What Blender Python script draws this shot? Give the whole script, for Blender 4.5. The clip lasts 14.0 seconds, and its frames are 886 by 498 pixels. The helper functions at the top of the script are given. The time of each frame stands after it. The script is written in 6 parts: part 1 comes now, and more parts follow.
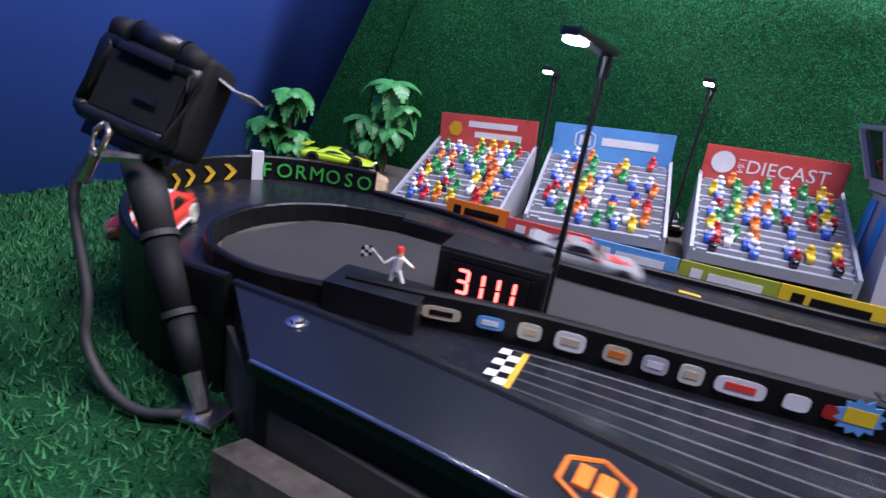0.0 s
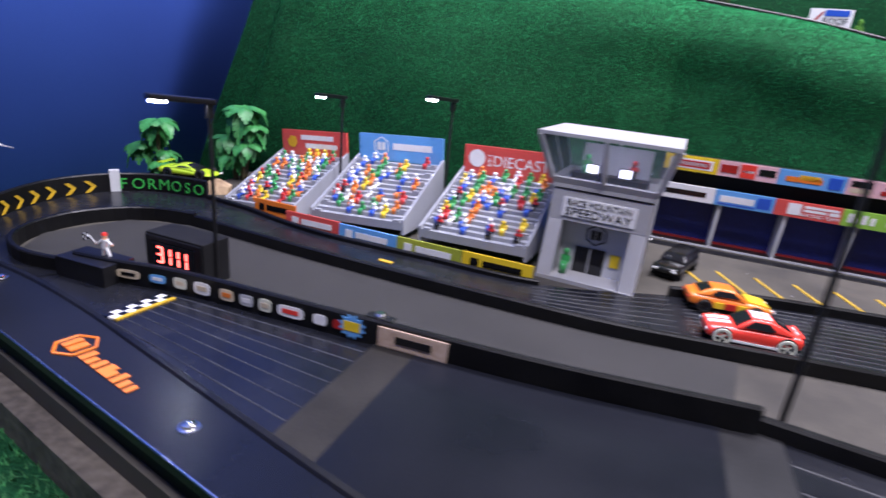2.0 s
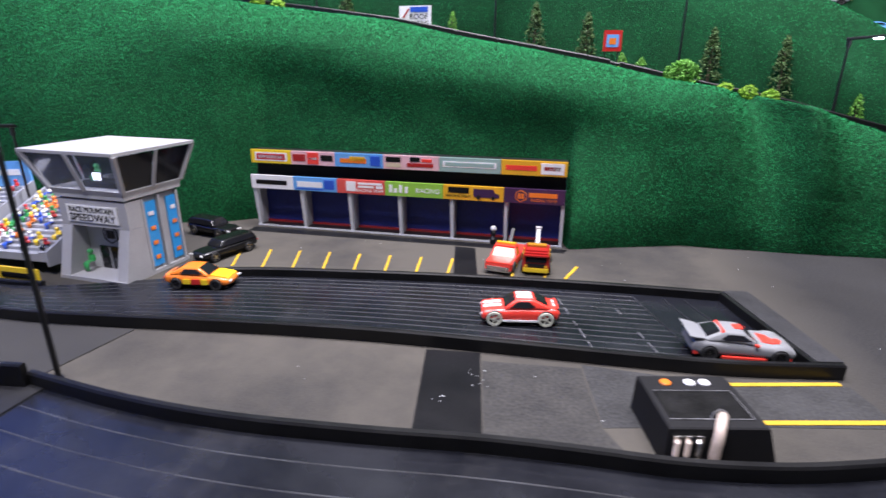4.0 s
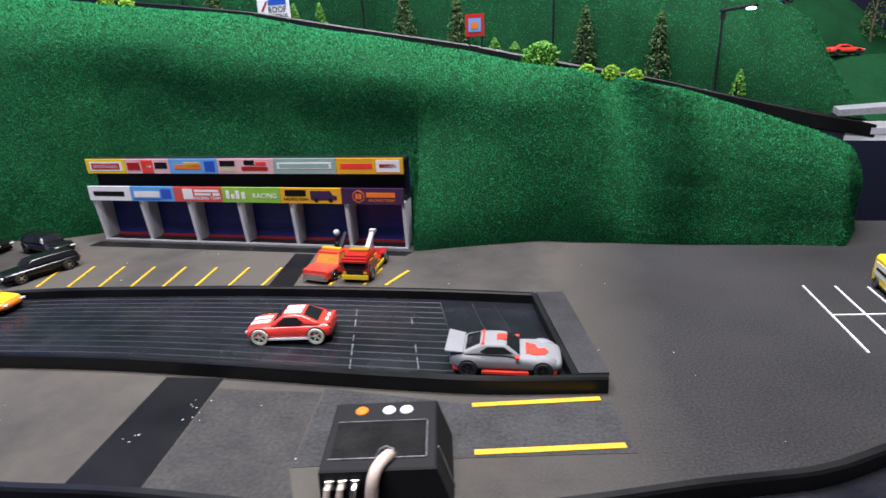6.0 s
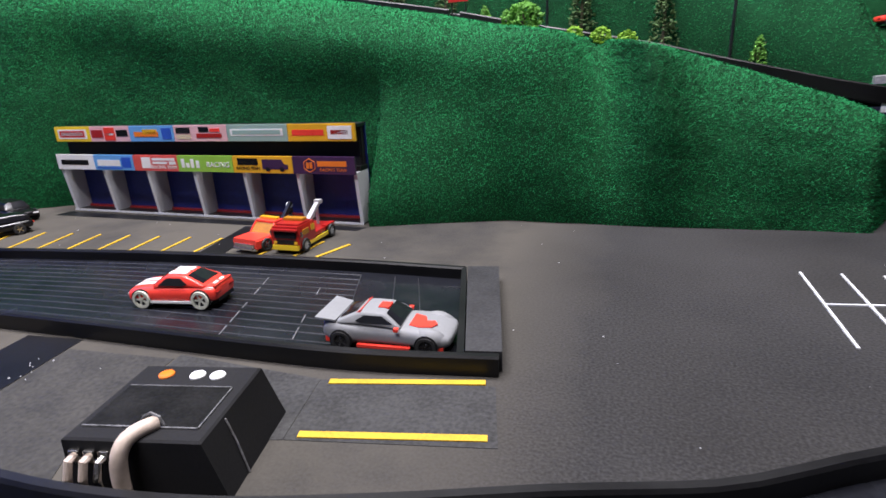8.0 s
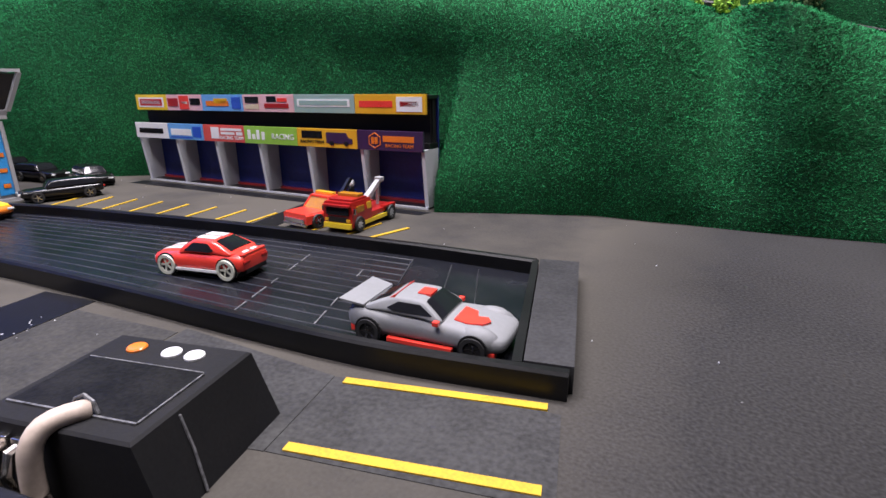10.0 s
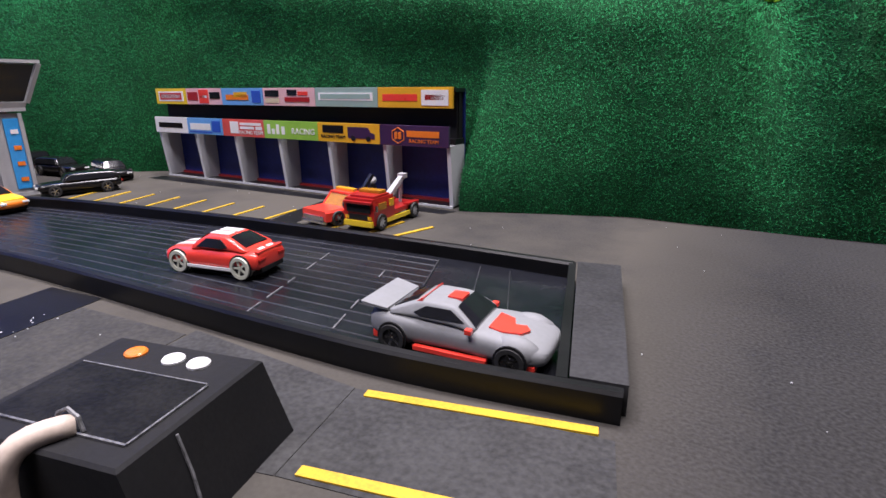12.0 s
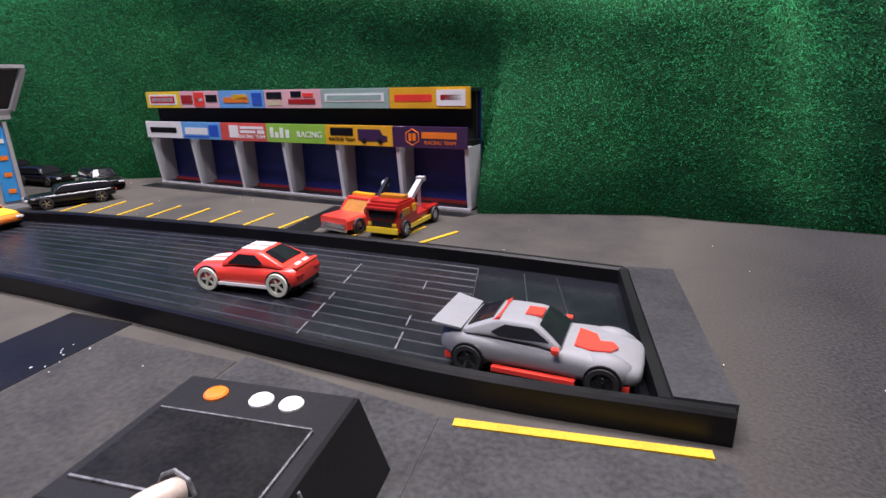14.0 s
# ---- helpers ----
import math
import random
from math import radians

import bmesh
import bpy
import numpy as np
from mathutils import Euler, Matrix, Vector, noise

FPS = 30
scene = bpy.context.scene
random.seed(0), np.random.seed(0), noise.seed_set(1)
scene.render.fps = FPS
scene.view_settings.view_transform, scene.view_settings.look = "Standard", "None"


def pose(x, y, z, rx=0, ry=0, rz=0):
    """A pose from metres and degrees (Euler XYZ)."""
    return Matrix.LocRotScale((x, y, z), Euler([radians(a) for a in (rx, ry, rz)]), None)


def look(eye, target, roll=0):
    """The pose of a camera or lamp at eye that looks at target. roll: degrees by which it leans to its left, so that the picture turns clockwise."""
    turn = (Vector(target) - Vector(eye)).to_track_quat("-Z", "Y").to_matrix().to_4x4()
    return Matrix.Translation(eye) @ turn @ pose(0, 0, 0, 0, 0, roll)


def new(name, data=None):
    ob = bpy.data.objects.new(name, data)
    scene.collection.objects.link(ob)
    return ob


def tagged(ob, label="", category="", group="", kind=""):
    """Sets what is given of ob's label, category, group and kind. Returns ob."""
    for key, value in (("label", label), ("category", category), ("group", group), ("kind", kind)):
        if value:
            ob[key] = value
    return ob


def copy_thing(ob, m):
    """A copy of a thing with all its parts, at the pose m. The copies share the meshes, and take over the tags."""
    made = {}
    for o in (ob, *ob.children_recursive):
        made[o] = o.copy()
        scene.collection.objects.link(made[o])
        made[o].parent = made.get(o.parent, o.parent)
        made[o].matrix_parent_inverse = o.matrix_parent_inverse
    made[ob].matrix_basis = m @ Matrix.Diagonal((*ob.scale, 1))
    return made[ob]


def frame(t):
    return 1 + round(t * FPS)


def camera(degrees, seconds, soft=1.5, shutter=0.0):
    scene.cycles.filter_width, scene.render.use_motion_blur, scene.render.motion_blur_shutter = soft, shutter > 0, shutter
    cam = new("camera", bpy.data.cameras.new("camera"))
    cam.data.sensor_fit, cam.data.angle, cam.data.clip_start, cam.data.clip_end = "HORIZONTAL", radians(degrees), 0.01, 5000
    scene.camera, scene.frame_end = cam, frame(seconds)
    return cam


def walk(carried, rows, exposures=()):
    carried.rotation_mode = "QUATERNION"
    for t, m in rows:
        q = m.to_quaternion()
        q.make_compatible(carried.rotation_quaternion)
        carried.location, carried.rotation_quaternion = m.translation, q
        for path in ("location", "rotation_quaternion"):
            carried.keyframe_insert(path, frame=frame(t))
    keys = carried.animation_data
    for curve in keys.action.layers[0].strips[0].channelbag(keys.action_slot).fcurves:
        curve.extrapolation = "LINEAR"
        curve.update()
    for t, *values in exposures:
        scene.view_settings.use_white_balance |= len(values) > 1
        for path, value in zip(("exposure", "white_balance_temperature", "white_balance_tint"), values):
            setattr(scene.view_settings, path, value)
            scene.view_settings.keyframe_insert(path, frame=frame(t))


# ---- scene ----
cam = camera(80.15, 14.0, shutter=0.5)
# seconds, place of the eye, and its turn
PATH = [
    (0.0, -0.3130, 0.0705, 0.1258, 71.40, -9.30, 18.80),
    (0.5, -0.2570, 0.0721, 0.1426, 71.26, -7.76, 21.09),
    (1.0, -0.1900, 0.0601, 0.1550, 71.01, -7.16, 22.03),
    (1.5, -0.1158, 0.0503, 0.1679, 70.93, -6.69, 22.39),
    (2.0, -0.0181, 0.0369, 0.1887, 70.81, -5.59, 22.17),
    (2.5, 0.1138, 0.0255, 0.2126, 70.63, -4.14, 20.90),
    (3.0, 0.2539, 0.0605, 0.2224, 70.80, -2.58, 19.01),
    (3.5, 0.3644, 0.0832, 0.2247, 71.01, -1.29, 16.42),
    (4.0, 0.4409, 0.0984, 0.2248, 70.93, -0.33, 13.37),
    (6.5, 0.6564, 0.2141, 0.2071, 70.49, 2.95, 12.97),
    (7.0, 0.6868, 0.2370, 0.1939, 70.89, 3.22, 14.01),
    (7.5, 0.7110, 0.2532, 0.1758, 71.32, 3.11, 15.69),
    (8.0, 0.7168, 0.2623, 0.1582, 71.65, 2.30, 18.66),
    (10.5, 0.6994, 0.3352, 0.1178, 72.84, 0.42, 29.61),
    (11.0, 0.6959, 0.3394, 0.1154, 72.89, 0.26, 30.31),
    (11.5, 0.6918, 0.3420, 0.1122, 72.94, 0.22, 30.53),
    (12.0, 0.6863, 0.3422, 0.1121, 72.97, 0.28, 30.45),
    (12.5, 0.6748, 0.3408, 0.1116, 72.97, 0.39, 30.30),
    (13.0, 0.6638, 0.3380, 0.1132, 72.84, 0.47, 30.16),
    (13.5, 0.6532, 0.3344, 0.1142, 72.65, 0.67, 29.42),
    (14.0, 0.6443, 0.3354, 0.1169, 72.40, 1.21, 27.51),
]
# the clip's white balance drifts from cold to warm
TINTS = [(0.0, -0.06, 6100, 30), (2.0, 0.0, 6250, 28), (3.5, 0.12, 6400, 25), (6.5, 0.03, 6560, 19), (10.5, -0.04, 6700, 25), (14.0, -0.04, 6700, 26)]
walk(cam, [(t, pose(x, y, z, rx, ry, rz)) for t, x, y, z, rx, ry, rz in PATH], TINTS)

# ---- light ----
world = bpy.data.worlds.new("room_air")
world.use_nodes = True
world.node_tree.nodes["Background"].inputs[0].default_value = (0.62, 0.72, 1.0, 1)
world.node_tree.nodes["Background"].inputs[1].default_value = 0.27
scene.world = world


def area_lamp(name, x, y, z, tx, ty, tz, sx, sy, watts, colour):
    data = bpy.data.lights.new(name, "AREA")
    data.shape, data.size, data.size_y, data.energy, data.color = "RECTANGLE", sx, sy, watts, colour
    ob = new(name, data)
    ob.matrix_world = look((x, y, z), (tx, ty, tz))
    return ob


# ceiling panels of the hobby room
area_lamp("ceiling_panel_lamp", 0.30, 0.84, 1.58, 0.30, 0.85, 0, 1.1, 0.3, 50, (0.93, 0.97, 1.0))
area_lamp("ceiling_panel_lamp", 1.00, 0.80, 1.58, 1.00, 0.81, 0, 0.8, 0.3, 20, (0.95, 0.98, 1.0))
area_lamp("ceiling_panel_lamp", 0.20, -0.12, 1.58, 0.20, -0.11, 0, 1.0, 0.3, 38, (0.95, 0.98, 1.0))
scene.view_settings.exposure = 0.0


# ---- materials ----
def nodes_of(name):
    m = bpy.data.materials.new(name)
    m.use_nodes = True
    return m, m.node_tree.nodes, m.node_tree.links, m.node_tree.nodes["Principled BSDF"]


def surface(name, base, other=None, rough=0.5, metal=0.0, grain=200.0, blotch=12.0, mix=0.5, bump=0.15, depth=0.0006, coat=0.0, rough_var=0.12, vary=0.0):
    """A colour that wanders between two tones at two scales, with fine relief."""
    other = other or tuple(c * 0.6 for c in base)
    m, n, l, b = nodes_of(name)
    co = n.new("ShaderNodeTexCoord")
    fine, wide = n.new("ShaderNodeTexNoise"), n.new("ShaderNodeTexNoise")
    fine.inputs["Scale"].default_value, fine.inputs["Detail"].default_value = grain, 6
    wide.inputs["Scale"].default_value, wide.inputs["Detail"].default_value = blotch, 5
    for node in (fine, wide):
        l.new(co.outputs["Object"], node.inputs["Vector"])
    add = n.new("ShaderNodeMath")
    add.operation = "MULTIPLY_ADD"
    l.new(fine.outputs[0], add.inputs[0])
    add.inputs[1].default_value = mix
    half = n.new("ShaderNodeMath")
    half.operation = "MULTIPLY"
    l.new(wide.outputs[0], half.inputs[0])
    half.inputs[1].default_value = 1 - mix
    l.new(half.outputs[0], add.inputs[2])
    ramp = n.new("ShaderNodeValToRGB")
    ramp.color_ramp.elements[0].position, ramp.color_ramp.elements[1].position = 0.36, 0.64
    ramp.color_ramp.elements[0].color, ramp.color_ramp.elements[1].color = (*other, 1), (*base, 1)
    l.new(add.outputs[0], ramp.inputs[0])
    out = ramp.outputs[0]
    if vary:
        info, hue = n.new("ShaderNodeObjectInfo"), n.new("ShaderNodeHueSaturation")
        scale = n.new("ShaderNodeMapRange")
        scale.inputs[3].default_value, scale.inputs[4].default_value = 1 - vary, 1 + vary
        l.new(info.outputs["Random"], scale.inputs[0])
        l.new(scale.outputs[0], hue.inputs["Value"])
        l.new(out, hue.inputs["Color"])
        out = hue.outputs[0]
    l.new(out, b.inputs["Base Color"])
    rr = n.new("ShaderNodeMapRange")
    rr.inputs[3].default_value, rr.inputs[4].default_value = max(0.02, rough - rough_var), min(1, rough + rough_var)
    l.new(wide.outputs[0], rr.inputs[0])
    l.new(rr.outputs[0], b.inputs["Roughness"])
    b.inputs["Metallic"].default_value = metal
    b.inputs["Coat Weight"].default_value = coat
    b.inputs["Coat Roughness"].default_value = 0.08
    if bump:
        bp = n.new("ShaderNodeBump")
        bp.inputs["Strength"].default_value, bp.inputs["Distance"].default_value = bump, depth
        l.new(fine.outputs[0], bp.inputs["Height"])
        l.new(bp.outputs[0], b.inputs["Normal"])
    return m


def sheen(m, level):
    """Sets how strongly a surface mirrors its surroundings."""
    m.node_tree.nodes["Principled BSDF"].inputs["Specular IOR Level"].default_value = level
    return m


def glow(name, colour, strength):
    m, n, l, b = nodes_of(name)
    b.inputs["Base Color"].default_value = (*colour, 1)
    b.inputs["Emission Color"].default_value = (*colour, 1)
    b.inputs["Emission Strength"].default_value = strength
    return m


def paint(name, c, rough=0.3, coat=0.5, metal=0.0):
    return surface(name, c, tuple(v * 0.86 for v in c), rough, metal, 500, 40, 0.4, 0.04, 0.0002, coat, 0.06)


def glass(name, tint, alpha=0.25):
    m, n, l, b = nodes_of(name)
    b.inputs["Base Color"].default_value = (*tint, 1)
    b.inputs["Roughness"].default_value = 0.06
    b.inputs["Alpha"].default_value = alpha
    b.inputs["Specular IOR Level"].default_value = 0.7
    return m


M_TURF = surface("turf_backing", (0.008, 0.078, 0.027), (0.003, 0.028, 0.010), 0.95, 0, 900, 25, 0.75, 0.9, 0.003)
sheen(M_TURF, 0.1)
M_BLADE = sheen(surface("turf_blade", (0.010, 0.225, 0.072), (0.006, 0.140, 0.046), 0.8, 0, 160, 9, 0.5, 0), 0.12)
M_LAWN = surface("lawn_blade", (0.014, 0.16, 0.035), (0.004, 0.05, 0.012), 0.8, 0, 80, 20, 0.5, 0)
M_ASPHALT = surface("dusty_asphalt_sheet", (0.036, 0.036, 0.037), (0.011, 0.011, 0.012), 0.82, 0, 620, 7, 0.66, 0.14, 0.0004)


def dusty(m, colour, scale, low, high, strength, fade=None):
    """Lays a thin, cloudy film of dust over a material's colour."""
    n, l = m.node_tree.nodes, m.node_tree.links
    b = n["Principled BSDF"]
    old = b.inputs["Base Color"].links[0].from_socket
    co, cloud, ramp, mixn = n.new("ShaderNodeTexCoord"), n.new("ShaderNodeTexNoise"), n.new("ShaderNodeMapRange"), n.new("ShaderNodeMix")
    cloud.inputs["Scale"].default_value, cloud.inputs["Detail"].default_value, cloud.inputs["Roughness"].default_value = scale, 8, 0.65
    ramp.inputs[1].default_value, ramp.inputs[2].default_value, ramp.inputs[4].default_value = low, high, strength
    mixn.data_type = "RGBA"
    l.new(co.outputs["Object"], cloud.inputs["Vector"])
    l.new(cloud.outputs[0], ramp.inputs[0])
    share = ramp.outputs[0]
    if fade:
        # swept clean past a ragged line along x
        sep, wob, edge, mul = n.new("ShaderNodeSeparateXYZ"), n.new("ShaderNodeMath"), n.new("ShaderNodeMapRange"), n.new("ShaderNodeMath")
        l.new(co.outputs["Object"], sep.inputs[0])
        wob.operation, mul.operation = "MULTIPLY_ADD", "MULTIPLY"
        l.new(cloud.outputs[0], wob.inputs[0])
        wob.inputs[1].default_value = 0.22
        l.new(sep.outputs[0], wob.inputs[2])
        edge.inputs[1].default_value, edge.inputs[2].default_value = fade[0] + 0.11, fade[1] + 0.11
        edge.inputs[3].default_value, edge.inputs[4].default_value = 1.0, fade[2]
        l.new(wob.outputs[0], edge.inputs[0])
        l.new(share, mul.inputs[0])
        l.new(edge.outputs[0], mul.inputs[1])
        share = mul.outputs[0]
    l.new(share, mixn.inputs["Factor"])
    l.new(old, mixn.inputs["A"])
    mixn.inputs["B"].default_value = (*colour, 1)
    l.new(mixn.outputs["Result"], b.inputs["Base Color"])
    return m


dusty(M_ASPHALT, (0.076, 0.069, 0.058), 4.5, 0.25, 0.55, 0.95, (0.62, 0.71, 0.10))
sheen(M_ASPHALT, 0.12)
M_DARKSHEET = surface("worn_dark_sheet", (0.038, 0.038, 0.038), (0.008, 0.008, 0.008), 0.85, 0, 420, 40, 0.55, 0.3, 0.0005)
M_MOTTLED = surface("mottled_worn_sheet", (0.038, 0.036, 0.0325), (0.010, 0.0096, 0.009), 0.85, 0, 380, 45, 0.5, 0.3, 0.0005)
M_TARPATCH = surface("dark_tar_strip", (0.011, 0.011, 0.012), (0.005, 0.005, 0.006), 0.40, 0, 900, 20, 0.5, 0.25, 0.0006)
sheen(M_TARPATCH, 0.10)
M_TRACK = surface("black_track_plastic", (0.013, 0.014, 0.018), (0.005, 0.0055, 0.008), 0.26, 0, 300, 16, 0.35, 0.12, 0.0004)
dusty(M_TRACK, (0.06, 0.058, 0.056), 14, 0.55, 0.85, 0.45)
M_GROOVE = surface("scuffed_rib", (0.05, 0.052, 0.058), (0.008, 0.008, 0.01), 0.4, 0, 700, 22, 0.5, 0.1)
M_RAIL = surface("black_rail_plastic", (0.006, 0.006, 0.0065), (0.0025, 0.0025, 0.003), 0.42, 0, 400, 25, 0.4, 0.1, 0.0004)
sheen(M_RAIL, 0.3)
M_LEDGE = surface("satin_black_sheet", (0.010, 0.011, 0.016), (0.005, 0.006, 0.009), 0.3, 0, 500, 8, 0.3, 0.06, 0.0003)
sheen(M_LEDGE, 0.22)
sheen(M_TRACK, 0.38)
M_WOOD = surface("weathered_wood", (0.13, 0.11, 0.085), (0.04, 0.032, 0.024), 0.8, 0, 160, 18, 0.5, 0.4, 0.001)
M_YELLOW = surface("yellow_line", (0.60, 0.37, 0.010), (0.38, 0.23, 0.008), 0.6, 0, 800, 60, 0.5, 0.2)
M_WHITE = surface("white_line", (0.72, 0.73, 0.75), (0.45, 0.46, 0.48), 0.6, 0, 800, 60, 0.5, 0.2)
M_GREY = surface("grey_print_plastic", (0.36, 0.36, 0.37), (0.30, 0.30, 0.31), 0.55, 0, 900, 30, 0.4, 0.12, 0.0003)
M_LIGHTGREY = surface("pale_grey_print_plastic", (0.55, 0.56, 0.58), (0.47, 0.48, 0.5), 0.55, 0, 900, 30, 0.4, 0.12, 0.0003)
M_BLACK = surface("black_plastic", (0.008, 0.008, 0.009), (0.004, 0.004, 0.005), 0.38, 0, 600, 30, 0.4, 0.12, 0.0003)
M_BLACKMAT = surface("matt_black_plastic", (0.011, 0.011, 0.012), (0.006, 0.006, 0.007), 0.7, 0, 600, 30, 0.4, 0.2, 0.0004)
sheen(M_BLACKMAT, 0.2)
M_RUBBER = surface("black_rubber", (0.012, 0.012, 0.012), (0.02, 0.02, 0.02), 0.7, 0, 600, 40)
M_METAL = surface("bright_metal", (0.72, 0.7, 0.66), (0.5, 0.48, 0.45), 0.25, 1.0, 500, 40, 0.5, 0.1)
M_CURTAIN = surface("blue_backdrop_cloth", (0.055, 0.145, 0.66), (0.046, 0.122, 0.57), 0.9, 0, 900, 3, 0.4, 0.3, 0.0006)
M_WALLBLUE = surface("navy_wall", (0.003, 0.005, 0.028), (0.002, 0.004, 0.02), 0.9, 0, 200, 3)
M_ROOM = surface("room_plaster", (0.18, 0.18, 0.18), (0.15, 0.15, 0.155), 0.9, 0, 60, 2)
M_CEILING = surface("ceiling_paint", (0.34, 0.34, 0.35), (0.3, 0.3, 0.31), 0.9, 0, 60, 2)
M_BLUEBAY = surface("deep_blue_card", (0.009, 0.022, 0.19), (0.006, 0.014, 0.12), 0.5, 0, 300, 20)
M_REDSTRIP = paint("red_strip", (0.22, 0.015, 0.015))
M_LED = glow("lamp_led", (0.80, 0.90, 1.0), 180.0)
M_DIGIT = glow("red_digit", (1.0, 0.10, 0.07), 7.0)
M_GLASSDARK = surface("smoked_window", (0.012, 0.013, 0.016), (0.008, 0.008, 0.01), 0.08, 0, 500, 30, 0.4, 0)
M_GLASS = glass("clear_window", (0.6, 0.66, 0.75), 0.12)
M_AMBER = surface("amber_window", (0.45, 0.2, 0.02), (0.3, 0.12, 0.01), 0.12, 0, 500, 30, 0.4, 0)
M_ROCK = surface("sandstone", (0.45, 0.32, 0.19), (0.22, 0.14, 0.08), 0.85, 0, 150, 40, 0.5, 0.8, 0.003)
M_PALM = surface("palm_leaf_plastic", (0.045, 0.29, 0.075), (0.02, 0.15, 0.035), 0.45, 0, 400, 60, 0.4, 0.2)
M_TRUNK = surface("palm_bark", (0.12, 0.10, 0.05), (0.05, 0.04, 0.02), 0.8, 0, 400, 60, 0.5, 0.5)
M_PINE = surface("dark_foliage", (0.05, 0.12, 0.02), (0.012, 0.03, 0.006), 0.8, 0, 500, 60, 0.6, 0)
M_BUSH = surface("lime_foliage", (0.22, 0.42, 0.02), (0.09, 0.22, 0.01), 0.8, 0, 500, 60, 0.6, 0)
M_FOL = surface("fresh_foliage", (0.10, 0.32, 0.03), (0.04, 0.14, 0.01), 0.8, 0, 500, 60, 0.6, 0)
C = {
    "white": (0.8, 0.8, 0.8), "red": (0.55, 0.025, 0.02), "orange": (0.8, 0.2, 0.02), "yellow": (0.8, 0.56, 0.02),
    "green": (0.02, 0.28, 0.07), "blue": (0.02, 0.09, 0.5), "sky": (0.12, 0.36, 0.72), "pink": (0.75, 0.45, 0.48),
    "purple": (0.05, 0.02, 0.07), "lime": (0.25, 0.5, 0.06), "cyan": (0.02, 0.3, 0.7), "sage": (0.28, 0.42, 0.38),
    "signred": (0.66, 0.085, 0.07), "olive": (0.33, 0.38, 0.04), "tan": (0.6, 0.5, 0.35), "black": (0.012, 0.012, 0.013),
    "silver": (0.45, 0.46, 0.48), "carred": (0.85, 0.055, 0.035), "limecar": (0.42, 0.62, 0.02), "skin": (0.7, 0.38, 0.22),
    "cream": (0.62, 0.63, 0.52), "deepred": (0.38, 0.015, 0.012), "gold": (0.75, 0.4, 0.02),
}
INK = {k: paint(k + "_paint", v) for k, v in C.items()}
INK["black"] = paint("gloss_black", (0.005, 0.005, 0.0055), 0.25, 0.15)


# ---- building helpers ----
def part(name, bm, material, parent=None, label="", smooth=False, kind=""):
    me = bpy.data.meshes.new(name)
    bm.to_mesh(me)
    bm.free()
    for m in material if isinstance(material, (list, tuple)) else (material,):
        me.materials.append(m)
    if smooth:
        me.polygons.foreach_set("use_smooth", [True] * len(me.polygons))
    ob = new(name, me)
    if parent is not None:
        ob.parent = parent
    return tagged(ob, label, kind=kind)


def thing(name, label, category, m=None, group="", kind=""):
    ob = new(name)
    ob.empty_display_size = 0.01
    if m is not None:
        ob.matrix_world = m
    return tagged(ob, label, category, group, kind)


def add_box(bm, x0, y0, z0, x1, y1, z1, bevel=0.0, mat=0, m=None):
    vs = [bm.verts.new((x, y, z)) for x in (x0, x1) for y in (y0, y1) for z in (z0, z1)]
    fs = [bm.faces.new([vs[i] for i in q]) for q in ((0, 1, 3, 2), (4, 6, 7, 5), (0, 4, 5, 1), (2, 3, 7, 6), (0, 2, 6, 4), (1, 5, 7, 3))]
    if bevel:
        edges = list({e for f in fs for e in f.edges})
        r = bmesh.ops.bevel(bm, geom=edges, offset=bevel, segments=2, affect="EDGES", profile=0.7)
        fs = list({f for f in r["faces"]} | {f for f in fs if f.is_valid})
        vs = list({v for f in fs for v in f.verts})
    for f in fs:
        f.material_index = mat
    if m is not None:
        bmesh.ops.transform(bm, matrix=m, verts=vs)
    return vs


def box(x0, y0, z0, x1, y1, z1, bevel=0.0, m=None):
    bm = bmesh.new()
    add_box(bm, x0, y0, z0, x1, y1, z1, bevel, 0, m)
    return bm


def add_rod(bm, a, b, r0, r1=None, n=10, mat=0):
    a, b = Vector(a), Vector(b)
    q = (b - a).to_track_quat("Z", "Y").to_matrix()
    r1 = r0 if r1 is None else r1
    rings = []
    for p, r in ((a, r0), (b, r1)):
        rings.append([bm.verts.new(p + q @ Vector((r * math.cos(2 * math.pi * i / n), r * math.sin(2 * math.pi * i / n), 0))) for i in range(n)])
    fs = [bm.faces.new((rings[0][i], rings[0][(i + 1) % n], rings[1][(i + 1) % n], rings[1][i])) for i in range(n)]
    fs += [bm.faces.new(rings[0][::-1]), bm.faces.new(rings[1])]
    for f in fs:
        f.material_index = mat


def rod(a, b, r0, r1=None, n=12):
    bm = bmesh.new()
    add_rod(bm, a, b, r0, r1, n)
    return bm


def tube(points, r, n=8):
    bm = bmesh.new()
    rings, pts = [], [Vector(p) for p in points]
    for i, p in enumerate(pts):
        d = pts[min(i + 1, len(pts) - 1)] - pts[max(i - 1, 0)]
        q = d.to_track_quat("Z", "Y").to_matrix()
        rings.append([bm.verts.new(p + q @ Vector((r * math.cos(2 * math.pi * k / n), r * math.sin(2 * math.pi * k / n), 0))) for k in range(n)])
    for a, b in zip(rings, rings[1:]):
        for k in range(n):
            bm.faces.new((a[k], a[(k + 1) % n], b[(k + 1) % n], b[k]))
    bm.faces.new(rings[0][::-1])
    bm.faces.new(rings[-1])
    return bm


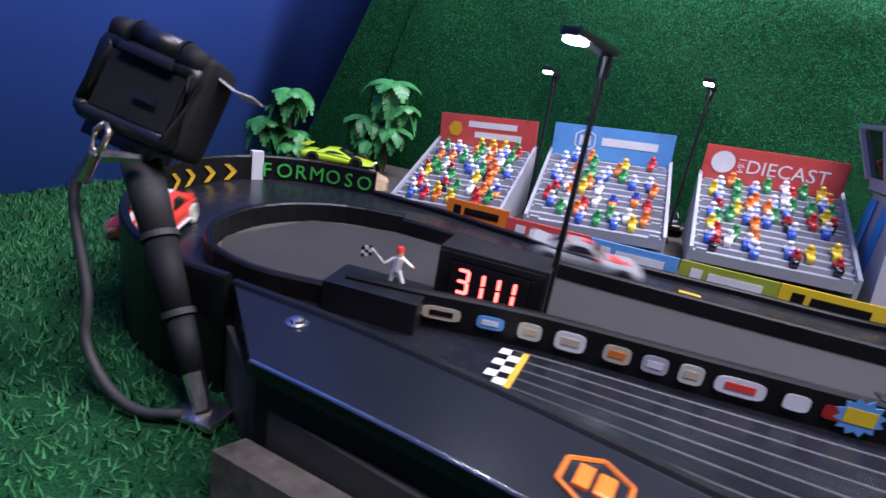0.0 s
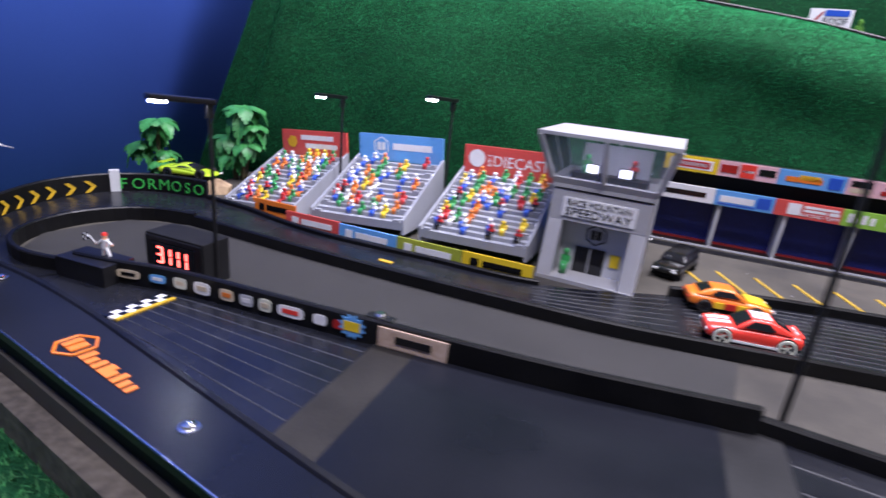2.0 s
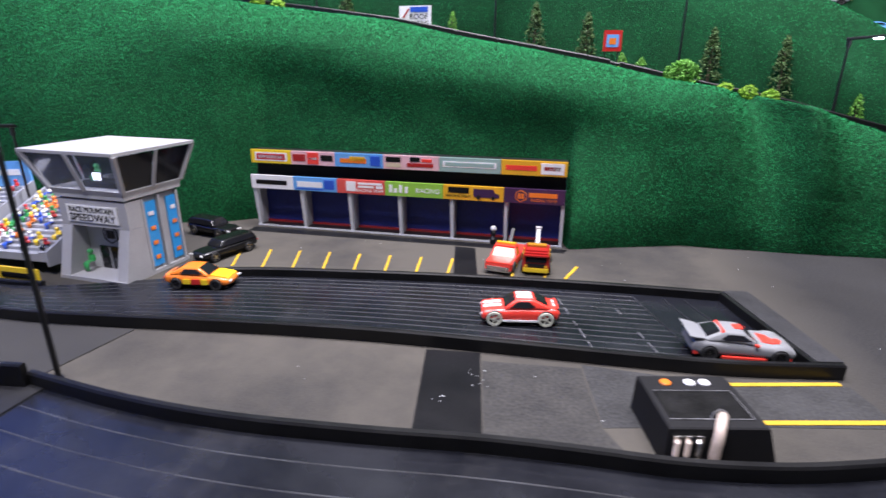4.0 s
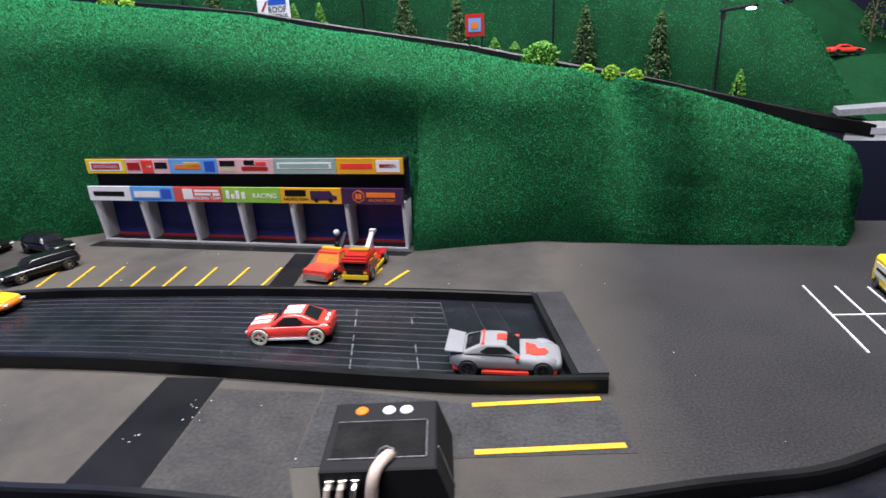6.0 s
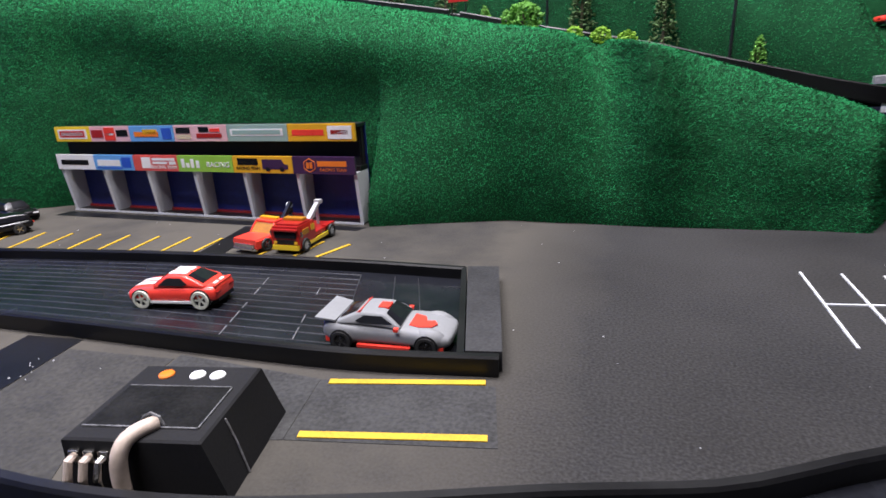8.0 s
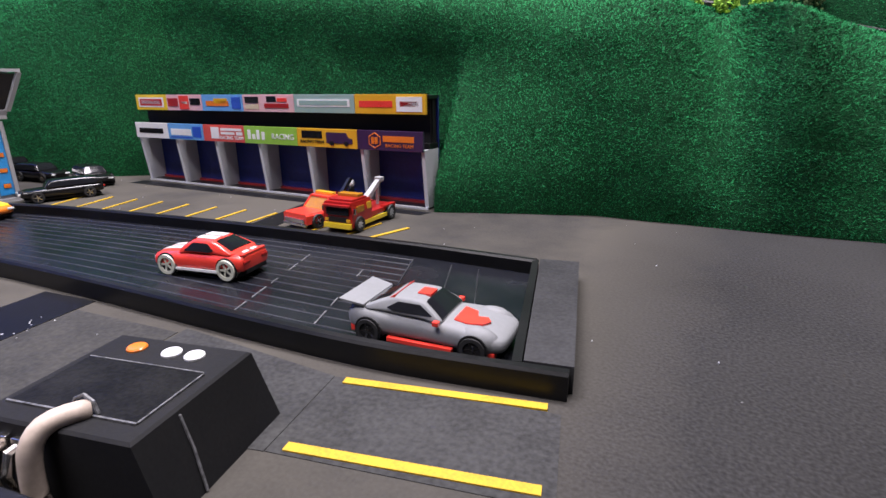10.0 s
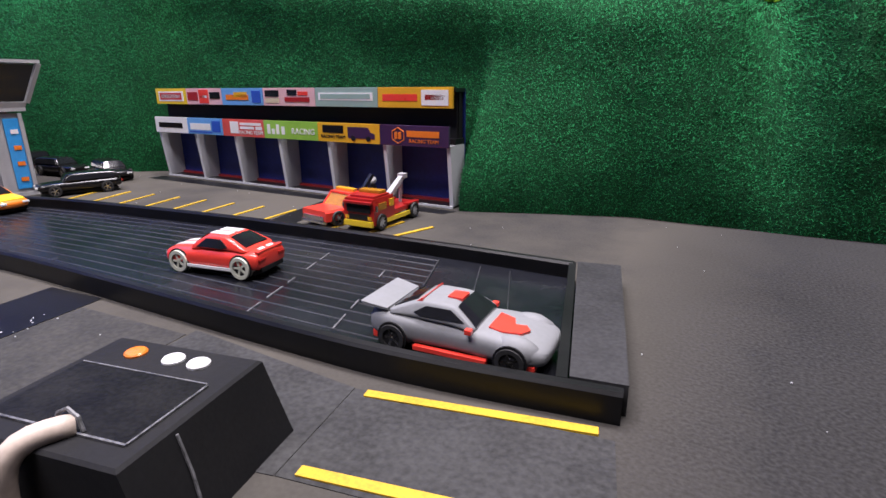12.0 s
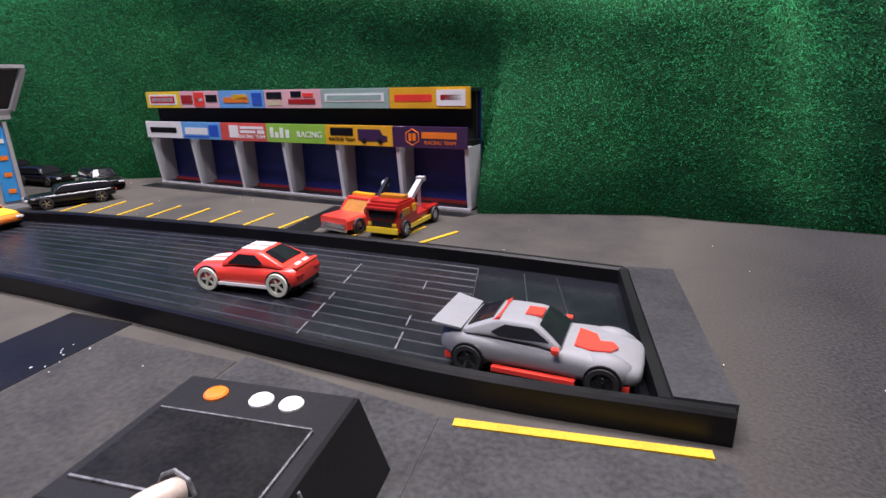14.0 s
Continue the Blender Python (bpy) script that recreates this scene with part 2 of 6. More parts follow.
def loft(rings, caps=True):
    bm = bmesh.new()
    vs = [[bm.verts.new(p) for p in r] for r in rings]
    n = len(vs[0])
    for a, b in zip(vs, vs[1:]):
        for k in range(n):
            bm.faces.new((a[k], a[(k + 1) % n], b[(k + 1) % n], b[k]))
    if caps:
        bm.faces.new(vs[0][::-1])
        bm.faces.new(vs[-1])
    bmesh.ops.recalc_face_normals(bm, faces=bm.faces)
    return bm


def lathe(profile, n=20, axis="z"):
    """profile: (radius, height) from bottom to top."""
    rings = []
    for r, h in profile:
        ring = [(r * math.cos(2 * math.pi * i / n), r * math.sin(2 * math.pi * i / n), h) for i in range(n)]
        rings.append(ring if axis == "z" else [(x, z, y) for x, y, z in ring])
    return loft(rings)


def prism(points, z0, z1):
    bm = bmesh.new()
    lo = [bm.verts.new((x, y, z0)) for x, y in points]
    hi = [bm.verts.new((x, y, z1)) for x, y in points]
    n = len(lo)
    bm.faces.new(lo[::-1])
    bm.faces.new(hi)
    for i in range(n):
        bm.faces.new((lo[i], lo[(i + 1) % n], hi[(i + 1) % n], hi[i]))
    bmesh.ops.recalc_face_normals(bm, faces=bm.faces)
    return bm


def smooth_line(pts, step=0.012):
    """A Catmull-Rom line through the points, evenly cut."""
    p = [np.array(q, float) for q in pts]
    p = [2 * p[0] - p[1], *p, 2 * p[-1] - p[-2]]
    out = []
    for a, b, c, d in zip(p, p[1:], p[2:], p[3:]):
        n = max(2, int(np.linalg.norm(c - b) / step))
        for i in range(n):
            u = i / n
            out.append(0.5 * (2 * b + (c - a) * u + (2 * a - 5 * b + 4 * c - d) * u * u + (3 * b - a - 3 * c + d) * u ** 3))
    out.append(p[-2])
    return out


def across(line):
    """Unit normals to the left of a plan line."""
    out = []
    for i in range(len(line)):
        d = (line[min(i + 1, len(line) - 1)] - line[max(i - 1, 0)])[:2]
        d = d / (np.linalg.norm(d) + 1e-9)
        out.append(np.array((-d[1], d[0])))
    return out


def strip_wall(line, z0, z1, thick, lip=0.0):
    """A wall with a rounded top along a plan line (x, y or x, y, z)."""
    rings = []
    for p, n in zip(line, across(line)):
        up = p[2] if len(p) > 2 else 0.0
        h = thick / 2
        prof = [(-h - lip, z0), (-h, z0 + (z1 - z0) * 0.2), (-h, z1 - h * 0.5), (-h * 0.6, z1), (h * 0.6, z1), (h, z1 - h * 0.5), (h, z0)]
        rings.append([(p[0] + n[0] * o, p[1] + n[1] * o, up + z) for o, z in prof])
    return loft(rings)


def between(a, b, z0, z1):
    """A slab between two plan lines of equal count."""
    rings = [[(p[0], p[1], z1), (q[0], q[1], z1), (q[0], q[1], z0), (p[0], p[1], z0)] for p, q in zip(a, b)]
    return loft(rings)


def evened(line, n):
    pts = np.array([p[:2] for p in line])
    s = np.r_[0, np.cumsum(np.linalg.norm(np.diff(pts, axis=0), axis=1))]
    u = np.linspace(0, s[-1], n)
    return [np.array((np.interp(v, s, pts[:, 0]), np.interp(v, s, pts[:, 1]))) for v in u]


def lettering(name, text, size, material, parent, m, depth=0.0006, label="", align="CENTER", shear=0.0, width=0.0):
    cu = bpy.data.curves.new("lettering", "FONT")
    cu.body, cu.size, cu.extrude, cu.align_x, cu.align_y, cu.shear = text, size, depth / 2, align, "CENTER", shear
    cu.resolution_u = 3
    tmp = new("lettering_source", cu)
    bpy.context.view_layer.update()
    me = bpy.data.meshes.new_from_object(tmp.evaluated_get(bpy.context.evaluated_depsgraph_get()))
    bpy.data.objects.remove(tmp)
    if width:
        co = np.zeros(len(me.vertices) * 3)
        me.vertices.foreach_get("co", co)
        co = co.reshape(-1, 3)
        co[:, 0] *= width / (co[:, 0].max() - co[:, 0].min())
        me.vertices.foreach_set("co", co.ravel())
    me.materials.clear()
    me.materials.append(material)
    ob = new(name, me)
    ob.parent = parent
    ob.matrix_local = m
    return tagged(ob, label or f"raised lettering reading {text}")


UP = pose(0, 0, 0, 90, 0, 0)

# ---- ground, track and walls of the place ----
NEAR_RAIL = smooth_line([(-0.455, 0.448), (-0.34, 0.440), (-0.25, 0.437), (-0.15, 0.436), (-0.03, 0.438), (0.05, 0.448), (0.17, 0.466), (0.28, 0.479), (0.38, 0.485), (0.50, 0.490), (0.58, 0.496), (0.659, 0.510)])
FAR_RAIL = smooth_line([(0.025, 0.553), (0.11, 0.583), (0.235, 0.605), (0.35, 0.621), (0.50, 0.634), (0.602, 0.638)])
DIVIDER = smooth_line([(-0.425, 0.298), (-0.39, 0.303), (-0.33, 0.315), (-0.25, 0.320), (-0.17, 0.325), (-0.05, 0.333), (0.072, 0.350)])
NEAR_WALL = smooth_line([(0.072, 0.354), (0.16, 0.345), (0.24, 0.344), (0.33, 0.352), (0.40, 0.361), (0.46, 0.3655), (0.52, 0.3685), (0.58, 0.379), (0.64, 0.398), (0.70, 0.42), (0.755, 0.438), (0.783, 0.453), (0.82, 0.475), (0.90, 0.515), (1.05, 0.60), (1.25, 0.72)])
LEDGE_IN = smooth_line([(-0.46, 0.256), (-0.40, 0.251), (-0.33, 0.239), (-0.26, 0.223), (-0.17, 0.202), (-0.09, 0.184), (0.05, 0.156)])
LANE_LOW = [(-0.46, 0.256), (-0.40, 0.251), (-0.33, 0.239), (-0.26, 0.223), (-0.17, 0.202), (-0.09, 0.184), (0.05, 0.156), (0.3, 0.14), (0.5, 0.16), (0.75, 0.22), (1.0, 0.30)]
LEDGE_OUT = smooth_line([(-0.414, 0.208), (-0.35, 0.199), (-0.26, 0.182), (-0.17, 0.165), (-0.09, 0.149), (0.05, 0.118)])
U_OUT = smooth_line([(-0.46, 0.252), (-0.51, 0.257), (-0.565, 0.292), (-0.61, 0.35), (-0.635, 0.415), (-0.625, 0.475), (-0.585, 0.515), (-0.52, 0.53)])
U_IN = smooth_line([(-0.425, 0.296), (-0.475, 0.289), (-0.515, 0.303), (-0.538, 0.335), (-0.543, 0.375), (-0.53, 0.41), (-0.50, 0.437), (-0.455, 0.448)])

outline = [(1.6, 0.0), (1.6, 1.0), (-0.62, 0.80), (-0.57, 0.55)] + [tuple(p[:2]) for p in U_OUT[::-2]] + [(-0.412, 0.212), (0.05, 0.122), (0.3, 0.105), (0.45, 0.0)]
ground = part("ground", prism(outline, -0.05, 0.0), M_ASPHALT, label="dusty dark asphalt-look table top", kind="structure")
tagged(ground, category="ground")

lawn = part("lawn_base", box(-1.2, -0.9, -0.06, 0.6, 0.95, -0.036), M_TURF, label="green artificial turf below the track", kind="structure")
tagged(lawn, category="ground")


def scatter_blades(name, pos, nrm, length, width, material, label):
    """Many single grass blades as one piece of stuff."""
    n = len(pos)
    rng = np.random.default_rng(7)
    side = np.cross(nrm, rng.normal(size=(n, 3)))
    side /= np.linalg.norm(side, axis=1)[:, None] + 1e-9
    tip = nrm + 0.75 * rng.normal(size=(n, 3))
    tip /= np.linalg.norm(tip, axis=1)[:, None]
    ln = length * rng.uniform(0.6, 1.3, (n, 1))
    flip = np.sign(np.einsum("ij,ij->i", np.cross(2 * side, tip + side), nrm))[:, None]
    side *= np.where(flip == 0, 1, flip)
    v = np.stack([pos - side * width, pos + side * width, pos + tip * ln], 1).reshape(-1, 3)
    me = bpy.data.meshes.new(name)
    me.vertices.add(3 * n)
    me.vertices.foreach_set("co", v.ravel())
    me.loops.add(3 * n)
    me.loops.foreach_set("vertex_index", np.arange(3 * n))
    me.polygons.add(n)
    me.polygons.foreach_set("loop_start", np.arange(0, 3 * n, 3))
    me.update()
    # blades shade like the pile that they make up
    me.normals_split_custom_set_from_vertices(np.repeat(nrm + 0.22 * rng.normal(size=(n, 3)), 3, axis=0))
    me.materials.append(material)
    return tagged(new(name, me), label, "grass", kind="stuff")


def hill_point(u, v):
    """u along the ridge (x), v from the foot (0) over the crest (1)."""
    x = u
    foot = np.interp(x, [-0.85, -0.76, -0.6, -0.3, -0.12, -0.07, -0.008, 0.43, 0.60, 0.836, 0.94, 0.975], [0.80, 0.725, 0.705, 0.715, 0.755, 0.770, 0.812, 0.822, 0.824, 0.832, 0.838, 0.90])
    cy = np.interp(x, [-0.85, -0.5, 0.0, 0.2, 0.5, 0.62, 0.72, 0.8, 0.95, 0.975], [0.90, 0.93, 0.955, 0.96, 0.945, 0.92, 0.90, 0.92, 0.93, 0.94])
    cz = np.interp(x, [-0.85, -0.6, -0.32, -0.09, 0.04, 0.16, 0.30, 0.48, 0.57, 0.63, 0.72, 0.78, 0.85, 0.92, 0.96, 0.975], [0.50, 0.43, 0.355, 0.322, 0.306, 0.290, 0.262, 0.230, 0.209, 0.201, 0.183, 0.167, 0.144, 0.120, 0.102, 0.080])
    low = -0.03 if x < -0.62 else -0.002
    # a steep face that rolls over into the shelf
    s = min(v, 1.0)
    a = s * math.pi / 2
    y = foot + (cy - foot) * (1 - math.cos(a)) ** 0.9
    z = low + (cz - low) * math.sin(a) ** 0.97
    crease = 0.0
    for c, w, d in ((0.672, 0.028, 0.070), (0.730, 0.026, -0.042), (0.59, 0.05, -0.022), (0.79, 0.03, 0.012), (0.88, 0.05, 0.008), (0.955, 0.03, -0.012)):
        crease += d * math.exp(-((x - c - 0.03 * (1 - s)) / w) ** 2)
    # and hugs their end wall
    y += np.interp(x, [0.442, 0.448, 0.60], [0.0, -0.052, 0.0]) * math.exp(-((s / 0.27) ** 2))
    # the turf bulges out over the garages
    over = np.interp(x, [-0.30, -0.05, 0.40, 0.48, 0.66], [0.0, 1.0, 1.0, 0.75, 0.0])
    y -= 0.036 * over * math.exp(-((s - 0.64) / 0.22) ** 2) * (1 - 0.8 * max(0, s - 0.85) / 0.15)
    y += crease * math.sin(a) * (0.4 + 0.6 * s)
    if v > 1:
        y += (v - 1) * 0.25
        z -= (v - 1) * 0.02
    bumpy = noise.noise((x * 6, v * 3, 0.3)) * 0.008 + noise.noise((x * 17, v * 9, 1.7)) * 0.002
    if x < -0.5:
        k = (-0.5 - x) / 0.19
        x -= 0.045 * k ** 2 * (1 - s) ** 2.5 - 0.075 * k * math.sin(math.pi * s) + 0.05 * k * s * s
    return (x, y + bumpy, z + bumpy * 0.4 * min(1, v * 3))


def sheet_mesh(fn, us, vs):
    bm = bmesh.new()
    g = [[bm.verts.new(fn(u, v)) for v in vs] for u in us]
    for a, b in zip(g, g[1:]):
        for i in range(len(vs) - 1):
            bm.faces.new((a[i], b[i], b[i + 1], a[i + 1]))
    return bm


def surface_samples(fn, n, u0, u1, v0, v1, seed):
    rng = np.random.default_rng(seed)
    gu, gv = np.linspace(u0, u1, 300), np.linspace(v0, v1, 50)
    grid = np.array([[fn(u, v) for v in gv] for u in gu])
    du = np.linalg.norm(np.diff(grid, axis=0)[:, :-1], axis=2)
    dv = np.linalg.norm(np.diff(grid, axis=1)[:-1], axis=2)
    w = (du * dv).ravel()
    k = rng.choice(len(w), n, p=w / w.sum())
    i, j = np.unravel_index(k, du.shape)
    a, b = rng.uniform(size=(2, n, 1))
    p = grid[i, j] * (1 - a) * (1 - b) + grid[i + 1, j] * a * (1 - b) + grid[i, j + 1] * (1 - a) * b + grid[i + 1, j + 1] * a * b
    nr = np.cross(grid[i + 1, j] - grid[i, j], grid[i, j + 1] - grid[i, j])
    nr /= np.linalg.norm(nr, axis=1)[:, None] + 1e-9
    return p, nr


us = list(np.linspace(-0.69, 0.975, 300))
vs = list(np.linspace(0, 1, 36)) + [1.15, 1.4]
hill = part("hill", sheet_mesh(hill_point, us, vs), M_TURF, label="steep hill draped in green artificial turf", smooth=True, kind="structure")
tagged(hill, category="hill")
p, nr = surface_samples(hill_point, 300000, -0.69, 0.975, 0.0, 1.15, 3)
scatter_blades("hill_turf", p, nr, 0.0025, 0.00040, M_BLADE, "short green artificial turf covering the hill")
rng = np.random.default_rng(5)
n = 60000
p = np.c_[rng.uniform(-0.86, -0.12, n), rng.uniform(-0.15, 0.72, n), np.full(n, -0.036)]
scatter_blades("lawn_turf", p, np.tile((0, 0, 1.0), (n, 1)), 0.006, 0.0006, M_LAWN, "green artificial turf beside the track")


def back_hill_point(u, v):
    x = u
    foot = 1.075 + 0.02 * math.sin(x * 5)
    zf = np.interp(x, [-1.2, -0.32, 0.29, 0.6, 0.8, 0.95, 1.1], [0.5, 0.345, 0.260, 0.20, 0.153, 0.12, 0.10])
    zt = np.interp(x, [-1.2, 0.5, 0.80, 0.90, 0.98, 1.02, 1.045], [1.0, 0.52, 0.36, 0.31, 0.265, 0.19, 0.12])
    a = min(v, 1) * math.pi / 2
    y = foot + 0.16 * (1 - math.cos(a))
    z = zf + (zt - zf) * math.sin(a)
    return (x, y + noise.noise((x * 5, v * 3, 4.0)) * 0.014, z)


back_hill = part("back_hill", sheet_mesh(back_hill_point, list(np.linspace(-1.2, 1.045, 110)), list(np.linspace(0, 1, 22))), M_TURF, label="upper green turf bank behind the top road", smooth=True, kind="structure")
tagged(back_hill, category="hill")
p, nr = surface_samples(back_hill_point, 60000, -0.4, 1.045, 0.0, 1.0, 4)
scatter_blades("back_hill_turf", p, nr, 0.0027, 0.00046, M_BLADE, "short green turf on the upper bank")


def far_hill_point(u, v):
    zt = np.interp(u, [0.8, 1.05, 1.2, 1.3, 1.7], [0.5, 0.42, 0.31, 0.22, 0.12])
    a = v * math.pi / 2
    return (u, 1.42 + 0.2 * (1 - math.cos(a)) + noise.noise((u * 4, v * 3, 9.0)) * 0.02, 0.1 + (zt - 0.1) * math.sin(a))


far_hill = part("far_hill", sheet_mesh(far_hill_point, list(np.linspace(0.8, 1.75, 50)), list(np.linspace(0, 1, 16))), M_TURF, label="farther green turf slope", smooth=True, kind="structure")
tagged(far_hill, category="hill")
low_bank = part("low_bank", sheet_mesh(lambda u, v: (u, 1.12 + 0.14 * v + 0.01 * math.sin(9 * u), 0.095 + 0.105 * v), list(np.linspace(0.98, 1.8, 34)), [0, 0.25, 0.5, 0.75, 1]), M_TURF, label="low turf bank beside the top road", smooth=True, kind="structure")
tagged(low_bank, category="hill")

# upper road along the crest
def crest_line(off, lift, x0, x1, n=70):
    out = []
    for x in np.linspace(x0, x1, n):
        h = hill_point(x, 1.0)
        z0 = np.interp(x, [-1, -0.32, -0.09, 0.04, 0.16, 0.30, 0.48, 0.6, 0.74, 0.80, 0.93, 1.04, 1.2, 1.6], [0.5, 0.356, 0.325, 0.309, 0.293, 0.266, 0.234, 0.207, 0.179, 0.163, 0.131, 0.109, 0.094, 0.08])
        y0 = np.interp(x, [-1, 0.0, 0.3, 0.6, 0.8, 1.0, 1.6], [0.965, 0.968, 0.972, 0.968, 0.972, 0.97, 0.93])
        out.append(np.array((x, y0 + off, z0 + lift)))
    return out


a, b = crest_line(0.0, -0.004, -0.9, 1.55), crest_line(0.085, -0.004, -0.9, 1.55)
top_road = part("road", loft([[tuple(p), tuple(q), (q[0], q[1], q[2] - 0.01), (p[0], p[1], p[2] - 0.01)] for p, q in zip(a, b)]), M_TRACK, label="black plastic top road along the hill crest", kind="structure")
tagged(top_road, category="road")
for off, x0, x1 in ((0.0, -0.9, 0.49), (0.0, 0.505, 1.5), (0.085, -0.9, 1.5)):
    r = part("road_edge", strip_wall(crest_line(off, 0, x0, x1, 50), -0.012, 0.0055, 0.006), M_RAIL, label="black plastic rail along the top road", kind="structure")
    tagged(r, category="rail")

# near lane, bend and far lane, one road
LANE_HIGH = [tuple(q[:2]) for q in DIVIDER] + [tuple(q[:2]) for q in NEAR_WALL]


def lane_y(line, x):
    return float(np.interp(x, [q[0] for q in line], [q[1] for q in line]))


def lane_strip(x0, x1, u0, u1, z0, z1, n=60):
    """A slab of the near lane between two stations and two shares of its width."""
    lo, hi = [], []
    for x in np.linspace(x0, x1, n):
        a, b = lane_y(LANE_LOW, x), lane_y(LANE_HIGH, x)
        lo.append(np.array((x, a + (b - a) * u0)))
        hi.append(np.array((x, a + (b - a) * u1)))
    return between(lo, hi, z0, z1)


def lane_line(x0, x1, u, n=60):
    return [np.array((x, lane_y(LANE_LOW, x) * (1 - u) + lane_y(LANE_HIGH, x) * u)) for x in np.linspace(x0, x1, n)]


road = part("near_lane", lane_strip(-0.46, 1.0, 0.0, 1.0, -0.01, 0.003, 110), M_TRACK, label="black plastic race lane with scuffed ribs", kind="structure")
tagged(road, category="road")
bend = part("bend_lane", between(evened(U_OUT, 60), evened(U_IN, 60), -0.01, 0.0035), M_TRACK, label="black plastic hairpin bend", kind="structure")
tagged(bend, category="road")
OUT2 = smooth_line([(-0.52, 0.53), (-0.45, 0.522), (-0.38, 0.505), (-0.31, 0.497), (-0.2, 0.499), (-0.09, 0.503), (0.025, 0.553)])
far_lane = part("far_lane", between(evened(NEAR_RAIL[:40], 60), evened(OUT2, 60), -0.01, 0.003), M_TRACK, label="black plastic lane past the grandstands", kind="structure")
tagged(far_lane, category="road")
runout = part("runout_lane", between(evened([*NEAR_RAIL[39:]], 60), evened(FAR_RAIL, 60), -0.01, 0.003), M_TRACK, label="wide black run-out with scuffed lane ribs", kind="structure")
tagged(runout, category="road")


def rib(parent, line, z, w, label=""):
    rings = [[(p[0] - m[0] * w, p[1] - m[1] * w, z), (p[0] - m[0] * w * 0.4, p[1] - m[1] * w * 0.4, z + 0.00035), (p[0] + m[0] * w * 0.4, p[1] + m[1] * w * 0.4, z + 0.00035), (p[0] + m[0] * w, p[1] + m[1] * w, z)] for p, m in zip(line, across(line))]
    return part("rib", loft(rings), M_GROOVE, parent)


def mixline(a, b, u, i0=0.0, i1=1.0, n=60):
    la, lb = evened(a, n), evened(b, n)
    return [p * (1 - u) + q * u for p, q in zip(la, lb)][int(i0 * n):max(int(i0 * n) + 2, int(i1 * n))]


for k in range(1, 14):
    rib(runout, mixline(NEAR_RAIL[39:], FAR_RAIL, k / 14, 0.02, 0.85), 0.003, 0.00045)
for k in range(1, 9):
    rib(road, lane_line(-0.335, -0.168, k / 9), 0.003, 0.0006)
    rib(road, lane_line(0.088, 0.95, k / 9), 0.003, 0.0006)
    rib(far_lane, mixline(NEAR_RAIL[:40], OUT2, k / 9, 0.75, 1.0), 0.003, 0.0004)
part("joint_plate", lane_strip(-0.166, -0.136, 0.02, 0.985, 0.002, 0.0042, 6), sheen(surface("dusty_joint", (0.024, 0.022, 0.020), (0.012, 0.011, 0.010), 0.55, 0, 500, 30), 0.2), road, "dusty brown-grey joint strip")
part("flat_plate", lane_strip(-0.1358, 0.052, 0.02, 0.985, 0.002, 0.0046, 30), M_LEDGE, road, "smooth satin black joining plate")
part("joint_plate", lane_strip(0.0522, 0.086, 0.02, 0.985, 0.002, 0.0042, 6), sheen(surface("grey_joint", (0.020, 0.020, 0.021), (0.010, 0.010, 0.011), 0.5, 0, 500, 30), 0.2), road, "dusty grey joint strip")

for name, line, z0, z1, th, label in (
    ("rail", NEAR_RAIL, -0.004, 0.0125, 0.0055, "black plastic rail along the run-out"),
    ("rail", FAR_RAIL, -0.004, 0.0125, 0.0055, "black plastic rail before the parking bays"),
    ("rail", OUT2[:-10], -0.004, 0.008, 0.005, "low black rail before the grandstands"),
    ("divider_wall", DIVIDER, -0.004, 0.022, 0.005, "black plastic divider wall with stickers"),
    ("rail", NEAR_WALL, -0.004, 0.014, 0.006, "black plastic rail between lane and paddock"),
    ("rail", LEDGE_IN, -0.004, 0.022, 0.005, "black plastic rail beside the ledge"),
    ("bend_wall", U_OUT, -0.045, 0.026, 0.005, "tall black wall round the hairpin"),
    ("rail", U_IN, -0.004, 0.015, 0.005, "black plastic inner rail of the hairpin"),
):
    tagged(part(name, strip_wall(smooth_line(line, 0.02) if len(line) < 4 else line, z0, z1, th, 0.001), M_RAIL, label=label, kind="structure"), category="rail")

# ledge with its black top sheet and wooden side
ledge = thing("ledge", "wooden ledge with satin black top sheet beside the start lane", "ledge", kind="structure")
part("top_sheet", between(evened(LEDGE_IN, 60), evened(LEDGE_OUT, 60), 0.014, 0.0205), M_LEDGE, ledge)
# thin metal line added to imitate the highlight along the sheet's outer edge
part("edge_glint", tube([(q[0], q[1] - 0.0003, 0.0203) for q in evened(LEDGE_OUT, 60)], 0.0007, 6), M_METAL, ledge, "thin metal line imitating the glint along the edge")
part("wood_side", between(evened(LEDGE_IN, 60), [q + np.array((0.0, 0.004)) for q in evened(LEDGE_OUT, 60)], -0.05, 0.0138), M_BLACKMAT, ledge, "matt black side")
part("wood_board", between([q + np.array((0.0, 0.0)) for q in evened(LEDGE_OUT, 60)], [q + np.array((-0.006, -0.011)) for q in evened(LEDGE_OUT, 60)], -0.06, -0.013), M_WOOD, ledge, "weathered grey-brown wooden board")

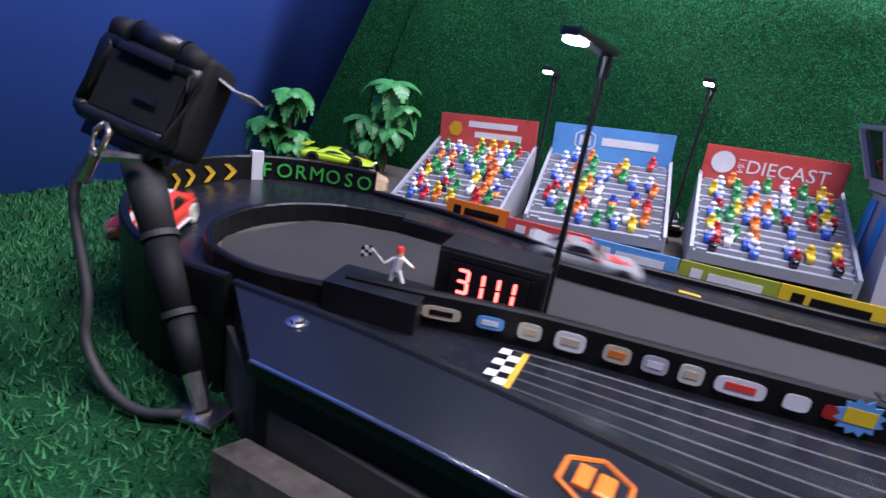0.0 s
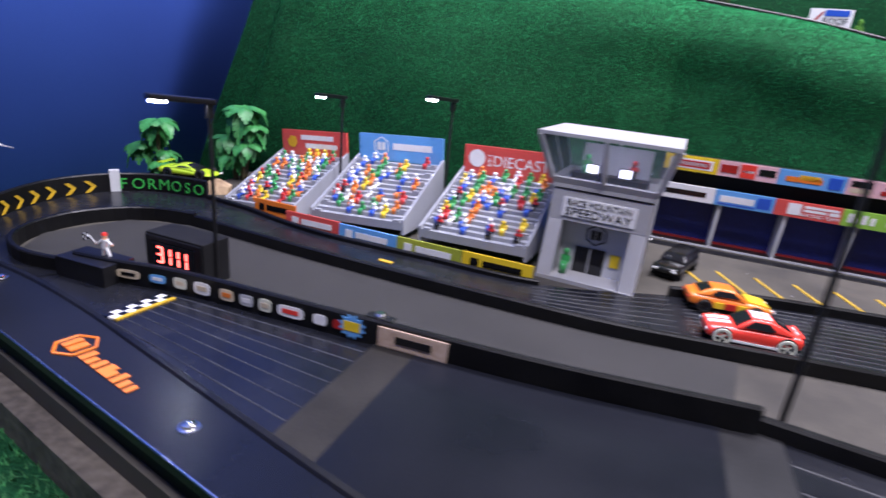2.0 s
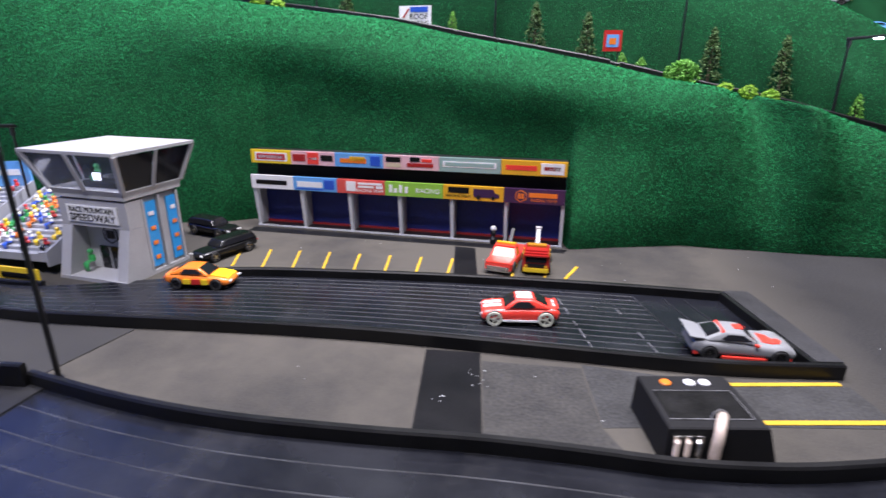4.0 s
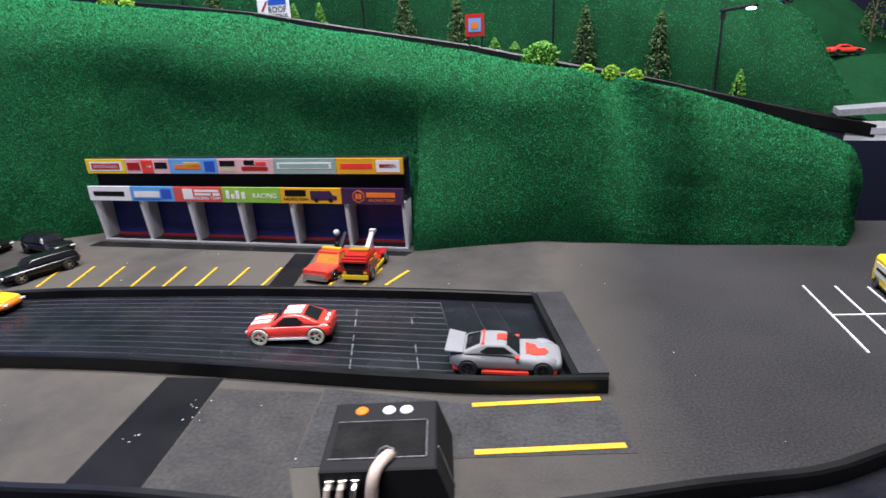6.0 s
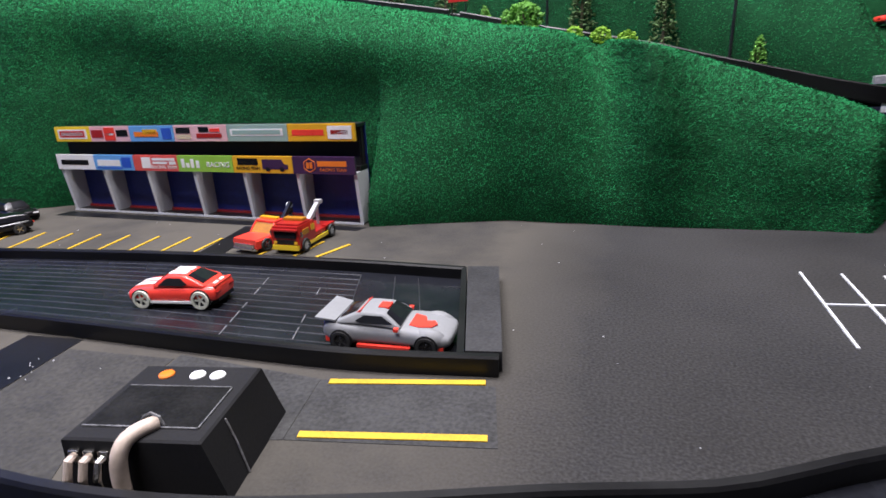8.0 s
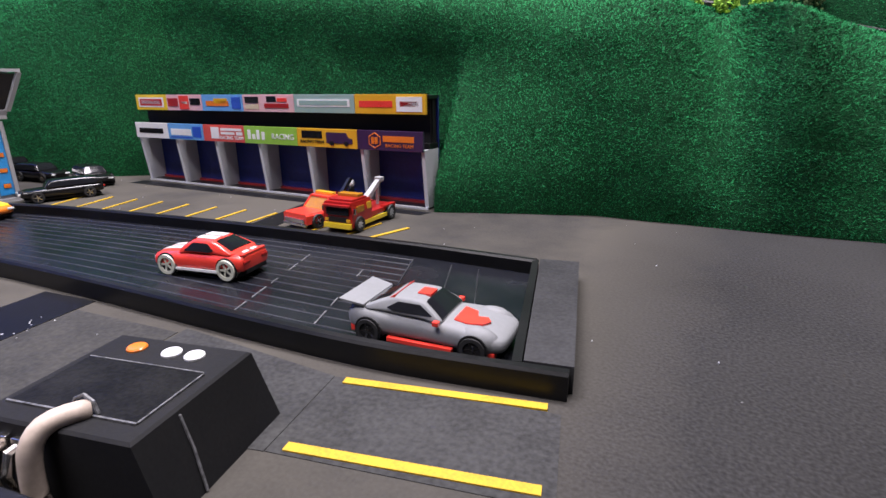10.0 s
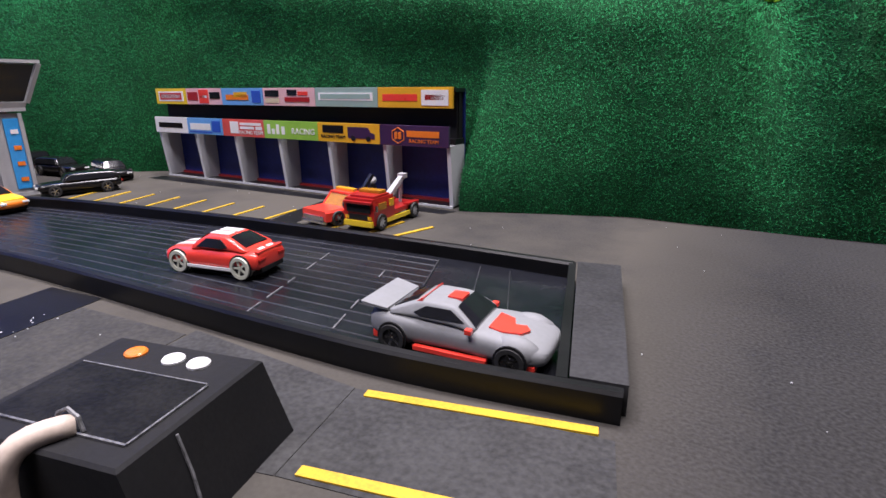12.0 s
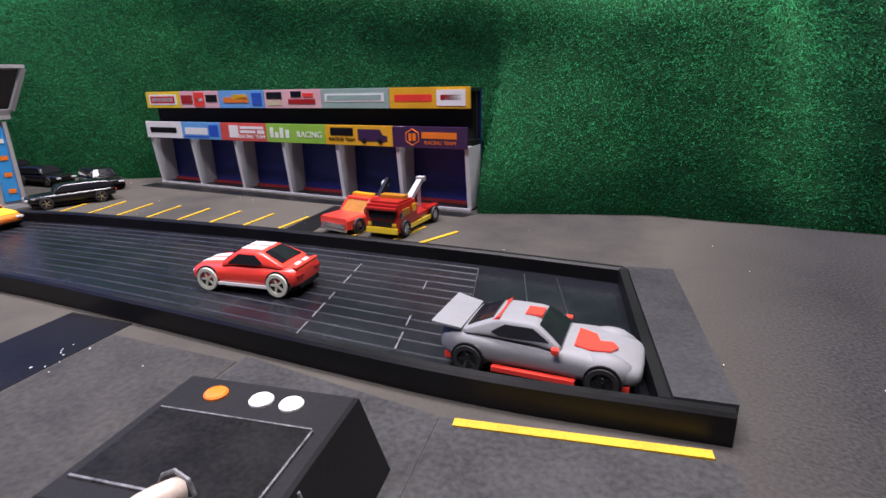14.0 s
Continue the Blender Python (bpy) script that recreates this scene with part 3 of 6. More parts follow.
# room
curtain_line = [np.array((-0.80 - 0.012 * math.sin(9 * y) - 0.02 * max(0, y - 0.3), y)) for y in np.linspace(-1.3, 1.9, 120)]
curtain = part("backdrop", loft([[(p[0], p[1], -0.3), (p[0] - 0.004, p[1], 1.6), (p[0] - 0.012, p[1], 1.6), (p[0] - 0.008, p[1], -0.3)] for p in curtain_line]), M_CURTAIN, label="plain blue backdrop cloth", kind="structure", smooth=True)
tagged(curtain, category="backdrop")
for nm, b, mt, lb in (
    ("wall_north", (-2.2, 2.3, -0.8, 2.6, 2.4, 1.7), M_WALLBLUE, "dark navy back wall"),
    ("wall_south", (-2.2, -2.1, -0.8, 2.6, -2.0, 1.7), M_ROOM, "plain grey room wall"),
    ("wall_east", (2.5, -2.0, -0.8, 2.6, 2.3, 1.7), M_WALLBLUE, "dark navy side wall"),
    ("wall_west", (-2.3, -2.0, -0.8, -2.2, 2.3, 1.7), M_ROOM, "plain grey room wall"),
    ("floor", (-2.2, -2.0, -0.85, 2.5, 2.3, -0.8), M_ROOM, "plain grey room floor"),
    ("ceiling", (-2.2, -2.0, 1.62, 2.5, 2.3, 1.7), M_CEILING, "plain white ceiling"),
):
    tagged(part(nm, box(*b), mt, label=lb, kind="structure"), category=nm.split("_")[0])


# ---- flat markings on the ground ----
def bar_line(parent, a, b, w, z, material, name="line", label=""):
    a, b = np.array(a[:2], float), np.array(b[:2], float)
    d = (b - a) / np.linalg.norm(b - a)
    m = np.array((-d[1], d[0])) * w / 2
    return part(name, prism([tuple(a - m), tuple(b - m), tuple(b + m), tuple(a + m)], z - 0.001, z + 0.0005), material, parent, label)


for k in range(11):
    if k == 8:
        continue
    x = 0.052 + 0.0372 * k
    y = 0.606 + 0.142 * (x - 0.058)
    h = 0.064 - 0.0013 * k
    ln = bar_line(ground, (x + 0.012 - 0.001 * k, y + 0.004), (x - 0.006 + 0.002 * k - 0.008, y + h), 0.0029, 0.0004, M_YELLOW, "bay_line", "yellow painted parking bay line")
bar_line(ground, (0.449, 0.664), (0.462, 0.706), 0.0036, 0.0004, M_YELLOW, "bay_line", "yellow painted parking bay line")
bar_line(ground, (0.571, 0.479), (0.654, 0.500), 0.0042, 0.0004, M_YELLOW, "bay_line", "yellow painted bay line")
bar_line(ground, (0.580, 0.435), (0.666, 0.456), 0.0044, 0.0004, M_YELLOW, "bay_line", "yellow painted bay line")
for k in range(4):
    bar_line(ground, (0.852 + 0.028 * k, 0.714 + 0.002 * k), (0.850 + 0.0265 * k, 0.589 + 0.003 * k), 0.0016, 0.0004, M_WHITE, "grid_line", "thin white grid line")
bar_line(ground, (0.851, 0.651), (0.985, 0.676), 0.0016, 0.0006, M_WHITE, "grid_line", "thin white grid line")
for pts, lb in (
    ([(0.338, 0.476), (0.383, 0.481), (0.404, 0.366), (0.358, 0.360)], "glossy dark tar strip across the paddock"),
    ([(0.305, 0.745), (0.332, 0.745), (0.352, 0.648), (0.325, 0.642)], "dark tar strip between parking bays"),
    ([(0.0, 0.742), (0.445, 0.752), (0.45, 0.767), (0.0, 0.762)], "dark tar band before the garages"),
    ([(0.575, 0.430), (0.672, 0.451), (0.660, 0.498), (0.565, 0.480)], "dark sheet patch between yellow lines"),
    ([(0.465, 0.482), (0.5646, 0.4803), (0.5747, 0.4298), (0.478, 0.405)], "dark sheet patch beside the control box"),
    ([(0.3865, 0.469), (0.4645, 0.4765), (0.4775, 0.4045), (0.498, 0.372), (0.4045, 0.366)], "mottled dark sheet patch between strip and control box"),
):
    part("tar_patch", prism(pts, -0.001, 0.0003), M_TARPATCH if "tar" in lb else M_MOTTLED if "mottled" in lb else M_DARKSHEET, ground, lb)
part("island_sheet", prism([(-0.540, 0.345), (-0.505, 0.298), (-0.42, 0.301), (-0.25, 0.319), (-0.05, 0.332), (0.06, 0.348), (0.075, 0.446), (-0.03, 0.436), (-0.15, 0.434), (-0.3, 0.436), (-0.46, 0.444), (-0.52, 0.42)], -0.001, 0.0008), surface("worn_grey_sheet", (0.026, 0.0245, 0.023), (0.010, 0.0095, 0.009), 0.85, 0, 1200, 12, 0.4, 0.4), ground, "worn grey sheet inside the hairpin")
rng = random.Random(11)
crumbs = bmesh.new()
for k in range(90):
    x, y, s = rng.uniform(-0.4, 1.05), rng.uniform(0.4, 0.82), rng.uniform(0.0002, 0.0006)
    add_box(crumbs, x, y, 0.0003, x + s, y + s * rng.uniform(0.6, 1.6), 0.0003 + s)
for k in range(14):
    cx, cy = ((0.387, 0.448), (0.392, 0.437), (0.368, 0.410))[k % 3]
    x, y, s = rng.gauss(cx, 0.004) - 0.004, rng.gauss(cy, 0.005), rng.uniform(0.0003, 0.0009)
    add_box(crumbs, x, y, 0.0003, x + s, y + s * rng.uniform(0.6, 1.8), 0.0006)
tagged(part("crumbs", crumbs, M_WHITE, label="pale crumbs and dust specks scattered on the asphalt", kind="stuff"), category="debris")

# end plate, cross lines and worn dashes of the run-out
part("end_plate", prism([(0.604, 0.640), (0.628, 0.645), (0.660, 0.514), (0.640, 0.510)], -0.001, 0.0125), sheen(surface("dusty_black_block", (0.038, 0.038, 0.04), (0.016, 0.016, 0.017), 0.7, 0, 500, 20, 0.5, 0.2), 0.25), runout, "dusty matt black end block")
part("end_lip", prism([(0.5995, 0.638), (0.6035, 0.639), (0.6395, 0.509), (0.6355, 0.508)], 0.0031, 0.0122), M_RAIL, runout)
for u in (0.86, 0.90, 0.945):
    la, lb = evened(NEAR_RAIL[39:], 60), evened(FAR_RAIL, 60)
    i = int(u * 59)
    bar_line(runout, la[i] * 0.93 + lb[i] * 0.07, la[i] * 0.07 + lb[i] * 0.93, 0.0005, 0.0032, M_GROOVE, "joint")
M_SCUFF = surface("pale_scuff", (0.20, 0.20, 0.21), (0.05, 0.05, 0.055), 0.5, 0, 500, 60)
for u, fs in ((0.72, ((0.10, 0.2), (0.24, 0.36), (0.40, 0.46), (0.56, 0.66), (0.70, 0.80))), (0.80, ((0.14, 0.25), (0.3, 0.38), (0.62, 0.7)))):
    i = int(u * 59)
    for f0, f1 in fs:
        bar_line(runout, la[i] * (1 - f0) + lb[i] * f0, la[i] * (1 - f1) + lb[i] * f1, 0.0008, 0.0032, M_SCUFF, "scuff", "worn pale dash")

# checkered finish strip
chk = thing("finish_strip", "checkered finish strip with yellow edge on the start lane", "marking", kind="structure")
A, B = np.array((-0.344, 0.258)), np.array((-0.340, 0.303))
d, w = (B - A), np.array((0.0105, 0.001))
for i in range(8):
    for j in range(2):
        q = A + d * i / 8 + w * j / 2
        pts = [tuple(q), tuple(q + w / 2), tuple(q + w / 2 + d / 8), tuple(q + d / 8)]
        part("square", prism(pts, 0.0025, 0.0042), INK["white"] if (i + j) % 2 else INK["black"], chk)
q = A + w
part("edge_stripe", prism([tuple(q), tuple(q + w * 0.28), tuple(q + w * 0.28 + d), tuple(q + d)], 0.0025, 0.0042), M_YELLOW, chk, "yellow edge stripe")


# ---- vehicles ----
def wheel(parent, x, y, r, w, tyre, rim, spokes=5, name="wheel"):
    """A wheel under its car; the outer side looks along the sign of y."""
    s = 1 if y > 0 else -1
    hub = part(name, lathe([(r * 0.62, -w / 2), (r * 0.94, -w / 2), (r, -w * 0.3), (r, w * 0.3), (r * 0.94, w / 2), (r * 0.66, w / 2), (r * 0.64, w * 0.25), (r * 0.3, w * 0.2)], 20, "y"), tyre, parent, smooth=False)
    hub.matrix_local = pose(x, y, r, 0, 0, 0 if s > 0 else 180)
    bm = bmesh.new()
    for k in range(spokes):
        a = 2 * math.pi * k / spokes
        add_box(bm, r * 0.12, w * 0.22, -r * 0.09, r * 0.62, w * 0.42, r * 0.09, 0, 0, Matrix.Rotation(a, 4, "Y"))
    add_rod(bm, (0, w * 0.15, 0), (0, w * 0.46, 0), r * 0.16, r * 0.12, 8)
    part("rim", bm, rim, hub)
    return hub


def body_rings(L, W, sections):
    rings = []
    for s, w, zb, zt in sections:
        x, w = (s - 0.5) * L, w * W / 2
        h = zt - zb
        half = [(w * 0.84, zb), (w * 0.97, zb + 0.16 * h), (w, zb + 0.42 * h), (w * 0.985, zb + 0.68 * h), (w * 0.9, zb + 0.9 * h), (w * 0.72, zt * 1.0 - 0.02 * h), (w * 0.35, zt + 0.015 * h)]
        rings.append([(x, y, z) for y, z in half] + [(x, -y, z) for y, z in half[::-1]])
    return rings


def deck_height(sections, s):
    return np.interp(s, [q[0] for q in sections], [q[3] for q in sections])


def top_patch(parent, L, W, sections, s0, s1, y0, y1, material, name="stripe", label="", n=8, lift=0.0003):
    rings = []
    for s in np.linspace(s0, s1, n):
        z = deck_height(sections, s) + lift + 0.0001
        rings.append([((s - 0.5) * L, y0, z), ((s - 0.5) * L, y1, z), ((s - 0.5) * L, y1, z - 0.0012), ((s - 0.5) * L, y0, z - 0.0012)])
    return part(name, loft(rings), material, parent, label)


def rounded(ob):
    """Soft die-cast edges."""
    m = ob.modifiers.new("soft", "SUBSURF")
    m.levels = m.render_levels = 2
    return ob


def car(name, label, L, W, sections, cab, paintwork, tyre, rim, r, axles, m, glassm=None, spokes=5, group="", ww=0.0062, lamps=True, flare=0.0):
    """cab: (rear foot, rear top, front top, front foot) as fractions, roof height, roof width factor."""
    top = thing(name, label, "toy car", m, group)
    bm = loft(body_rings(L, W, sections))
    bmesh.ops.smooth_vert(bm, verts=bm.verts, factor=0.12, use_axis_x=True, use_axis_y=True, use_axis_z=True)
    rounded(part("body", bm, paintwork, top, smooth=True))
    (a, b, c, d), hr, wf = cab
    wb, wr = W / 2 * 0.90, W / 2 * wf
    X = lambda s: (s - 0.5) * L
    deck = lambda s: deck_height(sections, s) - 0.0008

    def height(s):
        if s < b:
            u = (s - a) / (b - a)
        elif s > c:
            u = (d - s) / (d - c)
        else:
            u = 1.0
        crown = 0.0006 * math.sin(math.pi * (s - a) / (d - a))
        return deck(s) + (hr - deck(s)) * min(1, max(0, u)) ** 0.85 + crown

    def width(s, z):
        return wb + (wr - wb) * min(1, max(0, (z - deck(s)) / (hr - deck(s)))) ** 1.15

    rings = []
    for s in [a, a + (b - a) * 0.35, a + (b - a) * 0.7, b, b + (c - b) * 0.35, b + (c - b) * 0.7, c, c + (d - c) * 0.3, c + (d - c) * 0.65, d]:
        z0, z1 = deck(s) - 0.001, height(s)
        half = [(width(s, z0), z0)] + [(width(s, z0 + (z1 - z0) * u), z0 + (z1 - z0) * u) for u in (0.4, 0.75, 0.92)] + [(width(s, z1) * 0.88, z1 - 0.0001), (width(s, z1) * 0.5, z1 + 0.0003)]
        rings.append([(X(s), y, z) for y, z in half] + [(X(s), -y, z) for y, z in half[::-1]])
    rounded(part("cabin", loft(rings), paintwork, top, smooth=True))
    glassm = glassm or M_GLASSDARK
    for nm, s0, s1, k in (("windscreen", c + (d - c) * 0.1, d - (d - c) * 0.1, 0.84), ("rear_window", a + (b - a) * 0.22, b - (b - a) * 0.12, 0.78)):
        rr = []
        for s in np.linspace(s0, s1, 6):
            z = height(s)
            y = width(s, z) * k
            rr.append([(X(s), y, z + 0.0005), (X(s), y * 0.5, z + 0.0008), (X(s), -y * 0.5, z + 0.0008), (X(s), -y, z + 0.0005), (X(s), -y, z - 0.001), (X(s), y, z - 0.001)])
        part(nm, loft(rr), glassm, top, "dark tinted window")
    zl = max(deck(s) for s in (a, b, c, d)) + 0.0008
    zh = hr - 0.0013
    for sgn in (1, -1):
        pts = [(b + 0.03 - (b - a) * 0.25, zl + (zh - zl) * 0.25), (b + 0.045, zh), (c - 0.015, zh), (c + (d - c) * 0.48, zl + 0.0002), (b + 0.02, zl)]
        o = [(X(s), sgn * (width(s, z) + 0.00035), z) for s, z in pts]
        i = [(x, y - sgn * 0.0012, z) for x, y, z in o]
        part("side_window", loft([o, i]), glassm, top, "dark side window opening")
    for sgn in (1, -1):
        for ax in axles:
            x = X(ax)
            bm = lathe([(r * 1.1, -0.0004), (r * 1.1, 0.0004)], 20, "y")
            arch = part("wheel_arch", bm, M_BLACKMAT, top)
            arch.matrix_local = pose(x, sgn * (W / 2 * 0.965 + flare * 0.9), r * 1.03)
            wheel(top, x, sgn * (W / 2 - ww * 0.38 + flare * 0.7), r, ww, tyre, rim, spokes)
            if flare:
                bm = lathe([(0.10, -1.0), (0.5, -0.87), (0.87, -0.5), (1.0, 0.0), (0.87, 0.5), (0.5, 0.87), (0.10, 1.0)], 20)
                bmesh.ops.transform(bm, matrix=Matrix.Diagonal((r * 1.75, 0.0062, r * 1.08, 1)), verts=bm.verts)
                part("fender", bm, paintwork, top, "swollen wheel fender", smooth=True).matrix_local = pose(x, sgn * (W / 2 + flare - 0.0065), r * 1.35)
        if lamps:
            z = sections[-2][2] * 0.4 + sections[-2][3] * 0.6
            hl = part("headlight", box(-0.001, -0.0028, -0.0009, 0.001, 0.0028, 0.0009, 0.0004), INK["white"], top, "pale headlight")
            hl.matrix_local = pose(X(0.985), sgn * W * 0.31, z, 0, 0, sgn * -18)
            tl = part("tail_light", box(-0.001, -0.003, -0.0008, 0.001, 0.003, 0.0008, 0.0003), INK["deepred"], top, "dark red tail light")
            tl.matrix_local = pose(X(0.008), sgn * W * 0.3, deck_height(sections, 0.03) * 0.72)
    part("floor_pan", box(-L * 0.44, -W * 0.4, 0.0022, L * 0.44, W * 0.4, 0.0045), M_BLACKMAT, top, "matt black floor pan")
    return top


MUSCLE = [(0, 0.84, 0.0066, 0.0148), (0.015, 0.92, 0.0052, 0.0162), (0.07, 0.98, 0.0044, 0.0172), (0.18, 1.02, 0.0038, 0.0168), (0.32, 0.985, 0.0036, 0.0166), (0.55, 0.975, 0.0036, 0.0163), (0.7, 1.0, 0.0038, 0.0161), (0.81, 1.025, 0.0038, 0.0157), (0.92, 1.0, 0.004, 0.0149), (0.975, 0.95, 0.0044, 0.0140), (1.0, 0.85, 0.0056, 0.0124)]
LCAR, WCAR = 0.070, 0.0305
camaro = car("muscle_car", "red toy muscle car with white stripes and glow-white wheels", LCAR, WCAR, MUSCLE, ((0.09, 0.34, 0.55, 0.72), 0.0238, 0.70), INK["carred"], INK["cream"], INK["cream"], 0.0071, (0.17, 0.83), pose(0.413, 0.545, 0.0035, 0, 0, 193), ww=0.0074)
for s0, s1 in ((0.74, 0.97), (0.02, 0.075)):
    for y0, y1 in ((-0.0065, -0.0014), (0.0014, 0.0065)):
        top_patch(camaro, LCAR, WCAR, MUSCLE, s0, s1, y0, y1, INK["white"], "stripe", "white racing stripe")
for y0, y1 in ((-0.0072, -0.0010), (0.0010, 0.0072)):
    part("stripe", box(LCAR * (0.345 - 0.5), y0, 0.0232, LCAR * (0.545 - 0.5), y1, 0.0249, 0.0002), INK["white"], camaro, "white racing stripe")
for sgn in (1, -1):
    part("side_stripe", box(-0.0165, sgn * 0.0152 - 0.0006, 0.0046, 0.016, sgn * 0.0152 + 0.0006, 0.0062), INK["white"], camaro, "white sill stripe")
part("rear_lip", box(-0.0345, -0.0115, 0.0158, -0.0318, 0.0115, 0.0172, 0.0004), INK["carred"], camaro)
part("rear_bumper", box(-0.0350, -0.0105, 0.0042, -0.0334, 0.0105, 0.0070, 0.0005), M_BLACKMAT, camaro, "black rear diffuser")

DRIFT = [(0, 0.80, 0.0064, 0.0150), (0.03, 0.92, 0.0048, 0.0166), (0.1, 1.03, 0.0038, 0.0174), (0.2, 1.06, 0.0036, 0.0170), (0.32, 0.96, 0.0034, 0.0156), (0.55, 0.94, 0.0034, 0.0152), (0.68, 1.0, 0.0036, 0.0156), (0.8, 1.06, 0.0036, 0.0152), (0.9, 1.02, 0.0038, 0.0138), (0.96, 0.92, 0.0042, 0.0120), (1.0, 0.76, 0.0052, 0.0098)]
LG, WG = 0.081, 0.033
M_SILVER = paint("silver_grey_car", (0.20, 0.205, 0.212), 0.62, 0.0)
greycar = car("drift_car", "silver-grey toy race car with red patches and tall rear wing", LG, WG, DRIFT, ((0.11, 0.30, 0.50, 0.64), 0.0226, 0.66), M_SILVER, M_RUBBER, M_METAL, 0.0064, (0.175, 0.825), pose(0.585, 0.529, 0.0035, 0, 0, 5), lamps=False, flare=0.0018)
part("rear_wing", loft([[(-0.0425, -0.0160, 0.0202), (-0.030, -0.0145, 0.0182), (-0.030, -0.0145, 0.0172), (-0.0415, -0.0160, 0.0190)], [(-0.0425, 0.0160, 0.0202), (-0.030, 0.0145, 0.0182), (-0.030, 0.0145, 0.0172), (-0.0415, 0.0160, 0.0190)]]), M_SILVER, greycar, "tall silver rear wing")
for sgn in (1, -1):
    part("wing_stay", box(-0.035, sgn * 0.012 - 0.0008, 0.0150, -0.031, sgn * 0.012 + 0.0008, 0.0180), M_SILVER, greycar)
    part("sill", box(-0.0165, sgn * 0.0164 - 0.0012, 0.0028, 0.0165, sgn * 0.0164 + 0.0012, 0.0050, 0.0004), INK["carred"], greycar, "bright red sill")
    part("mirror", box(0.007, sgn * 0.0158 - 0.0016, 0.0144, 0.010, sgn * 0.0158 + 0.0012, 0.0166, 0.0006), INK["carred"], greycar, "red door mirror")
    part("corner_splitter", box(0.030, sgn * 0.0135 - 0.002, 0.003, 0.036, sgn * 0.0135 + 0.002, 0.0056, 0.0006), INK["carred"], greycar, "red front corner")
    part("rear_corner", box(-0.0375, sgn * 0.013 - 0.002, 0.0038, -0.0335, sgn * 0.013 + 0.002, 0.0072, 0.0006), INK["carred"], greycar, "red rear corner")
for pts in ([(0.0145, -0.009), (0.021, -0.0105), (0.028, -0.0085), (0.0305, -0.004), (0.028, -0.0005), (0.0235, -0.0015), (0.0215, 0.004), (0.0145, 0.0065)],):
    zc = 0.01335
    pm = prism(pts, -0.0008, 0.00045)
    hp = part("bonnet_patch", pm, INK["carred"], greycar, "glossy red bonnet patch")
    hp.matrix_local = pose(0, 0, 0.0163, 0, 2.6, 0)
part("roof_patch", box(-0.006, -0.0042, 0.0226, 0.0008, 0.0036, 0.0241), INK["carred"], greycar, "red roof patch")
part("roof_band", loft([[(-0.0205, -0.0104, 0.0205), (-0.0150, -0.0104, 0.0238), (-0.0150, -0.0104, 0.0215)], [(-0.0205, 0.0104, 0.0205), (-0.0150, 0.0104, 0.0238), (-0.0150, 0.0104, 0.0215)]]), INK["carred"], greycar, "red band across the roof rear")

SEDAN = [(0, 0.82, 0.0064, 0.0146), (0.04, 0.95, 0.0046, 0.0162), (0.2, 1.01, 0.0038, 0.0162), (0.5, 0.98, 0.0036, 0.0152), (0.75, 1.0, 0.0038, 0.0148), (0.92, 0.97, 0.004, 0.0132), (1.0, 0.8, 0.0052, 0.0104)]
orange = car("stock_car", "orange-red toy stock car with yellow bonnet and door panels", 0.072, 0.030, SEDAN, ((0.08, 0.28, 0.52, 0.70), 0.0222, 0.66), INK["orange"], M_RUBBER, M_BLACK, 0.006, (0.2, 0.79), pose(0.073, 0.546, 0.0035, 0, 0, 9))
top_patch(orange, 0.072, 0.030, SEDAN, 0.7, 0.95, -0.0105, 0.0105, INK["yellow"], "bonnet_panel", "yellow bonnet panel")
for sgn in (1, -1):
    for x0, x1, mt in ((-0.014, -0.006, "yellow"), (-0.0045, 0.004, "red"), (0.0055, 0.0125, "yellow")):
        part("door_panel", box(x0, sgn * 0.0149 - 0.0005, 0.006, x1, sgn * 0.0149 + 0.0005, 0.0115), INK[mt], orange)

WAGON = [(0, 0.85, 0.006, 0.0150), (0.04, 0.96, 0.005, 0.0158), (0.3, 1.0, 0.0045, 0.0152), (0.6, 1.0, 0.0045, 0.0150), (0.9, 0.97, 0.0048, 0.0142), (1.0, 0.85, 0.006, 0.0126)]
limo = car("hearse", "glossy black toy hearse parked on the first bay", 0.082, 0.030, WAGON, ((0.03, 0.07, 0.62, 0.70), 0.0225, 0.7), INK["black"], M_RUBBER, M_METAL, 0.006, (0.2, 0.8), pose(0.032, 0.643, 0.0005, 0, 0, 252), group="parked black cars")
wag = car("station_wagon", "glossy black toy station wagon beside the hill foot", 0.076, 0.031, WAGON, ((0.03, 0.07, 0.6, 0.70), 0.0235, 0.7), INK["black"], M_RUBBER, M_METAL, 0.0066, (0.2, 0.8), pose(-0.035, 0.715, 0.0005, 0, 0, -12), group="parked black cars")
copy_thing(wag, pose(-0.13, 0.70, 0.0005, 0, 0, 8))
copy_thing(wag, pose(-0.243, 0.70, 0.0005, 0, 0, -75))

WEDGE = [(0, 0.9, 0.005, 0.0125), (0.05, 1.0, 0.004, 0.0135), (0.25, 1.0, 0.0034, 0.0132), (0.5, 0.93, 0.0032, 0.0112), (0.75, 0.98, 0.0032, 0.0098), (0.92, 0.92, 0.0034, 0.0068), (1.0, 0.7, 0.004, 0.005)]
lime = car("wedge_car", "lime green toy wedge supercar on a sandstone block", 0.076, 0.032, WEDGE, ((0.2, 0.36, 0.5, 0.74), 0.0165, 0.6), INK["limecar"], M_RUBBER, M_METAL, 0.0062, (0.2, 0.79), pose(-0.578, 0.56, 0.0175, 0, -2, 14))
part("rear_wing", box(-0.037, -0.014, 0.0175, -0.030, 0.014, 0.0186), INK["limecar"], lime)
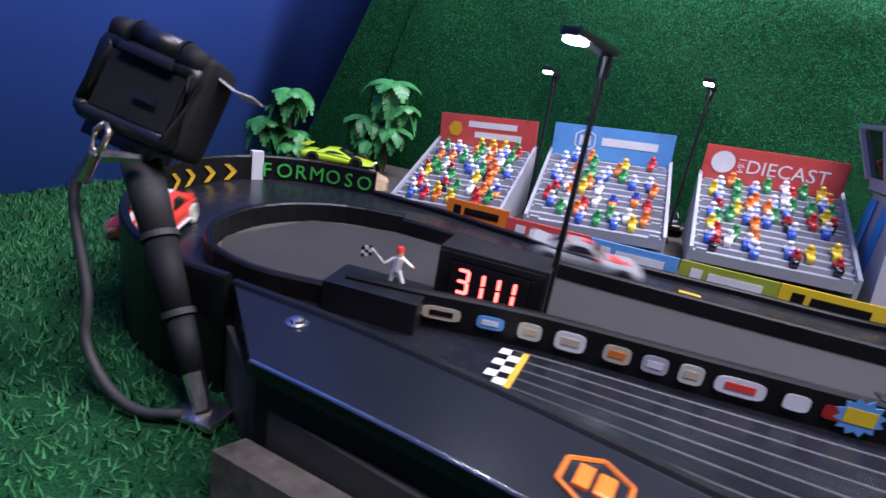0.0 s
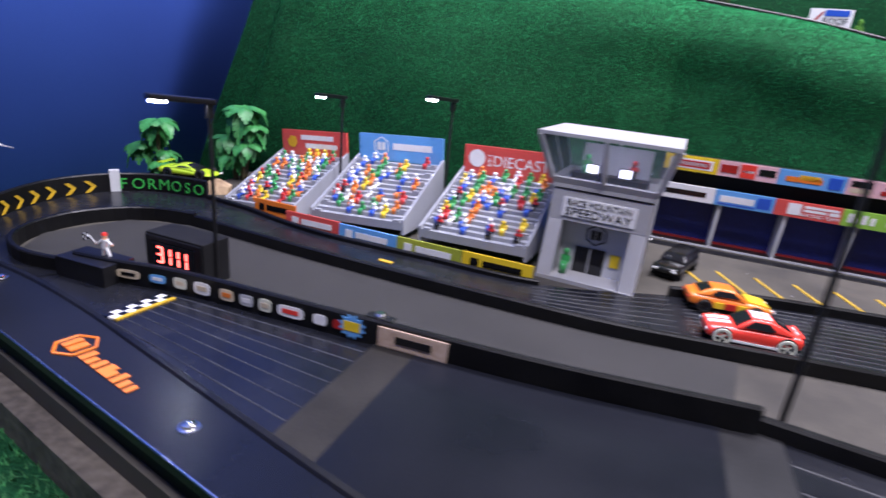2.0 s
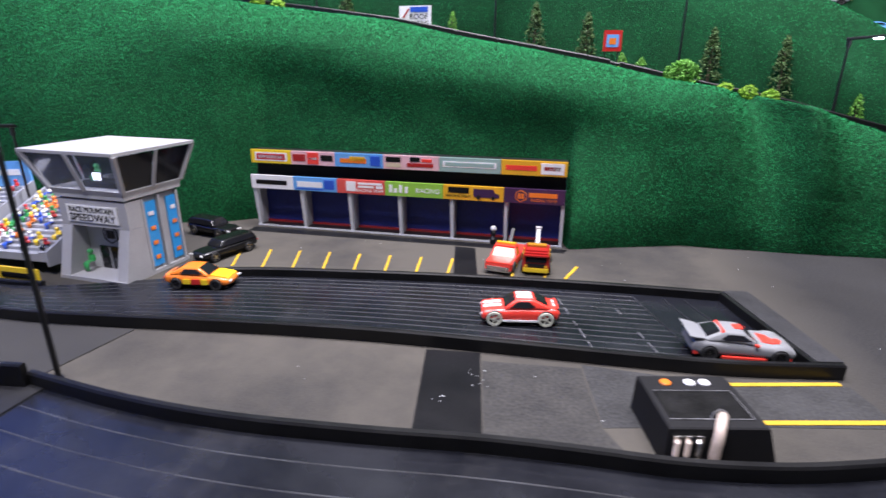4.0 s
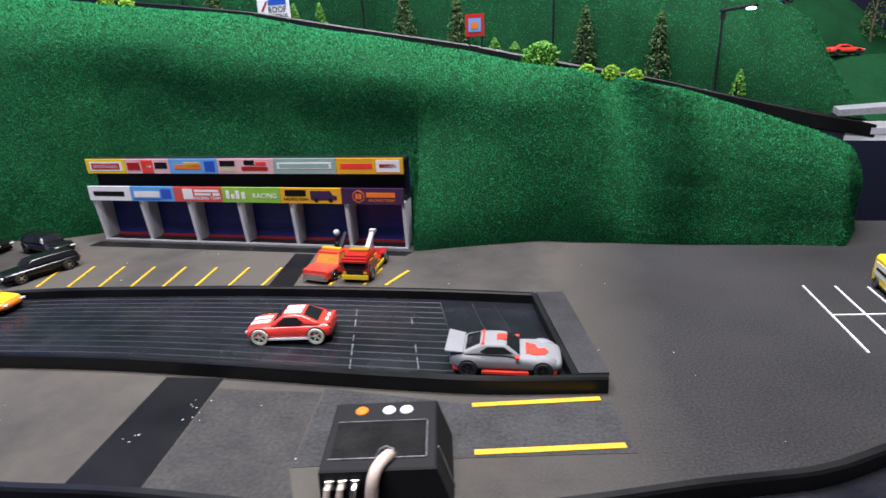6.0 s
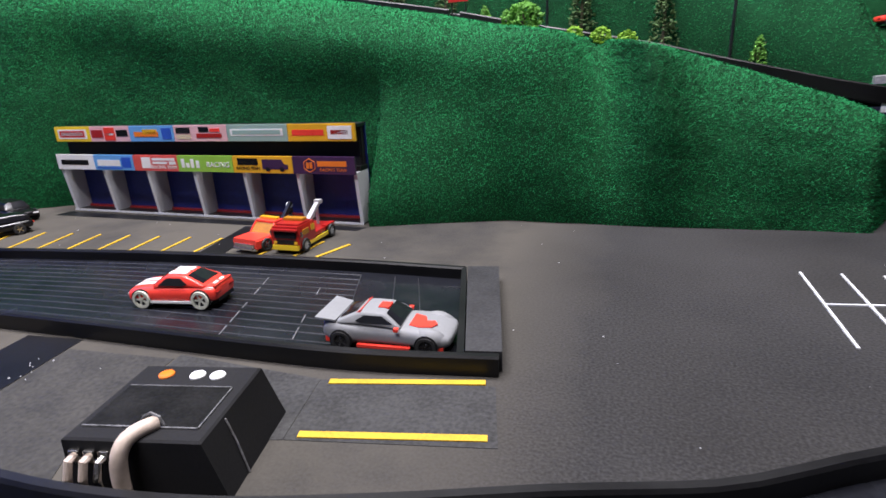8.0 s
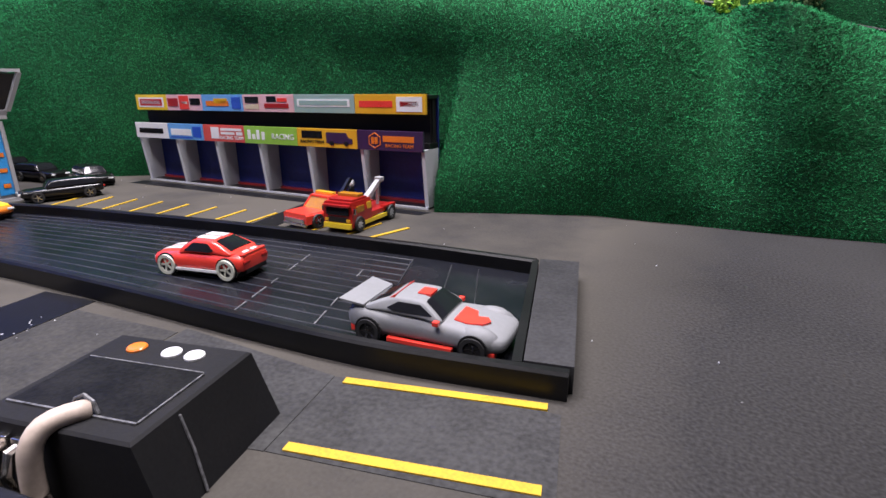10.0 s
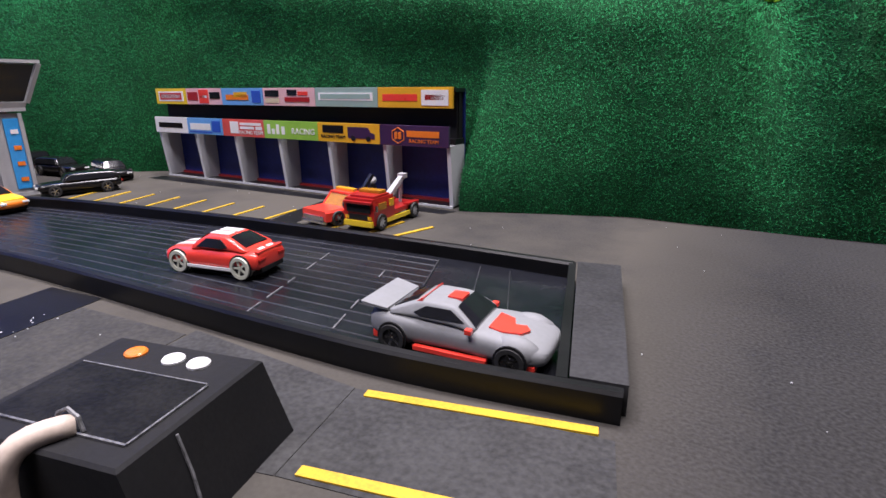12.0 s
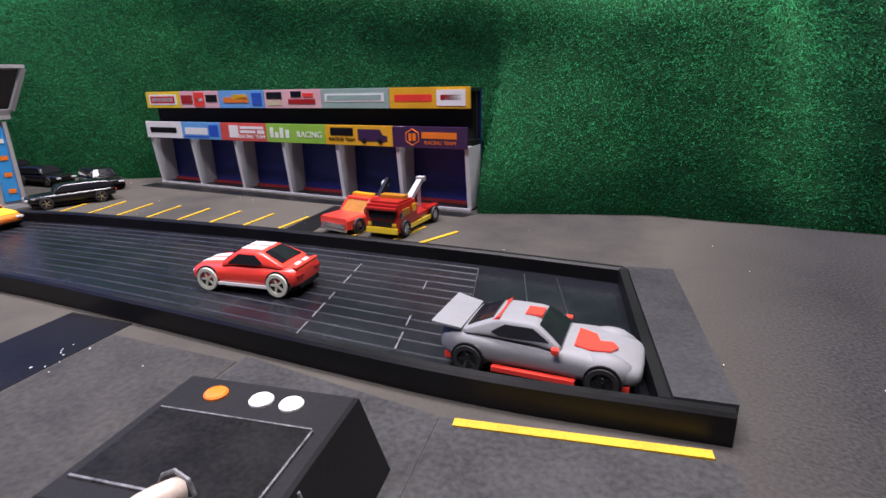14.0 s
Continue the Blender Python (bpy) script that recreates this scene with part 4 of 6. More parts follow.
bm = lathe([(0.026, -0.036), (0.03, -0.01), (0.028, 0.01), (0.021, 0.0172), (0.012, 0.0178)], 11)
for v in bm.verts:
    k = noise.noise(Vector(v.co) * 60)
    v.co.x, v.co.y = v.co.x * (1.7 + k * 0.5), v.co.y * (0.75 + k * 0.3)
rockt = part("sandstone_block", bm, M_ROCK, label="tan sandstone block carrying a toy car beside the bend")
tagged(rockt, category="rock")
rockt.matrix_world = pose(-0.57, 0.562, 0, 0, 0, 14)


def pickup(m):
    t = thing("pickup_truck", "red toy pickup with amber windows and black crane boom", "toy truck", m, "recovery trucks")
    part("cab", loft([[(x, y * s, z) for y, z in ((0.0155, 0.005), (0.0158, 0.0125), (0.0145, 0.0142), (-0.0145, 0.0142), (-0.0158, 0.0125), (-0.0155, 0.005))] for x, s in ((-0.037, 0.95), (-0.035, 1.0), (0.033, 1.0), (0.0365, 0.96))]), INK["carred"], t)
    lo, hi = [(-0.006, 0.0148, 0.0142), (0.014, 0.0148, 0.0142), (0.014, -0.0148, 0.0142), (-0.006, -0.0148, 0.0142)], [(-0.005, 0.0122, 0.0235), (0.0065, 0.0122, 0.0235), (0.0065, -0.0122, 0.0235), (-0.005, -0.0122, 0.0235)]
    part("windows", loft([lo, hi]), M_AMBER, t, "amber tinted windows")
    part("roof", box(-0.0058, -0.0126, 0.0232, 0.0072, 0.0126, 0.0252, 0.0006), INK["carred"], t)
    for px, py in ((0.0135, 0.0145), (0.0135, -0.0145), (-0.0055, 0.0145), (-0.0055, -0.0145)):
        part("pillar", rod((px, py, 0.0142), (0.0065 if px > 0 else -0.005, py * 0.85, 0.0238), 0.0011, 0.0009, 6), INK["carred"], t)
    part("light_bar", box(-0.003, -0.0115, 0.0252, 0.002, 0.0115, 0.0278, 0.0007), INK["gold"], t, "amber roof light bar")
    part("grille", box(0.0362, -0.013, 0.0062, 0.0378, 0.013, 0.0096, 0.0004), M_METAL, t, "chrome grille")
    part("bumper", box(0.0355, -0.0148, 0.0036, 0.0385, 0.0148, 0.0058, 0.0006), M_METAL, t, "chrome bumper")
    part("side_flash", box(-0.03, -0.0162, 0.009, 0.03, -0.0156, 0.0106), INK["gold"], t)
    part("boom", loft([[(-0.014, -0.0022, 0.014), (-0.010, -0.0022, 0.014), (-0.010, 0.0022, 0.014), (-0.014, 0.0022, 0.014)], [(-0.0345, -0.0016, 0.0345), (-0.031, -0.0016, 0.036), (-0.031, 0.0016, 0.036), (-0.0345, 0.0016, 0.0345)]]), M_BLACK, t, "black crane boom")
    for x in (-0.022, 0.024):
        for y in (0.0142, -0.0142):
            wheel(t, x, y, 0.0066, 0.006, M_RUBBER, M_METAL)
    return t


def tow_truck(m):
    t = thing("tow_truck", "dark red toy tow truck with grey boom and yellow skirts", "toy truck", m, "recovery trucks")
    part("cab", loft([[(x, y, z) for y, z in ((0.0148, 0.005), (0.0152, 0.018), (0.0136, 0.0265), (-0.0136, 0.0265), (-0.0152, 0.018), (-0.0148, 0.005))] for x in (0.006, 0.0075, 0.0335, 0.0355)]), INK["deepred"], t)
    part("windscreen", box(0.0353, -0.0118, 0.0152, 0.0364, 0.0118, 0.0222, 0.0005), M_GLASSDARK, t, "dark windscreen")
    part("visor", box(0.0345, -0.0138, 0.0225, 0.0385, 0.0138, 0.0246, 0.0007), INK["deepred"], t)
    part("roof_fairing", box(0.009, -0.0125, 0.0264, 0.031, 0.0125, 0.0284, 0.0012), INK["deepred"], t, "dark red roof fairing")
    for sgn in (1, -1):
        part("side_window", box(0.018, sgn * 0.0148 - 0.0006, 0.0168, 0.029, sgn * 0.0148 + 0.0006, 0.0222), M_AMBER, t, "amber side window")
        part("skirt", box(-0.02, sgn * 0.0148 - 0.0006, 0.0045, 0.02, sgn * 0.0148 + 0.0006, 0.008), INK["yellow"], t, "yellow skirt")
        part("vent", box(0.007, sgn * 0.0150 - 0.0004, 0.0175, 0.0135, sgn * 0.0150 + 0.0004, 0.0235), INK["gold"], t)
        part("mudguard", box(-0.034, sgn * 0.0125 - 0.0028, 0.0125, -0.016, sgn * 0.0125 + 0.0028, 0.0145, 0.0005), INK["deepred"], t)
    part("bumper", box(0.0352, -0.0142, 0.0038, 0.038, 0.0142, 0.0086, 0.0008), INK["yellow"], t, "yellow bumper")
    part("bed", box(-0.037, -0.0132, 0.0085, 0.006, 0.0132, 0.0128, 0.0006), INK["deepred"], t)
    part("boom", loft([[(0.002, -0.003, 0.013), (0.0055, -0.003, 0.016), (0.0055, 0.003, 0.016), (0.002, 0.003, 0.013)], [(-0.032, -0.0022, 0.034), (-0.0285, -0.0022, 0.0365), (-0.0285, 0.0022, 0.0365), (-0.032, 0.0022, 0.034)]]), M_GREY, t, "grey crane boom")
    part("boom_head", box(-0.034, -0.0035, 0.0335, -0.0275, 0.0035, 0.038, 0.0008), M_GREY, t, "grey boom head")
    part("beacon_bar", box(0.012, -0.011, 0.0282, 0.020, 0.011, 0.0312, 0.0008), M_AMBER, t, "amber beacon bar")
    part("grille", box(0.0354, -0.0105, 0.0092, 0.0364, 0.0105, 0.0136, 0.0003), M_BLACK, t, "dark grille")
    for sgn in (1, -1):
        part("headlight", box(0.0360, sgn * 0.0112 - 0.0018, 0.0096, 0.0370, sgn * 0.0112 + 0.0018, 0.0124, 0.0004), INK["gold"], t, "amber headlight")
        part("mirror", box(0.0330, sgn * 0.0166 - 0.0010, 0.0165, 0.0345, sgn * 0.0166 + 0.0010, 0.0215, 0.0004), M_METAL, t, "bright door mirror")
    part("strut", rod((-0.026, 0, 0.0125), (-0.027, 0, 0.034), 0.0016, 0.0014, 8), M_GREY, t)
    for x in (-0.025, 0.026):
        for y in (0.0138, -0.0138):
            wheel(t, x, y, 0.0068, 0.006, M_RUBBER, INK["silver"], 8)
    return t


pickup(pose(0.378, 0.696, 0.0005, 0, 0, 262))
tow_truck(pose(0.414, 0.703, 0.0005, 0, 0, 272))


def step_van(m):
    t = thing("delivery_van", "yellow toy delivery van parked past the white grid", "toy van", m)
    part("body", loft([[(x, y, z) for y, z in ((0.0142, 0.005), (0.0148, 0.014), (0.0145, 0.030), (0.012, 0.0335), (-0.012, 0.0335), (-0.0145, 0.030), (-0.0148, 0.014), (-0.0142, 0.005))] for x in (-0.036, -0.035, 0.026, 0.0275)]), INK["yellow"], t)
    part("nose", box(0.0265, -0.0125, 0.005, 0.036, 0.0125, 0.0165, 0.0015), INK["yellow"], t)
    part("windscreen", box(0.0268, -0.0122, 0.0185, 0.0284, 0.0122, 0.0268, 0.0004), M_GLASSDARK, t, "dark windscreen")
    for sgn in (1, -1):
        part("side_window", box(0.012, sgn * 0.0146 - 0.0005, 0.018, 0.0235, sgn * 0.0146 + 0.0005, 0.0265), M_GLASSDARK, t, "dark side window")
        part("side_board", box(-0.031, sgn * 0.0147 - 0.0004, 0.013, 0.006, sgn * 0.0147 + 0.0004, 0.0265), INK["cream"], t, "pale side board with lettering bars")
        part("board_bar", box(-0.027, sgn * 0.0152 - 0.0003, 0.0185, 0.002, sgn * 0.0152 + 0.0003, 0.0215), INK["black"], t)
        part("skirt", box(-0.033, sgn * 0.0146 - 0.0004, 0.0045, 0.03, sgn * 0.0146 + 0.0004, 0.0062), M_BLACKMAT, t)
        for x in (-0.022, 0.025):
            wheel(t, x, sgn * 0.0132, 0.0062, 0.0055, M_RUBBER, M_METAL)
    part("grille", box(0.0357, -0.008, 0.007, 0.0366, 0.008, 0.013), M_METAL, t, "bright grille")
    part("bumper", box(0.0352, -0.0135, 0.0036, 0.0384, 0.0135, 0.0056, 0.0006), M_METAL, t)
    return t


step_van(pose(0.924, 0.697, 0.0005, 0, 0, 263) @ Matrix.Scale(0.88, 4))


# ---- grandstands and their toy crowd ----
M_STAND = surface("grey_stand_plastic", (0.31, 0.32, 0.35), (0.25, 0.26, 0.29), 0.5, 0, 900, 30, 0.4, 0.12, 0.0003)


def toy_spectator_mesh(shirt, trousers):
    """A seated moulded figure as one closed skin from shoes to head."""
    rings, mats = [], []
    for x, y, z, w, d, m in ((0, -0.0040, -0.0022, 0.0017, 0.0010, 1), (0, -0.0040, 0.0022, 0.0019, 0.0010, 1), (0, -0.0022, 0.0030, 0.0020, 0.0011, 1), (0, 0.0, 0.0022, 0.0021, 0.0013, 1), (0, 0.0003, 0.0038, 0.0026, 0.0014, 0), (0, 0.0003, 0.0058, 0.0025, 0.0012, 0), (0, 0.0002, 0.0064, 0.0009, 0.0008, 0), (0, 0.0, 0.0070, 0.0014, 0.0014, 0), (0, 0.0, 0.0084, 0.0017, 0.0016, 0), (0, 0.0, 0.0095, 0.0008, 0.0008, 0)):
        rings.append([(x + w * math.cos(a), y + d * math.sin(a), z) for a in (2 * math.pi * k / 8 for k in range(8))])
        mats += [m] * 8
    bm = loft(rings)
    for i, f in enumerate(bm.faces):
        f.material_index = mats[min(i, len(mats) - 1)] if i < 72 else (1 if i == 72 else 0)
    me = bpy.data.meshes.new("toy_spectator")
    bm.to_mesh(me)
    bm.free()
    me.polygons.foreach_set("use_smooth", [True] * len(me.polygons))
    me.materials.append(INK[shirt])
    me.materials.append(INK[trousers])
    return me


CROWD = {k: toy_spectator_mesh(*k) for k in (("white", "blue"), ("orange", "orange"), ("green", "green"), ("yellow", "yellow"), ("red", "red"), ("blue", "orange"), ("white", "white"), ("red", "black"))}
KINDS = [("white", "blue")] * 6 + [("orange", "orange")] * 3 + [("green", "green")] * 3 + [("yellow", "yellow")] * 2 + [("red", "red")] + [("blue", "orange")] + [("white", "white")] + [("red", "black")]
WORDS = {"white": "white", "orange": "orange", "green": "green", "yellow": "yellow", "red": "red", "blue": "blue"}


def grandstand(x0, x1, yf, zo, turn, lean, colour, label, seed):
    w, dep, n = x1 - x0, 0.105, 13
    t = thing("grandstand", label, "grandstand", pose((x0 + x1) / 2, yf, zo, 0, lean, turn), "grandstands")
    zf, zb = 0.014, 0.066
    for s in (-1, 1):
        x = s * w / 2
        bm = bmesh.new()
        pts = [(0, 0.0), (dep + 0.006, 0.0), (dep + 0.006, zb + 0.004), (0, zf + 0.003)]
        lo = [bm.verts.new((x - 0.0015, y, z)) for y, z in pts]
        hi = [bm.verts.new((x + 0.0015, y, z)) for y, z in pts]
        bm.faces.new(lo), bm.faces.new(hi[::-1])
        for i in range(4):
            bm.faces.new((lo[i], hi[i], hi[(i + 1) % 4], lo[(i + 1) % 4]))
        bmesh.ops.recalc_face_normals(bm, faces=bm.faces)
        part("side_panel", bm, M_STAND, t)
    for k in range(n):
        y, z = dep * k / n, zf + (zb - zf) * k / n
        part("step", box(-w / 2 + 0.0016, y, z - 0.009, w / 2 - 0.0016, y + dep / n + 0.0006, z, 0.0003), M_STAND, t)
        if k % 2 == 0:
            for s in (-1, 1):
                part("side_step", box(s * (w / 2 - 0.008) - 0.004, y, z, s * (w / 2 - 0.008) + 0.004, y + dep / n * 0.6, z + 0.0022), M_STAND, t)
    sign = part("sign_board", box(-w / 2, dep + 0.004, zb - 0.004, w / 2, dep + 0.0075, zb + 0.030, 0.0004), INK[colour], t, f"{colour} sign board above the seats")
    rng = random.Random(seed)
    for k in range(1, n):
        cols = 7
        for c in range(cols):
            x = -w / 2 + 0.013 + (w - 0.026) * (c + 0.5 * (k % 2) * 0.6) / (cols - 0.7)
            if abs(x) > w / 2 - 0.010 or rng.random() > 0.66:
                continue
            key = rng.choice(KINDS)
            ob = new("toy_spectator", CROWD[key])
            ob.matrix_world = pose((x0 + x1) / 2, yf, zo, 0, lean, turn) @ pose(x, dep * k / n + 0.0045, zf + (zb - zf) * k / n - 0.001 + 0.0006, 0, 0, rng.uniform(-14, 14)) @ Matrix.Diagonal((1.75, 1.5, 1.22, 1))
            tagged(ob, f"tiny seated toy figure in {WORDS[key[0]]} plastic on a grandstand step", "figurine", "toy crowd")
    return t, sign, w, dep, zb


S1, sg1, w, dep, zb = grandstand(-0.508, -0.396, 0.543, -0.008, -5, -5, "signred", "pale grey toy grandstand with red sign board", 1)
face = lambda x, z, d=0.0039: pose(x, dep + d, z, 90, 0, 0)
part("logo_shape", prism([(-0.046, 0.0), (-0.040, 0.007), (-0.032, 0.006), (-0.029, -0.003), (-0.034, -0.009), (-0.043, -0.008)], 0, 0.0006), INK["gold"], S1, "gold blob emblem").matrix_local = face(0, zb + 0.015)
for i, (x0, x1, z) in enumerate(((-0.022, 0.034, 0.0205), (-0.014, 0.040, 0.0095))):
    part("name_bar", box(x0, dep + 0.0034, zb + z - 0.0032, x1, dep + 0.004, zb + z + 0.0032), INK["white"], S1, "white lettering bar")
S2, sg2, w, dep, zb = grandstand(-0.373, -0.253, 0.541, 0.004, -1, -4, "sky", "pale grey toy grandstand with sky blue sign board", 2)


def hexagon(name, r, w, parent, m, material, label):
    bm = bmesh.new()
    for k in range(6):
        a, b = math.pi / 6 + k * math.pi / 3, math.pi / 6 + (k + 1) * math.pi / 3
        add_rod(bm, (r * math.cos(a), r * math.sin(a), 0), (r * math.cos(b), r * math.sin(b), 0), w, w, 5)
    add_box(bm, -r * 0.5, -r * 0.45, -w, -r * 0.1, r * 0.45, w)
    add_box(bm, r * 0.02, -r * 0.45, -w, r * 0.5, r * 0.45, w, r * 0.1)
    ob = part(name, bm, material, parent, label)
    ob.matrix_local = m
    return ob


hexagon("hexagon_logo", 0.0115, 0.0007, S2, face(-0.027, zb + 0.015), INK["white"], "white hexagon emblem")
part("name_bar", box(-0.010, dep + 0.0034, zb + 0.0115, 0.045, dep + 0.004, zb + 0.0195), INK["white"], S2, "white lettering bar")
S3, sg3, w, dep, zb = grandstand(-0.232, -0.112, 0.535, 0.009, -4, -2.5, "signred", "pale grey toy grandstand with red diecast sign", 3)
bm = lathe([(0.0088, 0), (0.0105, 0.0004), (0.0105, 0.0007), (0.0086, 0.0007)], 24)
for k in range(5):
    add_box(bm, 0.001, -0.0013, 0.0, 0.0094, 0.0013, 0.0006, 0, 0, Matrix.Rotation(k * 2 * math.pi / 5, 4, "Z"))
part("wheel_emblem", bm, INK["white"], S3, "white wheel emblem").matrix_local = face(-0.043, zb + 0.015)
lettering("sign_lettering", "DIECAST", 0.018, INK["white"], S3, face(0.012, zb + 0.013), 0.0008, width=0.068)
lettering("sign_lettering", "1:64", 0.009, INK["white"], S3, pose(-0.027, dep + 0.0039, zb + 0.014, 90, 90, 0), 0.0008)

for x0, x1, y, c, lb in ((-0.445, -0.386, 0.528, "orange", "orange"), (-0.384, -0.313, 0.508, "signred", "red"), (-0.312, -0.243, 0.505, "sky", "sky blue"), (-0.242, -0.171, 0.505, "olive", "olive green"), (-0.170, -0.098, 0.506, "yellow", "yellow")):
    bn = part("trackside_banner", box(x0, y, 0.0, x1, y + 0.002, 0.0185, 0.0003), INK[c], label=f"{lb} printed banner board before the grandstands")
    tagged(bn, category="banner", group="trackside banners")
    ink = INK["black"] if c in ("orange", "yellow") else INK["white"]
    wd = x1 - x0
    part("lettering_bar", box(x0 + wd * 0.3, y - 0.0006, 0.0065, x0 + wd * 0.85, y + 0.0002, 0.0128), ink, bn)
    part("lettering_bar", box(x0 + wd * 0.12, y - 0.0006, 0.0055, x0 + wd * 0.24, y + 0.0002, 0.0138), ink, bn)
    if c == "yellow":
        part("lettering_bar", box(x0 + wd * 0.35, y - 0.0006, 0.0028, x0 + wd * 0.8, y + 0.0002, 0.0048), ink, bn)

# ---- control tower ----
M_CABLIGHT = glow("cabin_light", (0.75, 0.82, 1.0), 9.0)
M_SCREEN = glow("monitor_glow", (0.8, 0.85, 1.0), 3.0)
tower = thing("control_tower", "grey toy race control tower with flared window cabin", "tower")
X0, X1, Y0, Y1 = -0.097, -0.004, 0.545, 0.622
part("plinth", box(X0, Y0 - 0.016, 0, X1, Y1, 0.004), M_GREY, tower)
for x0, x1 in ((X0, X0 + 0.014), (X1 - 0.014, X1)):
    part("front_column", loft([[(x0, Y0 - 0.015, 0.004), (x1, Y0 - 0.015, 0.004), (x1, Y0 + 0.02, 0.004), (x0, Y0 + 0.02, 0.004)], [(x0, Y0, 0.058), (x1, Y0, 0.058), (x1, Y0 + 0.02, 0.058), (x0, Y0 + 0.02, 0.058)]]), M_GREY, tower)
part("upper_front", box(X0, Y0, 0.0582, X1, Y0 + 0.02, 0.088, 0.0004), M_GREY, tower)
part("bay_back", box(X0 + 0.0142, Y0 + 0.016, 0.004, X1 - 0.0142, Y0 + 0.019, 0.058), M_LIGHTGREY, tower, "pale recessed bay wall")
part("core", box(X0 + 0.003, Y0 + 0.0205, 0.004, X1 - 0.003, Y1 - 0.002, 0.088), M_GREY, tower)
part("sign_plate", box(X0 + 0.012, Y0 - 0.0012, 0.063, X1 - 0.012, Y0 - 0.0001, 0.082, 0.0002), INK["white"], tower, "white name plate")
lettering("sign_lettering", "RACE MOUNTAIN", 0.0085, M_BLACK, tower, pose((X0 + X1) / 2, Y0 - 0.0015, 0.0772, 90, 0, 0), 0.0006, width=0.060)
lettering("sign_lettering", "SPEEDWAY", 0.0115, M_BLACK, tower, pose((X0 + X1) / 2, Y0 - 0.0015, 0.0682, 90, 0, 0), 0.0006, width=0.062)
hexagon("hexagon_logo", 0.0105, 0.0008, tower, pose(-0.05, Y0 + 0.0155, 0.045, 90, 0, 0), M_BLACK, "black hexagon emblem")
door = part("double_door", box(-0.068, Y0 + 0.0142, 0.0042, -0.038, Y0 + 0.0158, 0.031), M_GLASSDARK, tower, "dark double door")
part("door_post", box(-0.0536, Y0 + 0.0132, 0.0042, -0.0524, Y0 + 0.0141, 0.031), M_GREY, door)
part("notice", box(-0.033, Y0 + 0.0148, 0.016, -0.0235, Y0 + 0.0159, 0.029), INK["yellow"], tower, "yellow notice")
for y0 in (Y0 + 0.024, Y0 + 0.056):
    bnr = part("side_banner", box(X1 - 0.0026, y0, 0.008, X1 - 0.0012, y0 + 0.016, 0.083), INK["cyan"], tower, "bright blue vertical banner with orange emblems")
    for k in range(4):
        part("emblem", box(X1 - 0.001, y0 + 0.0045, 0.016 + k * 0.017, X1 - 0.0004, y0 + 0.0115, 0.0205 + k * 0.017, 0.0003), INK["orange"] if k < 3 else INK["white"], bnr)
    bnr = part("side_banner", box(X0 + 0.0012, y0, 0.008, X0 + 0.0026, y0 + 0.016, 0.083), INK["cyan"], tower, "bright blue vertical banner")
for y0 in (Y0 + 0.0205, Y0 + 0.043, Y1 - 0.007):
    part("side_rib", box(X1 - 0.0029, y0, 0.004, X1 + 0.0004, y0 + 0.003, 0.088), M_GREY, tower)
bot = [(X0, Y0), (X1, Y0), (X1, Y1), (X0, Y1)]
topc = [(-0.115, 0.529), (0.009, 0.529), (0.009, 0.640), (-0.115, 0.640)]
zb0, zt0 = 0.090, 0.139
cc = lambda p, q, u, z: (p[0] * (1 - u) + q[0] * u, p[1] * (1 - u) + q[1] * u, z)


def cabin_point(i, along, up):
    a, b = cc(bot[i], topc[i], up, 0), cc(bot[(i + 1) % 4], topc[(i + 1) % 4], up, 0)
    return (a[0] * (1 - along) + b[0] * along, a[1] * (1 - along) + b[1] * along, zb0 + (zt0 - zb0) * up)


part("cabin_floor", prism([(p[0] * 0.92 + q[0] * 0.08, p[1] * 0.92 + q[1] * 0.08) for p, q in zip(bot, topc)], 0.0902, 0.0952), M_GREY, tower)
for i in range(4):
    sill = [cabin_point(i, 0, 0.0), cabin_point(i, 1, 0.0), cabin_point(i, 1, 0.2), cabin_point(i, 0, 0.2)]
    nrm = (Vector(sill[1]) - Vector(sill[0])).cross(Vector(sill[3]) - Vector(sill[0])).normalized() * 0.003
    part("sill_band", loft([sill, [tuple(Vector(p) - nrm) for p in sill]]), M_GREY, tower)
    for u in (0.0, 0.5) if i in (0, 1, 2, 3) else ():
        wdt = 0.003 if u == 0 else 0.0022
        part("mullion", rod(cabin_point(i, u if u else 0.01, 0.18), cabin_point(i, u if u else 0.01, 1.0), wdt, wdt, 4), M_GREY, tower)
    for u0, u1 in ((0.03, 0.48), (0.52, 0.97)):
        q = [cabin_point(i, u0, 0.2), cabin_point(i, u1, 0.2), cabin_point(i, u1, 0.97), cabin_point(i, u0, 0.97)]
        pane = part("pane", loft([[tuple(Vector(p) - nrm * 0.4) for p in q], [tuple(Vector(p) - nrm * 0.6) for p in q]]), M_GLASS if i in (0, 2) else M_GLASSDARK, tower, "glossy cabin window" if i in (0, 2) else "dark cabin window")
        pane.visible_shadow = False
part("roof", prism([(x * 1.0 + (0.001 if x > 0 else -0.001), y + (0.001 if y > 0.6 else -0.001)) for x, y in topc], 0.1392, 0.1425), M_GREY, tower, "pale grey flat roof")
part("ceiling_light", box(-0.09, 0.56, 0.1365, -0.015, 0.572, 0.139, 0.0003), M_CABLIGHT, tower, "cold glowing cabin light strip")
for x, c in ((-0.068, "white"), (-0.036, "white")):
    mon = part("monitor", box(x - 0.006, 0.574, 0.1022, x + 0.006, 0.576, 0.112, 0.0003), M_BLACKMAT, tower)
    part("monitor_screen", box(x - 0.0052, 0.5732, 0.1032, x + 0.0052, 0.5739, 0.1112), M_SCREEN, mon, "small glowing white screen")
